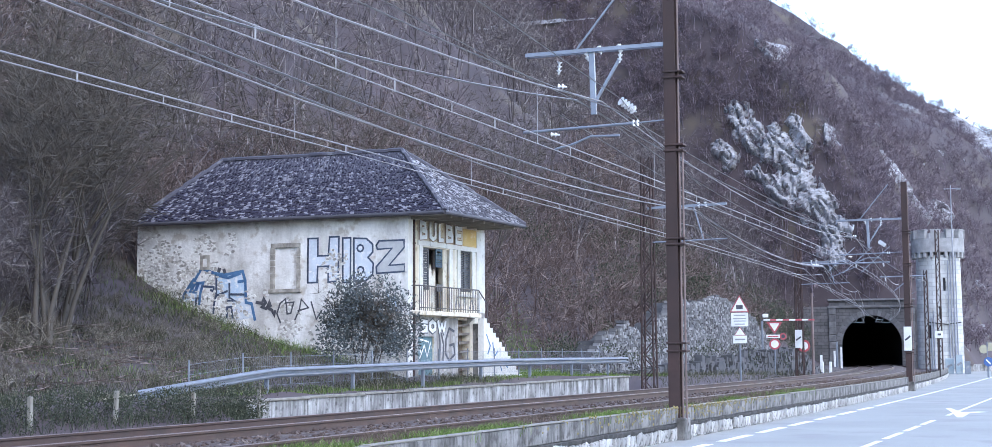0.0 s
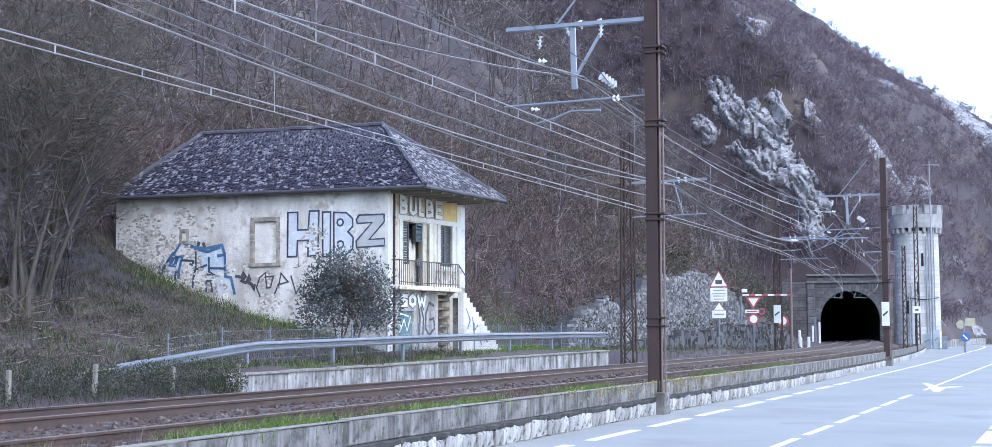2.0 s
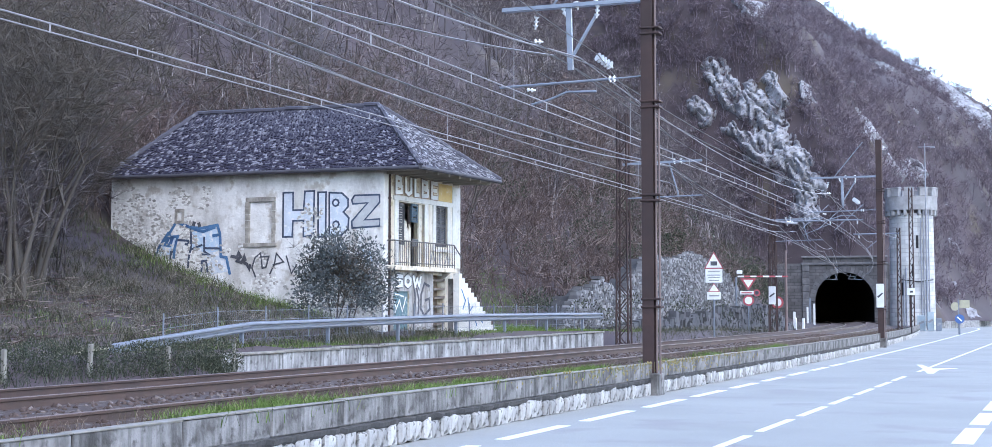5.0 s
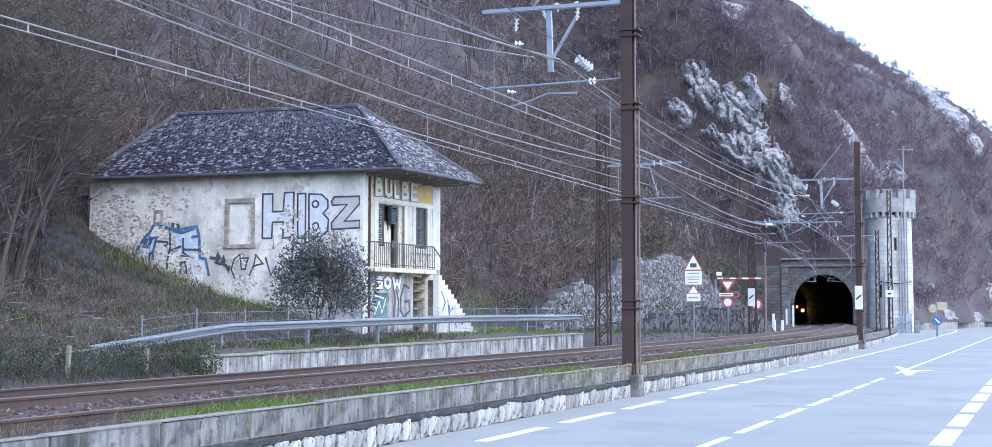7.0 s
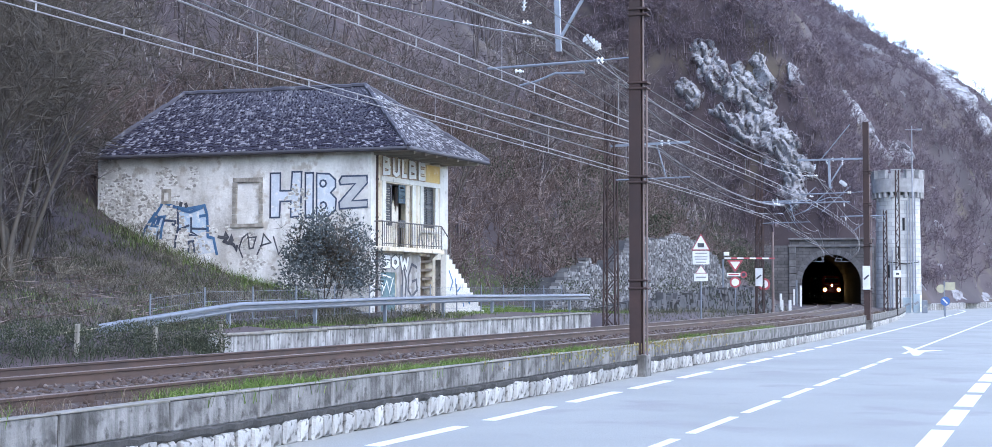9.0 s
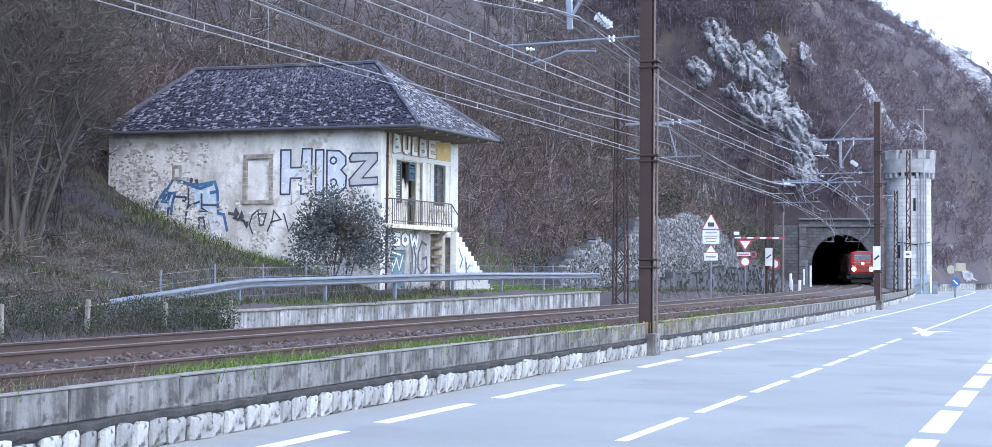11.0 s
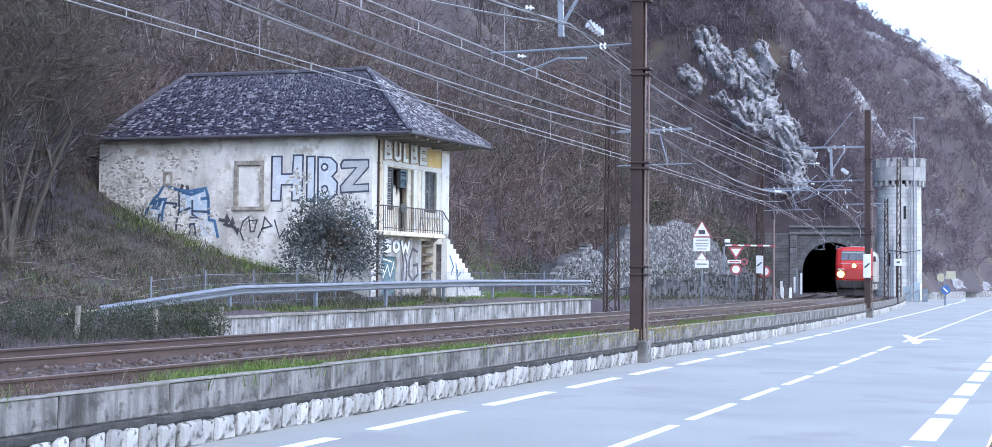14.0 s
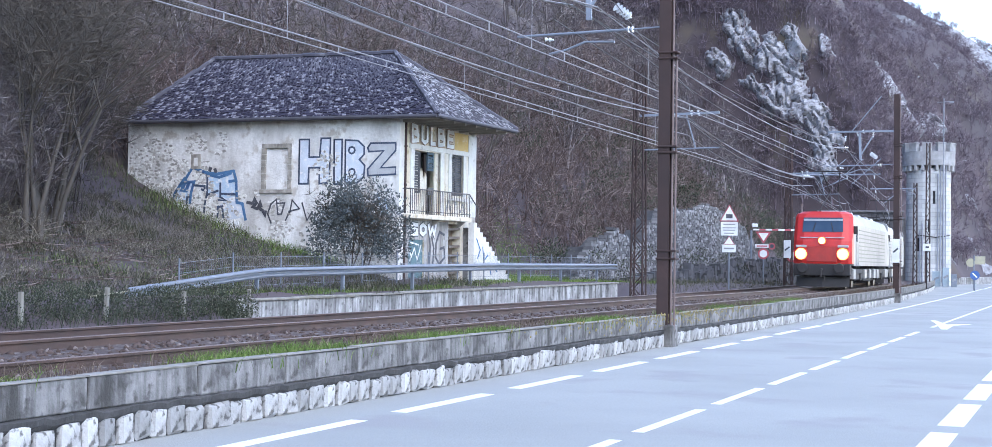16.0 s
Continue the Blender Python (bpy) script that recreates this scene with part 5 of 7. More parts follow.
def build_portal():
    p = empty("tunnel_portal", PORTAL)
    tagged(p, "grey ashlar railway tunnel portal with an arched mouth", "tunnel")
    R, ZC, ZB, ZT = 3.68, 3.45, 0.2, 9.2
    arch = [(-R, ZB)] + [(R * math.cos(math.pi - math.pi * i / 24), ZC + R * math.sin(math.pi * i / 24)) for i in range(25)] + [(R, ZB)]
    bm = bmesh.new()
    outer = [(-5.2, ZB)] + [(-5.2 + 10.4 * i / 24, ZT) for i in range(25)] + [(5.2, ZB)]
    for d in (0.0, 1.4):
        a = [bm.verts.new((x, d, z)) for x, z in arch]
        o = [bm.verts.new((x, d, z)) for x, z in outer]
        for i in range(len(arch) - 1):
            q = (a[i], o[i], o[i + 1], a[i + 1])
            bm.faces.new(q if d else q[::-1])
    bm.verts.ensure_lookup_table()
    k = len(arch)
    for i in range(k - 1):
        bm.faces.new((bm.verts[i], bm.verts[i + 1], bm.verts[2 * k + i + 1], bm.verts[2 * k + i]))
        bm.faces.new((bm.verts[k + i], bm.verts[3 * k + i], bm.verts[3 * k + i + 1], bm.verts[k + i + 1]))
    bmesh.ops.recalc_face_normals(bm, faces=bm.faces)
    uv_box(part("front_wall", bm, M_PORTAL, p))
    for i in range(25):
        a0, a1 = math.pi * i / 25 + 0.008, math.pi * (i + 1) / 25 - 0.008
        bm = bmesh.new()
        pts = [(r * math.cos(t), ZC + r * math.sin(t)) for r, t in ((R + 0.003, a0), (R + 0.75, a0), (R + 0.75, a1), (R + 0.003, a1))]
        f0 = [bm.verts.new((x, -0.12, z)) for x, z in pts]
        f1 = [bm.verts.new((x, 0.3, z)) for x, z in pts]
        bm.faces.new(f0)
        bm.faces.new(f1[::-1])
        for j in range(4):
            bm.faces.new((f0[(j + 1) % 4], f0[j], f1[j], f1[(j + 1) % 4]))
        bmesh.ops.recalc_face_normals(bm, faces=bm.faces)
        part("voussoir", bm, M_VOUSSOIR, p)
    for x in (-4.86, 4.86):
        for j in range(9):
            bm = bmesh.new()
            box(bm, x - 0.45, x + 0.45, -0.16, 0.2, 0.4 + j * 0.86, 1.22 + j * 0.86, bevel=0.05)
            part("quoin", bm, M_VOUSSOIR, p)
    for z0, z1, e in ((8.1, 8.4, 0.25), (9.0, 9.25, 0.3)):
        bm = bmesh.new()
        box(bm, -5.4, 5.4, -e, 1.3, z0, z1, bevel=0.04)
        part("cornice", bm, M_VOUSSOIR, p)
    for side in (-1, 1):
        bm = bmesh.new()
        box(bm, side * 7.42 - 2.2, side * 7.42 + 2.2, 0.1, 1.2, 0.0, 8.3)
        uv_box(part("wing_wall", bm, M_PORTAL, p))
    # small steel frames that carry the wires under the crown
    for x in (-1.8, 1.4):
        bm = bmesh.new()
        for a, b in (((x - 0.9, 0.3, 6.3), (x + 0.9, 0.3, 6.2)), ((x - 0.9, 0.3, 6.3), (x - 0.6, 0.3, 6.9)), ((x + 0.9, 0.3, 6.2), (x + 0.6, 0.3, 7.0)), ((x - 0.2, 0.3, 6.25), (x + 0.3, 0.3, 7.1))):
            bar(bm, a, b, 0.05)
        part("wire_frame", bm, M_ARM, p, "pale steel wire frame under the crown")
    # bore
    RL = R + 0.35
    sec = [(-RL, ZB)] + [(RL * math.cos(math.pi - math.pi * i / 16), ZC + RL * math.sin(math.pi * i / 16)) for i in range(17)] + [(RL, ZB)]
    v, f = sweep(lambda y: track_x(y) - 2.2, sec, steps(186.9, 340, 6))
    v = [(x, y + (x - (track_x(y) - 2.2)) * 0.185 * (y < 190), z) for x, y, z in v]
    k = len(v) - len(sec)
    f.append(tuple(range(k, k + len(sec))))
    tagged(new("tunnel_lining", mesh_of("tunnel_lining", v, f, M_SOOT)), "soot-black tunnel vault", "tunnel", kind="structure")

build_portal()

def build_tower():
    t = empty("tower", pose(-17.8, 175, 0))
    tagged(t, "round pale stone tower with battlements beside the tunnel", "tower")
    bm = bmesh.new()
    bar(bm, (0, 0, 0), (0, 0, 13.6), 2.62, 2.5, n=40)
    sh = part("shaft", bm, M_TOWER, t, smooth=False)
    uv = sh.data.uv_layers.new(name="UVMap")
    for p in sh.data.polygons:
        for li in p.loop_indices:
            c = sh.data.vertices[sh.data.loops[li].vertex_index].co
            a = math.atan2(c.y, c.x)
            uv.data[li].uv = (a * 2.55, c.z)
    bm = bmesh.new()
    bar(bm, (0, 0, 14.0), (0, 0, 15.6), 3.0, 3.0, n=40)
    part("parapet", bm, M_TOWERPLAIN, t)
    for i in range(22):
        a = 2 * math.pi * i / 22
        bm = bmesh.new()
        box(bm, 2.4, 2.98, -0.17, 0.17, 13.35, 14.0, pose(0, 0, 0, 0, 0, math.degrees(a)), bevel=0.05)
        part("corbel", bm, M_TOWERPLAIN, t)
    for i in range(11):
        a = 360 * (i + 0.3) / 11
        bm = bmesh.new()
        box(bm, 2.45, 3.03, -0.52, 0.52, 15.6, 16.5, pose(0, 0, 0, 0, 0, a), bevel=0.04)
        part("merlon", bm, M_TOWERPLAIN, t)
        bm = bmesh.new()
        box(bm, 2.4, 3.1, -0.58, 0.58, 16.5, 16.65, pose(0, 0, 0, 0, 0, a), bevel=0.03)
        part("merlon_cap", bm, M_TOWERPLAIN, t)
    for a, z in ((-82, 6.2), (-70, 9.5), (-110, 4.0)):
        bm = bmesh.new()
        box(bm, 2.3, 2.6, -0.13, 0.13, z, z + 1.5, pose(0, 0, 0, 0, 0, a))
        part("slit", bm, M_SOOT, t, "dark arrow slit")
    for a, z1 in ((-62, 13), (-55, 14.5), (-48, 14), (-40, 15.5), (-98, 7.2), (-104, 6.4)):
        bm = bmesh.new()
        c, s = math.cos(radians(a)), math.sin(radians(a))
        bar(bm, (2.75 * c, 2.75 * s, 0.2), (2.75 * c, 2.75 * s, z1), 0.075, n=6)
        part("conduit", bm, M_CONDUIT, t, "grey-blue cable conduit")
    bm = bmesh.new()
    for k in range(14):
        a0, a1 = radians(-110 + k * 6), radians(-104 + k * 6)
        bar(bm, (2.75 * math.cos(a0), 2.75 * math.sin(a0), 5.6 + 0.25 * abs(k - 7) / 7), (2.75 * math.cos(a1), 2.75 * math.sin(a1), 5.6 + 0.25 * abs(k - 6) / 7), 0.06)
    part("cable", bm, M_DARKSTEEL, t)

build_tower()

def build_pole():
    p = empty("floodlight_pole", pose(-15.8, 171.5, 0))
    bm = bmesh.new()
    bar(bm, (0, 0, 0), (0, 0, 21.6), 0.11, 0.06, n=8)
    part("pole", bm, M_CONDUIT, p)
    bm = bmesh.new()
    bar(bm, (-0.7, 0, 21.2), (0.8, 0, 21.2), 0.05)
    box(bm, 0.6, 1.1, -0.15, 0.15, 21.05, 21.25, bevel=0.03)
    part("lamp_head", bm, M_CONDUIT, p, "small unlit lamp head")
    tagged(p, "very tall thin grey lamp pole by the tower", "pole")

build_pole()

def rubble(name, x, y0, y1, top, label, m, base=0.4, sy=0.36, sz=0.2, seed=1, batter=0.12, jag=0.03):
    """A rough stone wall along y with an uneven top; top(y) gives its height."""
    rnd = random.Random(seed)
    v, f = [], []
    def lump(p, a, b, c):
        k = len(v)
        for sx in (-1, 1):
            for q in (-1, 1):
                for w in (-1, 1):
                    v.append((p[0] + sx * a * rnd.uniform(0.7, 1.1), p[1] + q * b * rnd.uniform(0.72, 1.0), p[2] + w * c * rnd.uniform(0.7, 1.0)))
        for q in ((0, 1, 3, 2), (4, 6, 7, 5), (0, 4, 5, 1), (2, 3, 7, 6), (1, 5, 7, 3), (0, 2, 6, 4)):
            f.append(tuple(k + i for i in q))
    z = base
    row = 0
    while z < 7.5:
        y = y0 + (row % 2) * sy / 2
        while y < y1:
            L = sy * rnd.uniform(0.7, 1.35)
            if z < top(y):
                lump((x - batter * (z - base), y + L / 2, z + rnd.uniform(-jag, jag)), 0.2 + jag * rnd.random(), L / 2 + jag * rnd.uniform(-0.5, 1), sz / 2 + jag * rnd.uniform(-0.4, 1.2))
            y += L
        z += sz
        row += 1
    ob = new(name, mesh_of(name, v, f, m))
    core_v = []
    ys = steps(y0, y1, 1.0)
    for y in ys:
        core_v += [(x - 0.08, y, base - 0.3), (x - 0.08 - batter * (top(y) - base), y, top(y) - 0.5), (x - 1.2 - batter * (top(y) - base), y, top(y) - 0.5)]
    core_f = []
    for i in range(len(ys) - 1):
        core_f += [(3 * i, 3 * i + 3, 3 * i + 4, 3 * i + 1), (3 * i + 1, 3 * i + 4, 3 * i + 5, 3 * i + 2)]
    core = new("wall_rubble", mesh_of("wall_rubble", core_v, core_f, M_JOINT))
    tagged(core, label, "wall", kind="structure")
    ob.parent = core
    tagged(ob, kind="stuff")

rubble("rubble", -22.6, 64, 106, lambda y: line([(64, 1.9), (66, 2.8), (70, 3.8), (74, 3.3), (78, 4.6), (81, 5.7), (84, 5.2), (90, 5.9), (97, 5.5), (102, 4.2), (106, 2.0)], y) + 0.5 * noise.noise(Vector((0, y * 0.8, 1))),
       "pale rubble stone retaining wall with an uneven overgrown top", M_RUBBLE, 1.0, 0.27, 0.15, seed=4)
rubble("rubble", -20.4, 62, 112, lambda y: line([(62, 1.2), (70, 1.5), (76, 1.75), (91, 2.2), (100, 2.5), (105, 2.2), (112, 1.1)], y) + 0.15 * noise.noise(Vector((5, y * 0.9, 1))),
       "dark dry-stone wall beside the ramp to the crossing", M_DARKRUBBLE, 0.4, 0.5, 0.34, 8, 0.3, 0.16)

# ---- rock faces on the slope ----
def corridor(pts, x, z, w):
    """How far a point lies inside a band of half-width w along a broken line."""
    best = 99
    for (x0, z0), (x1, z1) in zip(pts, pts[1:]):
        t = clamp(((x - x0) * (x1 - x0) + (z - z0) * (z1 - z0)) / ((x1 - x0) ** 2 + (z1 - z0) ** 2))
        best = min(best, math.hypot(x - x0 - t * (x1 - x0), z - z0 - t * (z1 - z0)))
    return 0.75 - best / w

ROCK_BAND = [(-44.5, 33.5), (-41.5, 31), (-38.5, 27.5), (-35.5, 23), (-33, 18.5)]

def front_rock(x, z):
    return max(corridor(ROCK_BAND, x, z, 3.1), corridor([(-33.2, 19), (-32.2, 14.6)], x, z, 2.1), corridor([(-43, 27), (-39, 24)], x, z, 1.9), corridor([(-37.5, 33.5), (-36, 31)], x, z, 1.6), corridor([(-24, 26), (-23, 24)], x, z, 1.6), corridor([(-47.6, 30.6), (-46, 28.6)], x, z, 1.8), corridor([(-41.4, 45.6), (-41, 44)], x, z, 1.5), corridor([(-33.6, 32.6), (-33, 30.6)], x, z, 1.0))

def foot_rock(y, z):
    return max(0.2 - z / 8 + (y - 245) / 72, corridor([(316, 51), (311, 46), (306, 41), (298, 36)], y, z, 4.2), corridor([(214, 28), (220, 25)], y, z, 3.5), -0.6)

def rock_sheet(name, place, out, us, vs, mask, depth, label):
    """A rugged sheet that stands proud of the slope inside the mask and dips under it outside."""
    verts, faces, ok = [], [], []
    out = Vector(out).normalized()
    for u in us:
        for v in vs:
            m = mask(u, v)
            if m < -0.75:
                verts.append((u, v, -50))
                ok.append(False)
                continue
            m += 0.75 * noise.fractal(Vector((u * 0.2, v * 0.2, 2)), 0.8, 2.1, 5)
            ridge = 1 - abs(noise.noise(Vector((u * 0.3 + v * 0.12, v * 0.2, 7)))) * 2
            crack = abs(noise.noise(Vector((u * 0.75 + v * 0.4, v * 0.35 - u * 0.1, 11))))
            q = depth * (0.4 * ridge + 0.8 * min(crack, 0.14) / 0.14 - 0.6 + 0.7 * noise.fractal(Vector((u * 0.62 + v * 0.35, v * 0.36 - u * 0.1, 4)), 0.75, 2.1, 5)) + (min(m, 0.45) * 1.6 if m > 0 else m * 5)
            verts.append(Vector(place(u, v)) + out * q)
            ok.append(m > -0.5)
    k = len(vs)
    for i in range(len(us) - 1):
        for j in range(k - 1):
            a = i * k + j
            if ok[a] and ok[a + 1] and ok[a + k] and ok[a + k + 1]:
                faces.append((a, a + 1, a + k + 1, a + k))
    tagged(new(name, mesh_of(name, verts, faces, M_ROCK)), label, "rock", kind="structure")

def on_front(x, z):
    a, b = 186.6, 235.0
    for i in range(12):
        c = (a + b) / 2
        a, b = (c, b) if land(x, c) < z else (a, c)
    return (x, b, z)

def on_foot(y, z):
    a, b = spur_foot(y), spur_foot(y) - 75
    for i in range(12):
        c = (a + b) / 2
        a, b = (c, b) if land(c, y) < z else (a, c)
    return (b, y, z)

rock_sheet("rock_face", on_front, (0.2, -1, 0.2), steps(-52, -20, 0.24), steps(8, 48, 0.24), front_rock, 1.1, "bare pale limestone face rising above the tunnel")
rock_sheet("rock_face", on_foot, (1, -0.35, 0.3), steps(194, 326, 0.8), steps(-0.3, 56, 0.6), foot_rock, 0.9, "pale grey cliff beside the road")


# low pale wall along the foot of the cliff
def build_cliff_wall():
    ys = steps(187.5, 318, 4)
    v, f = sweep(lambda y: spur_foot(y) + 1.1, [(0.2, -0.4), (0.2, 0.85), (-0.2, 0.9), (-0.2, -0.4)], ys)
    tagged(new("wall_cliff", mesh_of("wall_cliff", v, f, M_PALECONC)), "low pale concrete wall at the foot of the cliff", "wall", kind="structure")

build_cliff_wall()
# ---- signs and crossing gear ----
def build_signs():
    def poly(bm, pts, y0, y1):
        f0 = [bm.verts.new((x, y0, z)) for x, z in pts]
        f1 = [bm.verts.new((x, y1, z)) for x, z in pts]
        bm.faces.new(f0)
        bm.faces.new(f1[::-1])
        for i in range(len(pts)):
            j = (i + 1) % len(pts)
            bm.faces.new((f0[j], f0[i], f1[i], f1[j]))
        bmesh.ops.recalc_face_normals(bm, faces=bm.faces)
    def tri(bm, cx, z0, z1, w, y0, y1, down=False):
        poly(bm, [(cx, z0), (cx + w / 2, z1), (cx - w / 2, z1)] if down else [(cx - w / 2, z0), (cx + w / 2, z0), (cx, z1)], y0, y1)
    def disc(bm, cx, cz, r, y0, y1):
        poly(bm, [(cx + r * math.cos(2 * math.pi * i / 24), cz + r * math.sin(2 * math.pi * i / 24)) for i in range(24)], y0, y1)
    def layer(parent, name, m, build, lab=""):
        bm = bmesh.new()
        build(bm)
        return part(name, bm, m, parent, lab)
    # level crossing warning with plates
    s = empty("warning_sign", pose(-17.55, 73.8, 0, 0, 0, 12))
    layer(s, "post", M_GALV, lambda bm: bar(bm, (0, 0.05, 0.4), (0, 0.05, 5.0), 0.045, n=8))
    pl = layer(s, "plate", M_SIGNRED, lambda bm: tri(bm, 0, 4.36, 5.25, 1.0, -0.02, 0.02), "red-edged triangular plate")
    layer(pl, "field", M_PAINT, lambda bm: tri(bm, 0, 4.41, 5.16, 0.84, -0.03, -0.018))
    layer(pl, "symbol", M_INKDARK, lambda bm: box(bm, -0.17, 0.17, -0.04, -0.03, 4.52, 4.74))
    pl = layer(s, "plate", M_PAINT, lambda bm: box(bm, -0.44, 0.44, -0.02, 0.02, 3.62, 4.33, bevel=0.01), "white text plate")
    for z, w in ((4.2, 0.3), (4.02, 0.34), (3.9, 0.3), (3.74, 0.26)):
        layer(pl, "text_bar", M_INKGREY, lambda bm: box(bm, -w, w, -0.03, -0.02, z - 0.025, z + 0.025))
    pl = layer(s, "plate", M_SIGNRED, lambda bm: tri(bm, 0, 3.15, 3.6, 0.6, -0.02, 0.02))
    layer(pl, "field", M_PAINT, lambda bm: tri(bm, 0, 3.18, 3.55, 0.5, -0.03, -0.018))
    pl = layer(s, "plate", M_PAINT, lambda bm: box(bm, -0.36, 0.36, -0.02, 0.02, 2.74, 3.14, bevel=0.01))
    layer(pl, "text_bar", M_INKGREY, lambda bm: box(bm, -0.26, 0.26, -0.03, -0.02, 2.9, 2.98))
    tagged(s, "red-edged triangular warning sign over white text plates", "road sign")
    # give way
    g = empty("give_way_sign", pose(-20.15, 94.5, 0, 0, 0, 12))
    layer(g, "post", M_GALV, lambda bm: bar(bm, (0, 0.05, 0.4), (0, 0.05, 4.2), 0.045, n=8))
    pl = layer(g, "plate", M_SIGNRED, lambda bm: tri(bm, 0, 3.52, 4.32, 1.05, -0.02, 0.02, True), "red inverted triangle plate")
    layer(pl, "field", M_PAINT, lambda bm: tri(bm, 0, 3.7, 4.22, 0.66, -0.03, -0.018, True))
    pl = layer(g, "plate", M_PAINT, lambda bm: box(bm, -0.55, 0.35, -0.02, 0.02, 3.25, 3.47, bevel=0.01))
    layer(pl, "text_bar", M_SIGNRED, lambda bm: box(bm, -0.45, 0.25, -0.03, -0.02, 3.32, 3.4))
    pl = layer(g, "signal_lamp", M_SIGNRED, lambda bm: disc(bm, 0.55, 3.36, 0.22, -0.02, 0.02), "red signal disc")
    layer(pl, "field", M_INKDARK, lambda bm: disc(bm, 0.55, 3.36, 0.13, -0.03, -0.018))
    pl = layer(g, "plate", M_SIGNRED, lambda bm: disc(bm, 0, 2.85, 0.36, -0.02, 0.02), "red-ringed round plate")
    layer(pl, "field", M_PAINT, lambda bm: disc(bm, 0, 2.85, 0.25, -0.03, -0.018))
    tagged(g, "give way sign with smaller plates below", "road sign")
    r = empty("round_sign", pose(-19.1, 99, 0, 0, 0, 12))
    layer(r, "post", M_GALV, lambda bm: bar(bm, (0, 0.05, 0.4), (0, 0.05, 2.9), 0.045, n=8))
    pl = layer(r, "plate", M_SIGNRED, lambda bm: disc(bm, 0, 2.75, 0.42, -0.02, 0.02))
    layer(pl, "field", M_PAINT, lambda bm: disc(bm, 0, 2.75, 0.28, -0.03, -0.018))
    tagged(r, "round red-ringed road sign on a post", "road sign")
    # striped crossing barrier
    b = empty("crossing_barrier", pose(-20.9, 94.2, 0, 0, 0, 22))
    layer(b, "post", M_GALV, lambda bm: box(bm, -0.06, 0.06, -0.06, 0.06, 0.4, 4.4, bevel=0.02))
    for i in range(8):
        layer(b, "stripe", M_SIGNRED if i % 2 else M_PAINT, lambda bm: box(bm, 0.1 + i * 0.42, 0.52 + i * 0.42, -0.03, 0.03, 4.4, 4.5))
    layer(b, "light_box", M_PAINT, lambda bm: box(bm, 0.05, 0.4, -0.1, 0.1, 4.62, 4.85, bevel=0.02))
    tagged(b, "red and white striped crossing barrier arm", "barrier")
    # white marker posts and boxes by the crossing
    for i, (x, y, h) in enumerate(((-23.2, 128, 1.7), (-24.2, 126, 1.3), (-26.8, 160, 2.6), (-27.6, 162, 3.2), (-28.4, 165, 2.2), (-19.6, 112, 1.2), (-20.4, 113, 1.2))):
        bm = bmesh.new()
        box(bm, -0.1, 0.1, -0.08, 0.08, 0.3, 0.4 + h, bevel=0.02)
        tagged(part("marker_post", bm, M_PAINT if i != 3 else M_GALV), "white painted marker post by the crossing", "post", group="marker posts").matrix_basis = pose(x, y, 0)
    # boards by the tower
    d = empty("direction_sign", pose(-10.2, 141, 0, 0, 0, 5))
    layer(d, "post", M_GALV, lambda bm: bar(bm, (0, 0.05, 0), (0, 0.05, 3.3), 0.05, n=8))
    pl = layer(d, "board", M_YELLOW, lambda bm: box(bm, 0.1, 1.0, -0.02, 0.02, 2.45, 3.2, bevel=0.01), "faded yellow board")
    layer(d, "disc", M_YELLOW, lambda bm: disc(bm, -0.3, 2.6, 0.4, 0.03, 0.06))
    tagged(d, "faded yellow boards on a grey post", "road sign")
    k = empty("keep_sign", pose(-9.75, 136, 0, 0, 0, 5))
    layer(k, "post", M_GALV, lambda bm: bar(bm, (0, 0.05, 0), (0, 0.05, 1.9), 0.045, n=8))
    pl = layer(k, "disc", M_SIGNBLUE, lambda bm: disc(bm, 0, 1.45, 0.42, -0.02, 0.02), "blue round plate")
    layer(pl, "arrow", M_PAINT, lambda bm: beam(bm, (-0.2, -0.03, 1.65), (0.18, -0.03, 1.25), 0.01, 0.12))
    tagged(k, "blue round mandatory direction sign with a white arrow", "road sign")
    q = empty("kilometre_board", pose(-11.9, 116, 0, 0, 0, 5))
    layer(q, "post", M_DARKSTEEL, lambda bm: bar(bm, (0, 0.05, 0.4), (0, 0.05, 4.0), 0.05, n=8))
    pl = layer(q, "board", M_PAINT, lambda bm: box(bm, -0.3, 0.3, -0.02, 0.02, 3.4, 3.95, bevel=0.01), "small white board")
    layer(pl, "text_bar", M_INKDARK, lambda bm: box(bm, -0.1, 0.15, -0.03, -0.02, 3.6, 3.75))
    tagged(q, "small white trackside board on a post", "board")
    # graffitied cabinets at the foot of the tower
    for i, (x, y, w, h, m) in enumerate(((-15.9, 165, 0.9, 1.7, M_TEALPALE), (-14.8, 164, 0.7, 2.1, M_TEALPALE), (-13.9, 163.5, 0.6, 1.4, M_GALV))):
        c = empty("relay_cabinet", pose(x, y, 0, 0, 0, 6))
        layer(c, "body", m, lambda bm: box(bm, -w / 2, w / 2, -0.3, 0.3, 0, h, bevel=0.03))
        layer(c, "tag", M_INKGREY, lambda bm: beam(bm, (-w * 0.3, -0.31, h * 0.45), (w * 0.3, -0.31, h * 0.6), 0.01, 0.22), "grey paint tag")
        tagged(c, "grey steel relay cabinet with sprayed tags", "cabinet", group="relay cabinets")

build_signs()


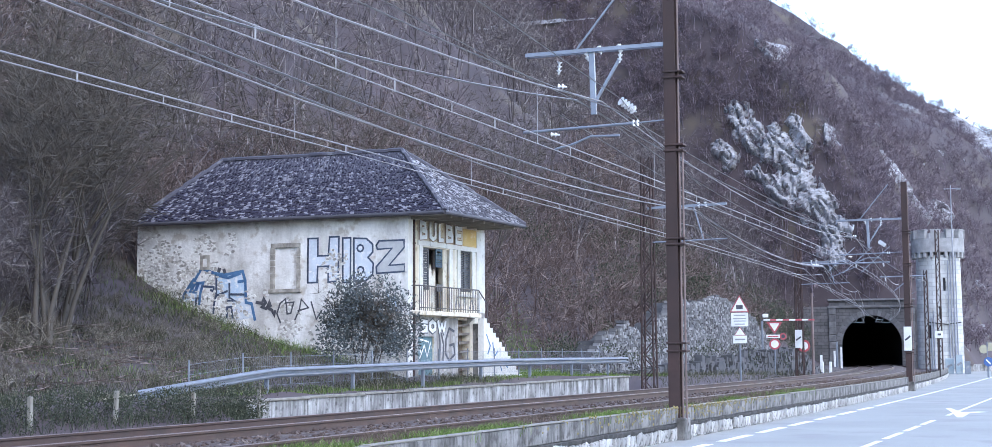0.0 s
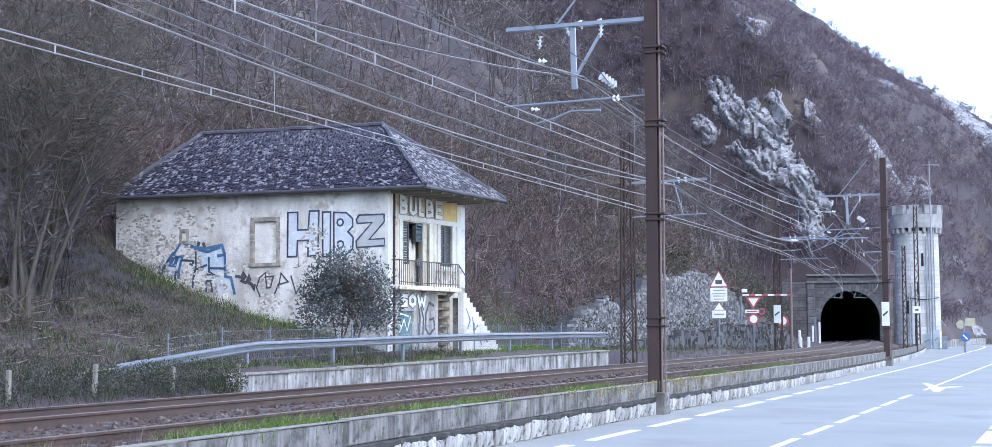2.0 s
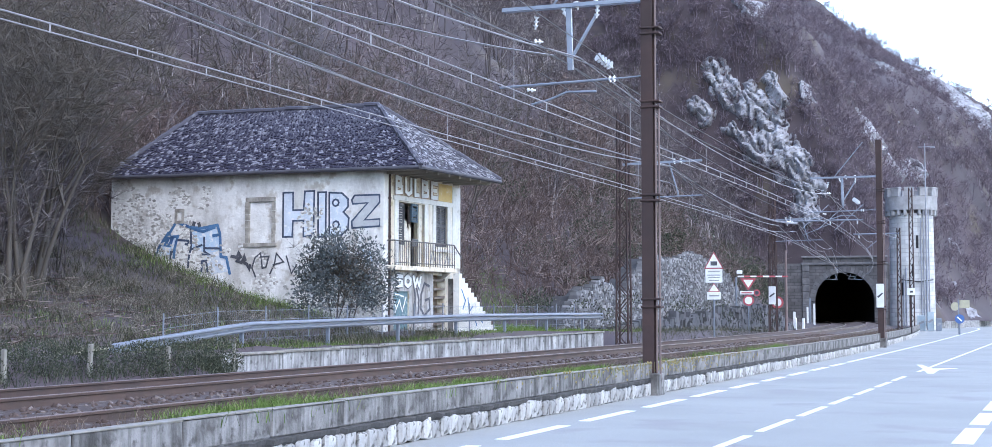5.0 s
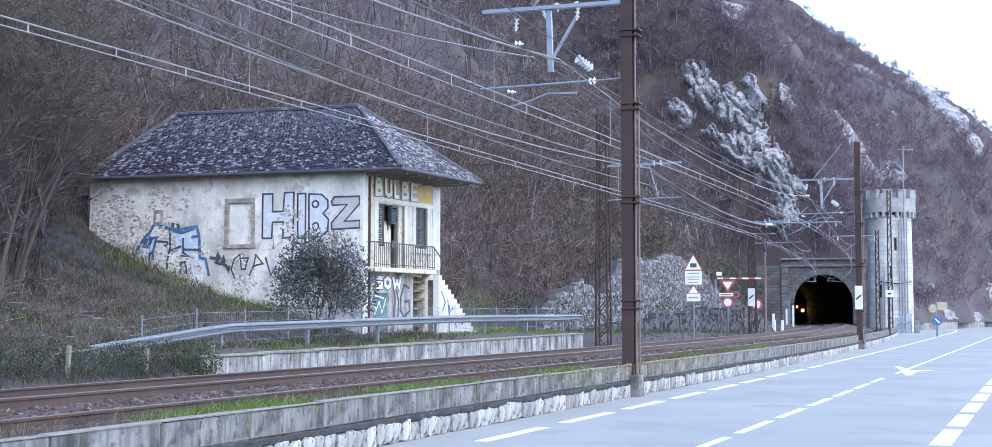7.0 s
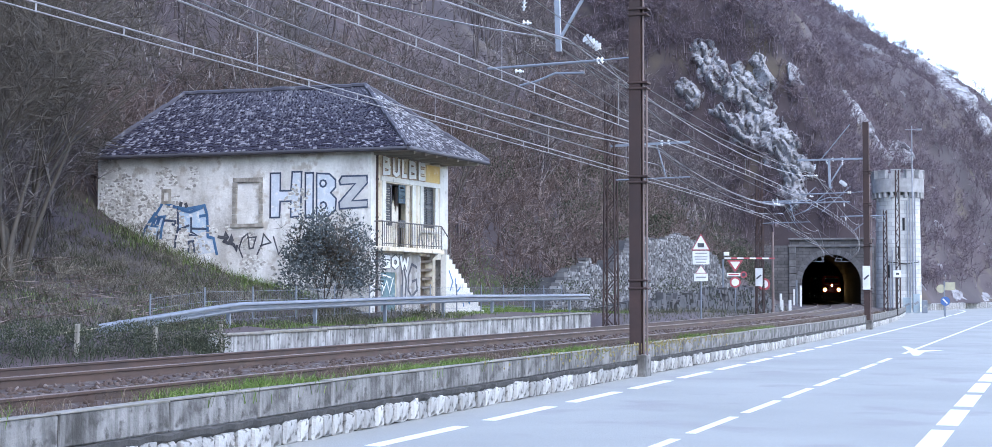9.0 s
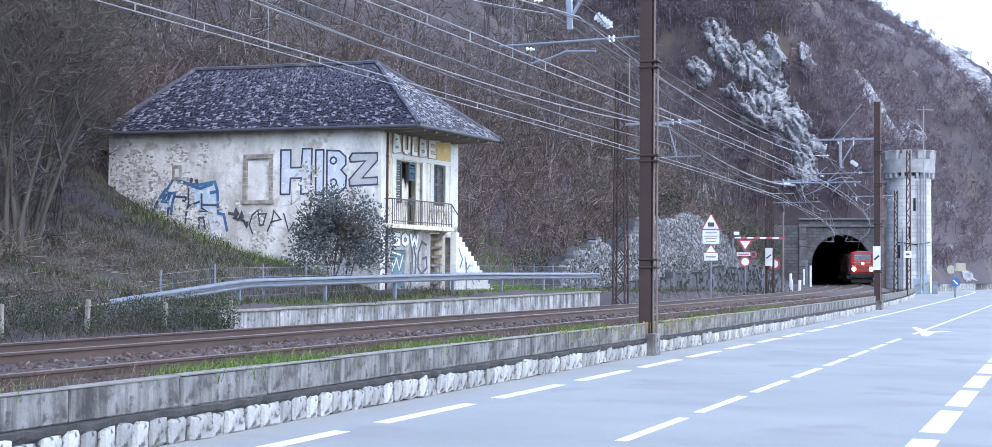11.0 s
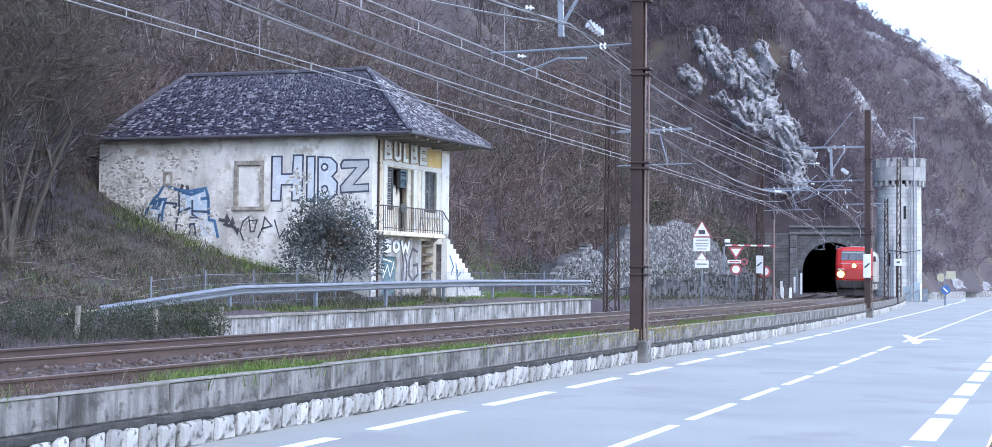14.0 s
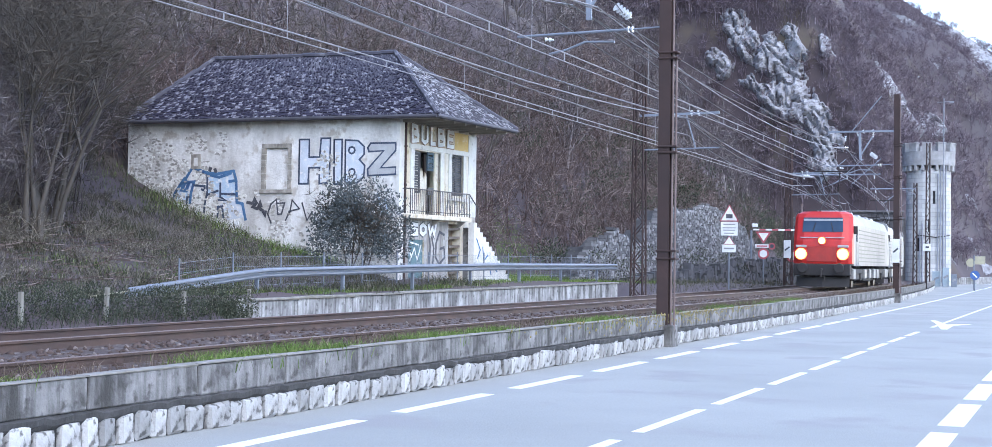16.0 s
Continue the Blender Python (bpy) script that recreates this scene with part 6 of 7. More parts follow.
bm = bmesh.new()
bar(bm, (0, 0, 0), (0, 0, 5.9), 0.1, 0.08, n=8)
tagged(part("pole", bm, M_PIPE), "plain weathered pole beside the lattice mast", "pole").matrix_basis = pose(-18.15, 97.2, 0.4)
bm = bmesh.new()
rope = [(0, 0, 1.32), (-0.3, -1.2, 1.2), (-0.7, -2.6, 1.12), (-1.0, -4.2, 1.1)]
for a, b in zip(rope, rope[1:]):
    bar(bm, a, b, 0.018, n=5)
tagged(part("rope", bm, M_YELLOW), "slack pale yellow rope tied to the barrier end", "rope").matrix_basis = pose(-19.35, 25.6, 0)
# ---- the train ----
def loco_pose(y):
    return pose(track_x(y), y, 0.95, 0, 0, track_turn(y))

def build_loco(lead=True):
    """Front at y = 0, body runs to +y; z = 0 at the rail head."""
    L = empty("locomotive", loco_pose(243))
    HW = 1.43
    # side profile of the nose: (y, z), from the buffer beam up to the roof
    def ring(y, z0, z1, w, top):
        """A body cross-section at y: lower edge z0, side top z1, roof top."""
        return [(-w, y, z0), (-w, y, z1), (-w + 0.22, y, z1 + (top - z1) * 0.75), (-w + 0.55, y, top), (w - 0.55, y, top), (w - 0.22, y, z1 + (top - z1) * 0.75), (w, y, z1), (w, y, z0)]
    def loft(bm, rings, close=True):
        vs = [[bm.verts.new(p) for p in r] for r in rings]
        for a, b in zip(vs, vs[1:]):
            for i in range(len(a)):
                j = (i + 1) % len(a)
                bm.faces.new((a[i], a[j], b[j], b[i]))
        if close:
            bm.faces.new(vs[0])
            bm.faces.new(vs[-1][::-1])
        bmesh.ops.recalc_face_normals(bm, faces=bm.faces)
    bm = bmesh.new()
    loft(bm, [ring(1.0, 1.18, 3.25, HW, 3.85), ring(18.5, 1.18, 3.25, HW, 3.85)])
    body = part("body", bm, M_LOCOWHITE, L, "white body side")
    # lower nose, raked front, cab
    def cab(y_sign, y0, paint, words):
        Y = lambda y: y0 + y_sign * y
        bm = bmesh.new()
        def sec(z, yf, w):
            return [(-w, Y(1.02), z), (-w, Y(yf + 0.3), z), (-w + 0.16, Y(yf + 0.12), z), (-w + 0.5, Y(yf), z), (w - 0.5, Y(yf), z), (w - 0.16, Y(yf + 0.12), z), (w, Y(yf + 0.3), z), (w, Y(1.02), z)]
        loft(bm, [sec(1.26, 0.06, HW), sec(1.5, 0.0, HW), sec(2.4, 0.06, HW), sec(2.62, 0.16, HW), sec(3.6, 0.5, HW - 0.02), sec(3.76, 0.58, HW - 0.1), sec(3.87, 0.69, HW - 0.34)])
        c = part("cab", bm, paint, L, words)
        # windscreen
        bm = bmesh.new()
        pts = [(-1.0, 2.84, 0.225), (1.0, 2.84, 0.225), (0.96, 3.56, 0.475), (-0.96, 3.56, 0.475)]
        f0 = [bm.verts.new((x, Y(y - 0.02), z)) for x, z, y in pts]
        f1 = [bm.verts.new((x, Y(y + 0.05), z)) for x, z, y in pts]
        bm.faces.new(f0)
        bm.faces.new(f1[::-1])
        for i in range(4):
            bm.faces.new((f0[(i + 1) % 4], f0[i], f1[i], f1[(i + 1) % 4]))
        bmesh.ops.recalc_face_normals(bm, faces=bm.faces)
        ws = part("windscreen", bm, M_SCREEN, c, "dark reflecting windscreen")
        bm = bmesh.new()
        for a, b in (((-0.5, 2.82, 0.2), (-0.35, 3.3, 0.37)), ((0.55, 2.82, 0.2), (0.4, 3.3, 0.37))):
            bar(bm, (a[0], Y(a[2] - 0.06), a[1]), (b[0], Y(b[2] - 0.06), b[1]), 0.02)
        part("wiper", bm, M_DARKSTEEL, c)
        bm = bmesh.new()
        beam(bm, (-0.95, Y(0.42), 3.44), (0.95, Y(0.42), 3.44), 0.1, 0.1)
        part("sun_visor", bm, M_LOCOGREY, c, "pale strip above the windscreen")
        bm = bmesh.new()
        bar(bm, (-1.05, Y(0.06), 2.55), (1.05, Y(0.06), 2.55), 0.024)
        for x in (-1.05, 0, 1.05):
            bar(bm, (x, Y(0.06), 2.55), (x, Y(0.2), 2.55), 0.018)
        part("handrail", bm, M_LOCOGREY, c, "pale handrail below the windscreen")
        return c
    c1 = cab(1, 0.0, M_LOCORED, "bright red raked cab")
    cab(-1, 19.5, M_LOCOWHITE, "white rear cab")
    # lit lamps
    for x, z, r in ((-1.02, 1.74, 0.28), (1.02, 1.74, 0.28), (0.0, 2.4, 0.17)):
        bm = bmesh.new()
        bar(bm, (x, -0.035, z), (x, 0.12, z), r + 0.05, n=20)
        lamp = part("headlight", bm, M_LOCORED, c1, "lit warm white headlight")
        bm = bmesh.new()
        bar(bm, (x, -0.06, z), (x, -0.03, z), r, n=20)
        part("lens", bm, M_LAMPRIM if lead else M_LOCOGREY, lamp, "glowing yellow lens")
        bm = bmesh.new()
        bar(bm, (x, -0.075, z), (x, -0.06, z), r * 0.72, n=20)
        part("bulb", bm, M_LAMP if lead else M_LOCOGREY, lamp)
    for x in (-1.02, 1.02):
        bm = bmesh.new()
        box(bm, x - 0.26, x + 0.26, -0.03, 0.1, 2.06, 2.18, bevel=0.02)
        part("number_plate", bm, M_LOCOGREY, c1)
    # added patch: dark reflections and dirt on the lower nose, painted in red
    bm = bmesh.new()
    box(bm, -0.74, 0.74, -0.012, 0.1, 1.34, 2.12, bevel=0.03)
    part("lower_panel", bm, M_LOCODARKRED, c1, "darker red patch between the lamps for reflections and dirt")
    # buffers, coupling, buffer beam, plough
    bm = bmesh.new()
    box(bm, -1.38, 1.38, -0.04, 0.5, 0.66, 1.25, bevel=0.04)
    part("buffer_beam", bm, M_DARKSTEEL, L, "dark buffer beam")
    for x in (-0.88, 0.88):
        bm = bmesh.new()
        bar(bm, (x, 0.1, 1.05), (x, -0.38, 1.05), 0.11, n=12)
        bar(bm, (x, -0.38, 1.05), (x, -0.46, 1.05), 0.25, 0.23, n=18)
        part("buffer", bm, M_DARKSTEEL, L, "round dark buffer")
    bm = bmesh.new()
    bar(bm, (0, 0.1, 1.0), (0, -0.3, 0.95), 0.06)
    bar(bm, (0, -0.3, 0.95), (0, -0.35, 0.6), 0.05)
    bar(bm, (0.12, 0.1, 0.9), (0.14, -0.1, 0.45), 0.03)
    part("coupling", bm, M_DARKSTEEL, L)
    bm = bmesh.new()
    v = [(-1.3, 0.35, 0.12), (0, 0.05, 0.12), (1.3, 0.35, 0.12), (1.3, 0.45, 0.62), (0, 0.2, 0.62), (-1.3, 0.45, 0.62)]
    q = [bm.verts.new(p) for p in v] + [bm.verts.new((p[0], p[1] + 0.06, p[2])) for p in v]
    for fc in ((0, 1, 4, 5), (1, 2, 3, 4), (11, 10, 7, 6), (10, 9, 8, 7), (0, 6, 7, 1), (1, 7, 8, 2), (5, 4, 10, 11), (4, 3, 9, 10)):
        bm.faces.new([q[i] for i in fc])
    part("plough", bm, M_DARKSTEEL, L, "dark snow plough")
    # underframe and bogies with wheels
    bm = bmesh.new()
    box(bm, -1.3, 1.3, 1.2, 18.3, 0.78, 1.02)
    box(bm, -1.2, 1.2, 7.4, 12.1, 0.35, 0.8, bevel=0.05)
    part("underframe", bm, M_DARKSTEEL, L)
    for by in (4.3, 15.2):
        bm = bmesh.new()
        for x in (-1.12, 1.12):
            box(bm, x - 0.1, x + 0.1, by - 2.1, by + 2.1, 0.45, 0.78, bevel=0.04)
            for dy in (-1.3, 1.3):
                box(bm, x - 0.16, x + 0.16, by + dy - 0.25, by + dy + 0.25, 0.4, 0.85, bevel=0.04)
        bg = part("bogie", bm, M_DARKSTEEL, L, "dark bogie frame")
        for dy in (-1.3, 1.3):
            for x in (-0.75, 0.75):
                bm = bmesh.new()
                bar(bm, (x - 0.065, by + dy, 0.54), (x + 0.065, by + dy, 0.54), 0.54, n=28)
                part("wheel", bm, M_WHEEL, bg)
    # side: corrugated grilles, cab windows, doors, mirrors
    for x, s in ((1.435, 1), (-1.435, -1)):
        for i in range(9):
            bm = bmesh.new()
            beam(bm, (x, 3.2, 1.4 + i * 0.2), (x, 16.3, 1.4 + i * 0.2), 0.03, 0.05)
            part("side_rib", bm, M_LOCORIB, body)
        bm = bmesh.new()
        box(bm, x - 0.02, x + 0.02, 1.9, 2.55, 2.4, 3.05, bevel=0.01)
        part("cab_window", bm, M_SCREEN, L, "dark cab side window")
        bm = bmesh.new()
        box(bm, x - 0.05, x + 0.12 * s + 0.05, 0.95, 1.15, 2.75, 3.15, bevel=0.02)
        part("mirror", bm, M_DARKSTEEL, L)
        for hy in (1.8, 2.7):
            bm = bmesh.new()
            bar(bm, (x + 0.05 * s, hy, 1.1), (x + 0.05 * s, hy, 2.3), 0.02)
            part("grab_rail", bm, M_LOCOGREY, L)
    for sy in (1.3, 6.3, 8.6, 10.9, 12.6, 17.2):
        for x in (-1.3, 1.3):
            bm = bmesh.new()
            box(bm, x - 0.1, x + 0.1, sy, sy + 0.9, 0.5, 1.0, bevel=0.03)
            part("skirt", bm, M_LOCOWHITE, L, "white side skirt panel")
    # roof gear
    bm = bmesh.new()
    for y in (3.5, 5.5, 9, 13, 15.5):
        box(bm, -0.7, 0.7, y, y + 1.3, 3.85, 4.0, bevel=0.03)
    part("roof_equipment", bm, M_LOCOGREY, L)
    for py, raised in ((2.9, lead), (16.5, not lead)):
        bm = bmesh.new()
        s = 1 if py < 9 else -1
        h = 1.95 if raised else 0.25
        for x in (-0.5, 0.5):
            insulator(bm, (x, py, 3.85), (0, 0, 1), 2, 0.07)
            bar(bm, (x, py, 4.05), (x * 0.4, py + s * 1.6, 4.05 + h * 0.5), 0.03)
            bar(bm, (x * 0.4, py + s * 1.6, 4.05 + h * 0.5), (x * 0.9, py + s * 0.2, 4.05 + h), 0.025)
        bar(bm, (-0.85, py + s * 0.2, 4.08 + h), (0.85, py + s * 0.2, 4.08 + h), 0.04)
        part("pantograph", bm, M_DARKSTEEL, L, "folding pantograph on the roof")
    tagged(L, "red and white electric locomotive with lit headlights" if lead else "red and white electric locomotive coupled behind", "locomotive", group="coupled locomotives")
    return L

loco = build_loco(True)
loco_behind = build_loco(False)

SPEED, Y_END = 21.2, 71.5

def motions():
    ts = [i * 0.5 for i in range(33)]
    walk(loco, [(t, loco_pose(Y_END + SPEED * (16 - t))) for t in ts])
    walk(loco_behind, [(t, loco_pose(Y_END + 20.0 + SPEED * (16 - t))) for t in ts])

# ---- plants and loose stones ----

def raw_object(name, verts, tris, material, label, category, kind="stuff"):
    me = bpy.data.meshes.new(name)
    verts = np.asarray(verts, dtype=np.float32)
    tris = np.asarray(tris, dtype=np.int32)
    me.vertices.add(len(verts))
    me.vertices.foreach_set("co", verts.ravel())
    me.loops.add(tris.size)
    me.loops.foreach_set("vertex_index", tris.ravel())
    me.polygons.add(len(tris))
    me.polygons.foreach_set("loop_start", np.arange(0, tris.size, 3, dtype=np.int32))
    me.polygons.foreach_set("loop_total", np.full(len(tris), 3, dtype=np.int32))
    me.update(calc_edges=True)
    me.materials.append(material)
    return tagged(new(name, me), label, category, kind=kind)

def limbs(rnd, height, spread, depth, lean=0.0, multi=1, trunk=0.11):
    """Segments (a, b, r0, r1) of a bare tree, recursively forked."""
    segs, tips = [], []
    def grow(p, d, length, r, level):
        n = 3 if level == 0 else 2
        for i in range(n):
            d = (d + Vector((rnd.uniform(-1, 1), rnd.uniform(-1, 1), rnd.uniform(-0.3, 0.6))) * 0.16).normalized()
            q = p + d * (length / n)
            r1 = r * 0.78
            segs.append((p.copy(), q.copy(), r, r1))
            p, r = q, r1
            if level < depth and i > 0 - level:
                for k in range(rnd.choice((1, 2)) if level else 2):
                    side = Vector((rnd.uniform(-1, 1), rnd.uniform(-1, 1), rnd.uniform(0.1, 0.9))).normalized()
                    grow(p, (d * 0.55 + side * spread).normalized(), length * rnd.uniform(0.5, 0.72), r * 0.6, level + 1)
        tips.append((p.copy(), d.copy()))
    for m in range(multi):
        a = rnd.uniform(0, 6.28)
        grow(Vector((0.25 * math.cos(a), 0.25 * math.sin(a), -0.3)) if multi > 1 else Vector((0, 0, -0.3)), Vector((lean + rnd.uniform(-.25, .25) * (multi > 1), rnd.uniform(-.2, .2), 1)).normalized(), height * 0.62, trunk, 0)
    return segs, tips

def tree_mesh(rnd, height, spread, depth, twigs=5, twig_len=0.9, twig_w=0.012, **kw):
    segs, tips = limbs(rnd, height, spread, depth, **kw)
    V, T = [], []
    for a, b, r0, r1 in segs:
        d = (b - a).normalized()
        u = d.orthogonal().normalized()
        w = d.cross(u)
        k = len(V)
        for c, r in ((a, r0), (b, r1)):
            for j in range(3):
                t = 2.0944 * j
                V.append(c + (u * math.cos(t) + w * math.sin(t)) * r)
        for j in range(3):
            m = (j + 1) % 3
            T += [(k + j, k + m, k + 3 + m), (k + j, k + 3 + m, k + 3 + j)]
    ends = tips + [(b, (b - a).normalized()) for a, b, r0, r1 in segs if r1 < 0.035]
    for p, d in ends:
        for i in range(twigs):
            e = (d + Vector((rnd.uniform(-1, 1), rnd.uniform(-1, 1), rnd.uniform(-0.8, 0.8))) * 1.5).normalized() * twig_len * rnd.uniform(0.5, 1.3)
            s = e.cross(Vector((rnd.uniform(-1, 1), rnd.uniform(-1, 1), rnd.uniform(-1, 1)))).normalized() * twig_w
            k = len(V)
            V += [p - s, p + s, p + e]
            T.append((k, k + 1, k + 2))
    return np.array([tuple(v) for v in V], dtype=np.float32), np.array(T, dtype=np.int32)

def scatter(protos, spots, rnd):
    """Copies of prototypes at (x, y, z, scale), turned at random, as one vertex and one triangle array."""
    VV, TT, k = [], [], 0
    for x, y, z, s in spots:
        V, T = protos[rnd.randrange(len(protos))]
        a = rnd.uniform(0, 6.283)
        c, n = math.cos(a), math.sin(a)
        R = np.array([[c, n, 0], [-n, c, 0], [0, 0, 1]], dtype=np.float32) * s
        VV.append(V @ R + np.array([x, y, z], dtype=np.float32))
        TT.append(T + k)
        k += len(V)
    return np.concatenate(VV), np.concatenate(TT)

def build_woods():
    rnd = random.Random(21)
    protos = [tree_mesh(random.Random(100 + i), rnd.uniform(6.5, 8.5), rnd.uniform(0.45, 0.8), 2, twigs=3, twig_len=1.0, twig_w=0.02, trunk=0.1) for i in range(8)]
    spots = []
    y = -10.0
    for i in range(1500):
        y = rnd.uniform(-5, 186)
        s = abs(rnd.triangular(0, 95, 12))
        x = min(-31.5 if y < 45 else -28.5, track_x(y) - 10) - s
        spots.append((x, y, land(x, y), rnd.uniform(0.6, 1.2)))
    V, T = scatter(protos, spots, rnd)
    raw_object("woodland", V, T, M_BARK, "leafless brown woodland on the slope behind the tracks", "woodland")
    small = [tree_mesh(random.Random(200 + i), rnd.uniform(3.6, 5.0), 0.8, 1, twigs=3, twig_len=1.2, twig_w=0.038, multi=2, trunk=0.07) for i in range(6)]
    spots = []
    while len(spots) < 1750:
        y = rnd.uniform(187.5, 330) if len(spots) < 1130 else rnd.uniform(187.3, 207)
        x = spur_foot(y) - rnd.uniform(0.5, 95)
        z = land(x, y)
        if z < 9 and x > -38 and y < 195:
            continue
        bare = front_rock(x, z) if y < 205 else foot_rock(y, z) - 0.2
        if bare > 0.3 or (z < 12 and rnd.random() < 0.3):
            continue
        spots.append((x, y, z - 0.3, rnd.uniform(0.55, 1.1) * (0.5 if z > 36 else 1.0)))
    while len(spots) < 2550:
        x, z = rnd.uniform(-78, -19), rnd.uniform(9.5, 60)
        if front_rock(x, z) > 0.42:
            continue
        x, y, z = on_front(x, z)
        if abs(land(x, y) - z) > 1.5:
            continue
        spots.append((x, y, z - 0.3, rnd.uniform(0.5, 1.0)))
    while len(spots) < 2980:
        y, z = rnd.uniform(191, 300), rnd.uniform(1.5, 44)
        if foot_rock(y, z) > 0.25:
            continue
        x, y, z = on_foot(y, z)
        if abs(land(x, y) - z) > 1.0:
            continue
        spots.append((x, y, z - 0.3, rnd.uniform(0.5, 0.95) * (0.6 if z > 36 else 1.0)))
    while len(spots) < 4600:
        y = rnd.uniform(282, 340) if len(spots) < 3850 else rnd.uniform(212, 300)
        x = rnd.uniform(-72, min(-8, spur_foot(y) - 14))
        z = land(x, y)
        if z < 27 or foot_rock(y, z) > 0.3:
            continue
        spots.append((x, y, z - 0.4, rnd.uniform(0.35, 0.72)))
    V, T = scatter(small, spots, rnd)
    raw_object("woodland", V, T, M_BARKHAZE, "leafless scrub and small trees on the rocky spur", "woodland")
    # dense brush at the foot of the slope behind the house
    brush_p = [tree_mesh(random.Random(300 + i), rnd.uniform(3.0, 5.5), 0.6, 1, twigs=4, twig_len=1.0, twig_w=0.013, multi=3, trunk=0.035) for i in range(6)]
    spots = []
    for i in range(400):
        y = rnd.uniform(50, 125)
        x = min(-27.0, track_x(y) - 10.5) - rnd.uniform(-0.5, 12)
        spots.append((x, y, land(x, y), rnd.uniform(0.7, 1.3)))
    for i in range(420):
        y = rnd.uniform(18, 50)
        x = rnd.uniform(-46, -25)
        if x > -0.83 * y - 2.0:
            continue
        spots.append((x, y, land(x, y), rnd.uniform(0.5, 1.0)))
    for i in range(260):
        y = rnd.uniform(24, 64)
        x = min(-0.83 * y - 3, -33.0) - rnd.uniform(0, 16)
        spots.append((x, y, land(x, y), rnd.uniform(0.8, 1.5)))
    for i in range(190):
        y = rnd.uniform(40, 51)
        x = rnd.uniform(-42, -32.3)
        spots.append((x, y, land(x, y), rnd.uniform(0.6, 1.1)))
    for i in range(240):
        y = rnd.uniform(46, 72)
        x = -0.75 * y - 1.0 - rnd.uniform(0, 17)
        spots.append((x, y, land(x, y), rnd.uniform(0.9, 1.5)))
    V, T = scatter(brush_p, spots, rnd)
    raw_object("brushwood", V, T, M_BRUSH, "tangled reddish-brown brushwood at the foot of the slope", "brushwood")
    # low dry scrub, brambles on the bank
    low = [tree_mesh(random.Random(400 + i), 1.3, 1.0, 1, twigs=5, twig_len=0.55, twig_w=0.008, multi=3, trunk=0.014) for i in range(5)]
    spots = []
    for i in range(620):
        y = rnd.uniform(14, 42)
        x = rnd.uniform(-34, -20.8)
        s = 1.0 if x < -0.83 * y - 1.0 else 0.42 + 0.5 * max(0.0, noise.noise(Vector((x * 0.3, y * 0.3, 1))))
        if y > 39 and x > -31:
            continue
        spots.append((x, y, land(x, y) - 0.05, s * rnd.uniform(0.45, 1.0)))
    V, T = scatter(low, spots, rnd)
    tall = [tree_mesh(random.Random(500 + i), 3.4, 0.9, 2, twigs=5, twig_len=0.7, twig_w=0.008, multi=4, trunk=0.03) for i in range(4)]
    spots = []
    for i in range(150):
        y = rnd.uniform(20, 37)
        x = rnd.uniform(-35, -24)
        if x > -0.8 * y - 0.5 + 1.2 * noise.noise(Vector((x * 0.4, y * 0.4, 6))):
            continue
        spots.append((x, y, land(x, y) - 0.1, rnd.uniform(0.6, 1.25)))
    V2, T2 = scatter(tall, spots, rnd)
    raw_object("thicket", V2, T2, M_BARK, "grey-brown leafless thicket climbing the bank", "thicket")
    sticks = bmesh.new()
    for i in range(420):
        y = rnd.uniform(18, 33)
        x = rnd.uniform(-26.5, -20.6)
        if noise.noise(Vector((x * 0.35, y * 0.35, 12))) < -0.12:
            continue
        a, n = rnd.uniform(0, 6.283), rnd.uniform(0.4, 1.7)
        p = Vector((x, y, land(x, y) + rnd.uniform(0.02, 0.22)))
        for k in range(3):
            q = p + Vector((math.cos(a), math.sin(a), rnd.uniform(-0.15, 0.3))) * n / 3
            bar(sticks, p, q, 0.014 - 0.003 * k, 0.011 - 0.003 * k, n=4, caps=False)
            p, a = q, a + rnd.uniform(-0.6, 0.6)
    tagged(part("fallen_branches", sticks, M_BRUSH), "pale fallen branches lying on the bank", "branches", kind="stuff")
    raw_object("bramble", V, T, M_DRYSTEM, "dry grey-brown brambles and dead stems on the bank", "bramble")

build_woods()

def segs_end(V, T):
    """Index after the last vertex of the limbs: limbs come in pairs of triangles that share vertices, twigs do not."""
    n = len(T) - 1
    while n > 0 and T[n][0] + 1 == T[n][1] and T[n][1] + 1 == T[n][2]:
        n -= 1
    return max(T[n]) + 1

def build_tree(x, y, height, lean, seed, multi, label, spread=0.7, trunk=0.16):
    rnd = random.Random(seed)
    V, T = tree_mesh(rnd, height, spread, 3, twigs=5, twig_len=1.0, twig_w=0.009, lean=lean, multi=multi, trunk=trunk)
    wood = np.array([max(t) for t in T]) < segs_end(V, T)
    ob = tagged(empty("tree", pose(x, y, land(x, y))), label, "tree")
    for nm, tri in (("trunk", T[wood]), ("crown", T[~wood])):
        p = raw_object(nm, V, tri, M_TRUNK, "", "", "")
        p.parent = ob

for x, y, h, lean, seed, multi in ((-25.9, 30.6, 6.2, 0.12, 1, 5), (-26.7, 31.6, 6.8, 0.22, 2, 5), (-27.6, 32.2, 6.4, 0.05, 3, 4), (-29.5, 33.5, 7.2, 0.2, 5, 3), (-24.6, 28.6, 5.6, 0.02, 6, 3)):
    build_tree(x, y, h, lean, seed, multi, "bare many-stemmed tree tangled with creepers on the bank", 0.75, 0.11)
build_tree(-31.6, 39.6, 4.6, 0.55, 9, 2, "small bare tree reaching across the house wall", 0.8, 0.05)
build_tree(-30.4, 37.5, 2.8, 0.4, 10, 2, "small bare tree reaching across the house wall", 0.9, 0.03)
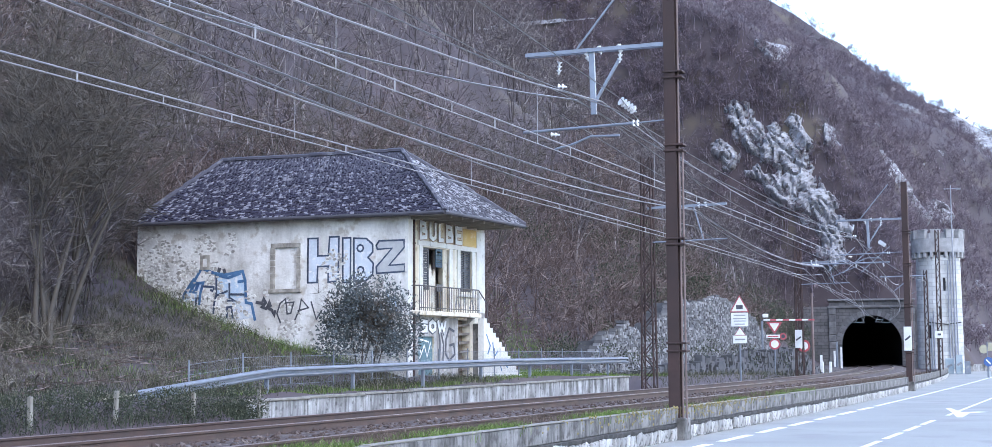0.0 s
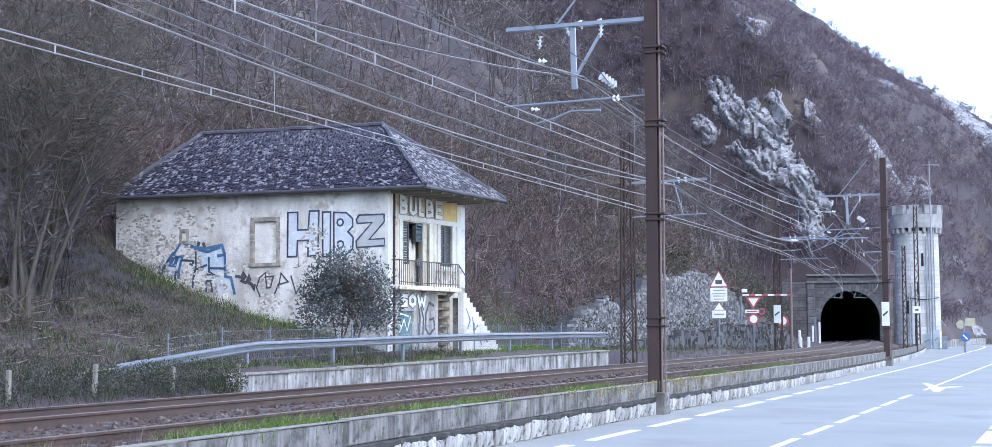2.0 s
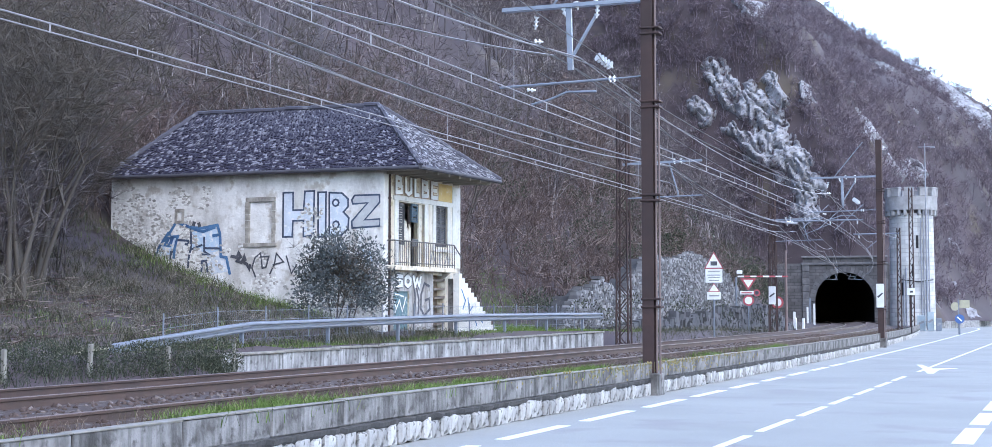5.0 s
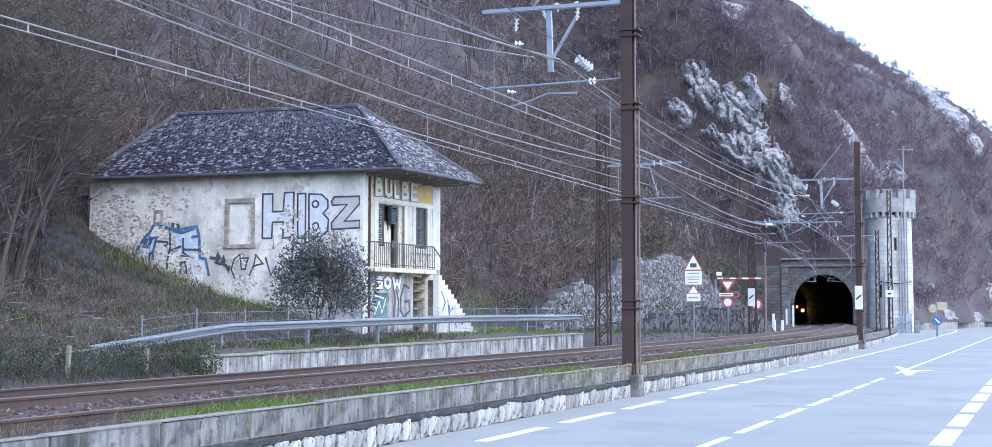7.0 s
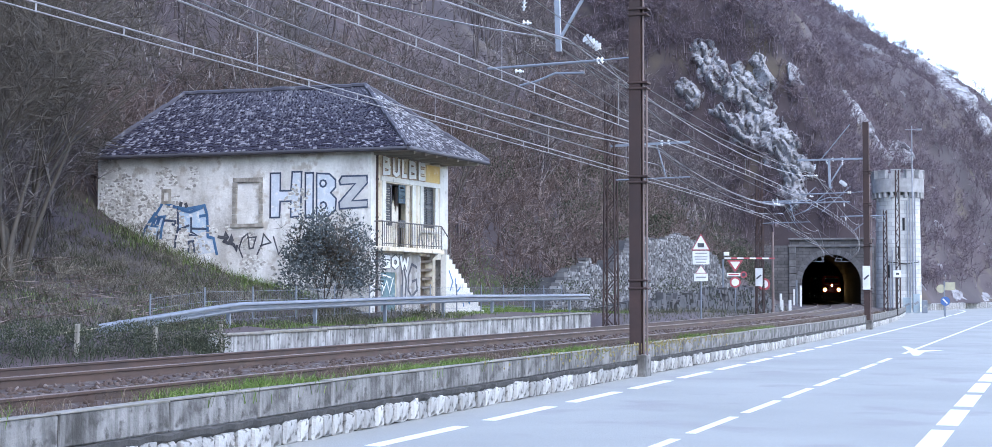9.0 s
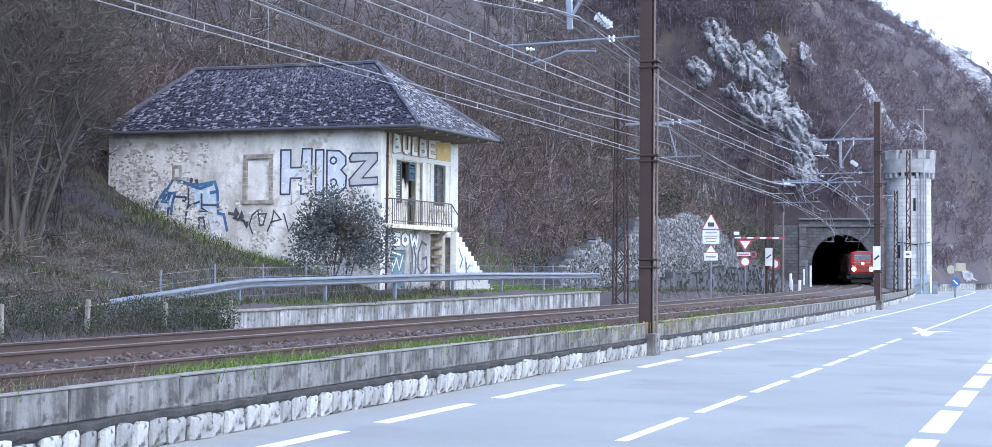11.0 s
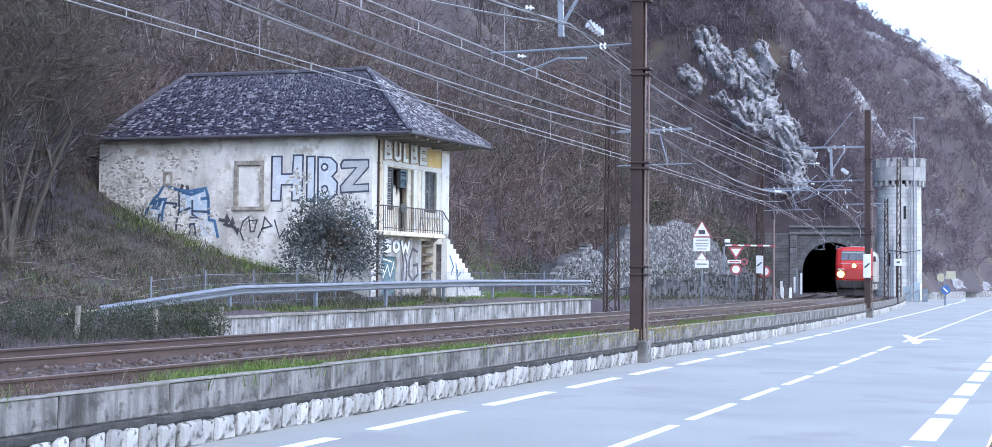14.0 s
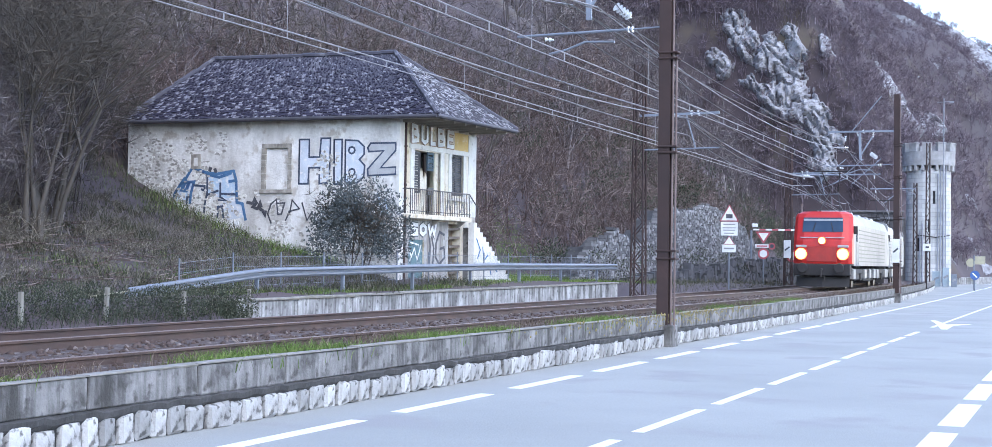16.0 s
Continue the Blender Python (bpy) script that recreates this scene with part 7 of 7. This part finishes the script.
for x, y, h, seed in ((-31.5, 52, 9, 11), (-32, 58, 9.5, 12), (-30.5, 64, 9, 13), (-31, 70, 10, 14), (-36, 47, 10, 15)):
    build_tree(x, y, h, 0.0, seed, 2, "slender pale-stemmed bare tree behind the house", 0.55, 0.1)

def leaf_cloud(rnd, centre, radii, count, size):
    V, T = [], []
    for i in range(count):
        while True:
            p = Vector((rnd.uniform(-1, 1), rnd.uniform(-1, 1), rnd.uniform(-1, 1)))
            r = p.length
            if r < 1 and rnd.random() < 0.25 + r and noise.noise(p * 2.6 + Vector(centre)) > -0.22:
                break
        q = Vector((p.x * radii[0], p.y * radii[1], p.z * radii[2])) + Vector(centre)
        d = (p + Vector((rnd.uniform(-1, 1), rnd.uniform(-1, 1), rnd.uniform(-0.3, 1.2)))).normalized() * size * rnd.uniform(0.6, 1.4)
        s = d.cross(Vector((rnd.uniform(-1, 1), rnd.uniform(-1, 1), rnd.uniform(-1, 1)))).normalized() * size * 0.28
        k = len(V)
        V += [q, q + d * 0.5 + s, q + d, q + d * 0.5 - s]
        T += [(k, k + 1, k + 2), (k, k + 2, k + 3)]
    return V, T

def build_bush():
    rnd = random.Random(8)
    b = empty("bush", pose(-21.6, 40.2, land(-21.6, 40.2)))
    V, T = tree_mesh(rnd, 2.6, 0.9, 2, twigs=6, twig_len=0.6, twig_w=0.008, multi=6, trunk=0.04)
    st = raw_object("stems", V, T, M_TRUNK, "", "", "")
    st.parent = b
    st.name = "stem"
    V, T = [], []
    for i in range(78):
        a, e = rnd.uniform(0, 6.283), rnd.uniform(-0.35, 1.35)
        q = rnd.uniform(0.45, 1.0)
        c = (1.6 * q * math.cos(a) * math.cos(e), 1.6 * q * math.sin(a) * math.cos(e), 1.3 + 1.65 * q * math.sin(e))
        g = rnd.uniform(0.26, 0.5)
        v, t = leaf_cloud(rnd, c, (g, g, g * 1.15), 105, 0.1)
        T += [tuple(i + len(V) for i in q) for q in t]
        V += [tuple(p) for p in v]
    cr = raw_object("crown", V, T, M_BUSHLEAF, "", "")
    cr.parent = b
    tagged(b, "grey-green evergreen bush in front of the house wall", "bush")

build_bush()

def blades(spots, h, w, rnd, lean=0.5, per=7, wide=0.09):
    V, T = [], []
    for x, y, z, s in spots:
        for i in range(per):
            px, py = x + rnd.gauss(0, wide) * s, y + rnd.gauss(0, wide) * s
            a = rnd.uniform(0, 6.28)
            hh = h * s * rnd.uniform(0.5, 1.2)
            dx, dy = math.cos(a) * lean * hh * rnd.random(), math.sin(a) * lean * hh * rnd.random()
            ox, oy = -math.sin(a + 0.8) * w, math.cos(a + 0.8) * w
            k = len(V)
            mx, my, mz = px + dx * 0.35, py + dy * 0.35, z + hh * 0.6
            V += [(px - ox, py - oy, z - 0.03), (px + ox, py + oy, z - 0.03), (mx - ox * 0.8, my - oy * 0.8, mz), (mx + ox * 0.8, my + oy * 0.8, mz), (px + dx, py + dy, z + hh * 0.9)]
            T += [(k, k + 1, k + 3), (k, k + 3, k + 2), (k + 2, k + 3, k + 4)]
    return V, T

def build_grass():
    rnd = random.Random(31)
    sp = []
    for i in range(2100):
        y = 8 + 50 * rnd.random() ** 1.5
        x = wall_x(y) - 0.26 - abs(rnd.gauss(0, 0.3))
        if noise.noise(Vector((x * 0.6, y * 0.28, 9))) < (0.02 if y < 34 else 0.2):
            continue
        sp.append((x, y, 0.68, rnd.uniform(0.4, 1.0)))
    V, T = blades(sp, 0.25, 0.0055, rnd, 0.9, 18, 0.18)
    raw_object("grass", V, T, M_GRASS, "fresh green grass tufts behind the roadside wall", "grass")
    sp = []
    for i in range(1500):
        y = 8 + 100 * rnd.random() ** 1.3
        x = wall_x(y) - 0.26 - rnd.random() * 1.0
        sp.append((x, y, 0.66, rnd.uniform(0.4, 1.2)))
    for y0 in (47, 48, 49, 50, 52, 21, 27):
        for i in range(14):
            y = y0 + rnd.gauss(0, 0.8)
            sp.append((wall_x(y) - 0.7 + rnd.gauss(0, 0.2), y, 0.66, rnd.uniform(0.7, 1.4)))
    V, T = blades(sp, 0.3, 0.0035, rnd, 0.9, 9, 0.12)
    raw_object("weeds", V, T, M_DRYGRASS, "dry brown weeds along the ballast edge", "weeds")
    sp = []
    for i in range(11500):
        y = rnd.uniform(12, 46)
        x = rnd.uniform(-33, -18.9)
        if y > 42 and x < -21:
            continue
        tall = 0.75 + 0.9 * noise.noise(Vector((x * 0.45, y * 0.45, 5)))
        if rnd.random() > 0.35 + tall * 0.6:
            continue
        sp.append((x, y, land(x, y), max(0.3, tall) * rnd.uniform(0.6, 1.25)))
    for i in range(500):
        y = rnd.uniform(11, 28.6)
        x = rnd.uniform(-17.4, -16.5)
        sp.append((x, y, land(x, y), rnd.uniform(0.2, 0.5)))
    for i in range(1500):
        y = rnd.uniform(58, 126)
        x = track_x(y) - 5.6 - rnd.random() * 4.2
        sp.append((x, y, max(0.46, land(x, y)), rnd.uniform(0.4, 1.3)))
    V, T = blades(sp, 0.32, 0.0062, rnd, 1.7, 8, 0.34)
    raw_object("dry_grass", V, T, M_BANKGRASS, "matted dull green and straw grass on the bank", "grass")
    sp = []
    for i in range(900):
        y = rnd.uniform(29, 66)
        x = -18.9 - rnd.random() * 1.6
        sp.append((x, y, land(x, y), rnd.uniform(0.3, 0.6)))
    for i in range(1300):
        y = rnd.uniform(50, 68)
        x = -23 - rnd.random() * 5.5
        sp.append((x, y, land(x, y), rnd.uniform(0.9, 1.7)))
    for cx, cy, n in ((-30.2, 41.2, 70), (-28.8, 41.4, 70), (-27.2, 41.5, 60), (-25.4, 41.8, 50), (-23.6, 41.6, 40), (-28.2, 69, 220), (-28.9, 71, 260), (-29.6, 73, 220), (-21.5, 31.5, 60), (-22.5, 36.5, 40), (-24.0, 40.0, 70), (-23, 28, 30)):
        for i in range(n):
            x, y = cx + rnd.gauss(0, 1.1), cy + rnd.gauss(0, 1.4)
            sp.append((x, y, land(x, y), rnd.uniform(0.5, 1.3)))
    V, T = blades(sp, 0.24, 0.005, rnd, 0.9, 12, 0.28)
    raw_object("grass", V, T, M_GRASS, "green grass strip on the terrace", "grass")
    # bramble hedge on the low bank beside the concrete posts
    V, T = [], []
    for i in range(17):
        y = 12.5 + i * 0.95
        v, t = leaf_cloud(rnd, (-18.15 + rnd.uniform(-0.15, 0.15), y, 0.84 + rnd.uniform(-0.08, 0.12)), (0.52, 0.8, rnd.uniform(0.56, 0.7)), 3600, 0.042)
        T += [tuple(q + len(V) for q in tri) for tri in t]
        V += [tuple(p) for p in v]
    sp = []
    for i in range(1100):
        y = rnd.uniform(12, 28.4)
        sp.append((-17.75 - rnd.random() * 0.9, y, 0.5 + rnd.random() * 0.35, rnd.uniform(0.5, 1.1) * (0.8 + 0.5 * noise.noise(Vector((0, y * 0.9, 2))))))
    v, t = blades(sp, 0.62, 0.006, rnd, 1.1, 7, 0.2)
    T += [tuple(q + len(V) for q in tri) for tri in t]
    V += v
    raw_object("bramble_hedge", V, T, M_HEDGE, "dark green bramble hedge below the terrace", "hedge")
    # bushes along the wall tops near the crossing
    V, T = [], []
    for i in range(34):
        y = rnd.uniform(60, 112)
        x = -21.3 + rnd.uniform(-1.2, 1.0) if rnd.random() < 0.5 else -24.3 + rnd.uniform(-1, 1)
        v, t = leaf_cloud(rnd, (x, y, land(x, y) + rnd.uniform(0.5, 1.6)), (0.8, 0.9, 0.5), 220, 0.1)
        T += [tuple(q + len(V) for q in tri) for tri in t]
        V += [tuple(p) for p in v]
    for i in range(70):
        y = rnd.uniform(78, 125)
        x = min(-26.5, track_x(y) - 10) - rnd.uniform(0, 9)
        v, t = leaf_cloud(rnd, (x, y, land(x, y) + rnd.uniform(1.2, 3.8)), (1.1, 1.1, 0.9), 300, 0.13)
        T += [tuple(q + len(V) for q in tri) for tri in t]
        V += [tuple(p) for p in v]
    for i in range(95):
        y = rnd.uniform(104, 182)
        x = line([(70, -28), (110, -27), (150, -30), (186, -35.5)], y) - abs(rnd.gauss(0, 5))
        g = rnd.uniform(0.9, 1.9)
        v, t = leaf_cloud(rnd, (x, y, land(x, y) + rnd.uniform(0.6, 2.8)), (g, g, g * 0.8), 240, 0.2)
        T += [tuple(q + len(V) for q in tri) for tri in t]
        V += [tuple(p) for p in v]
    raw_object("scrub", V, T, M_HEDGE, "dull green scrub on the rubble walls", "scrub")

build_grass()

def build_ballast():
    rnd = random.Random(77)
    V, T = [], []
    def stone(x, y, z, s):
        k = len(V)
        for p in ((1, 0, 0), (-1, 0, 0), (0, 1, 0), (0, -1, 0), (0, 0, 0.8), (0, 0, -0.6)):
            V.append((x + (p[0] + rnd.uniform(-.35, .35)) * s, y + (p[1] + rnd.uniform(-.35, .35)) * s, z + (p[2] + rnd.uniform(-.35, .35)) * s))
        for a, b, c in ((0, 2, 4), (2, 1, 4), (1, 3, 4), (3, 0, 4), (2, 0, 5), (1, 2, 5), (3, 1, 5), (0, 3, 5)):
            T.append((k + a, k + b, k + c))
    for i in range(17000):
        y = 7 + 75 * rnd.random() ** 1.6
        dx = rnd.uniform(-5.6, 1.5)
        z = line([(-6, 0.55), (-4.9, 0.62), (-2.7, 0.66), (-1.5, 0.74), (-0.9, 0.86), (0, 0.83), (1.0, 0.74), (1.7, 0.6)], dx)
        if abs(abs(dx) - 0.75) < 0.1:
            continue
        stone(track_x(y) + dx, y, z, rnd.uniform(0.025, 0.06))
    raw_object("ballast", V, T, M_BALLASTSTONE, "loose grey-brown ballast stones between the rails", "ballast")

build_ballast()

motions()
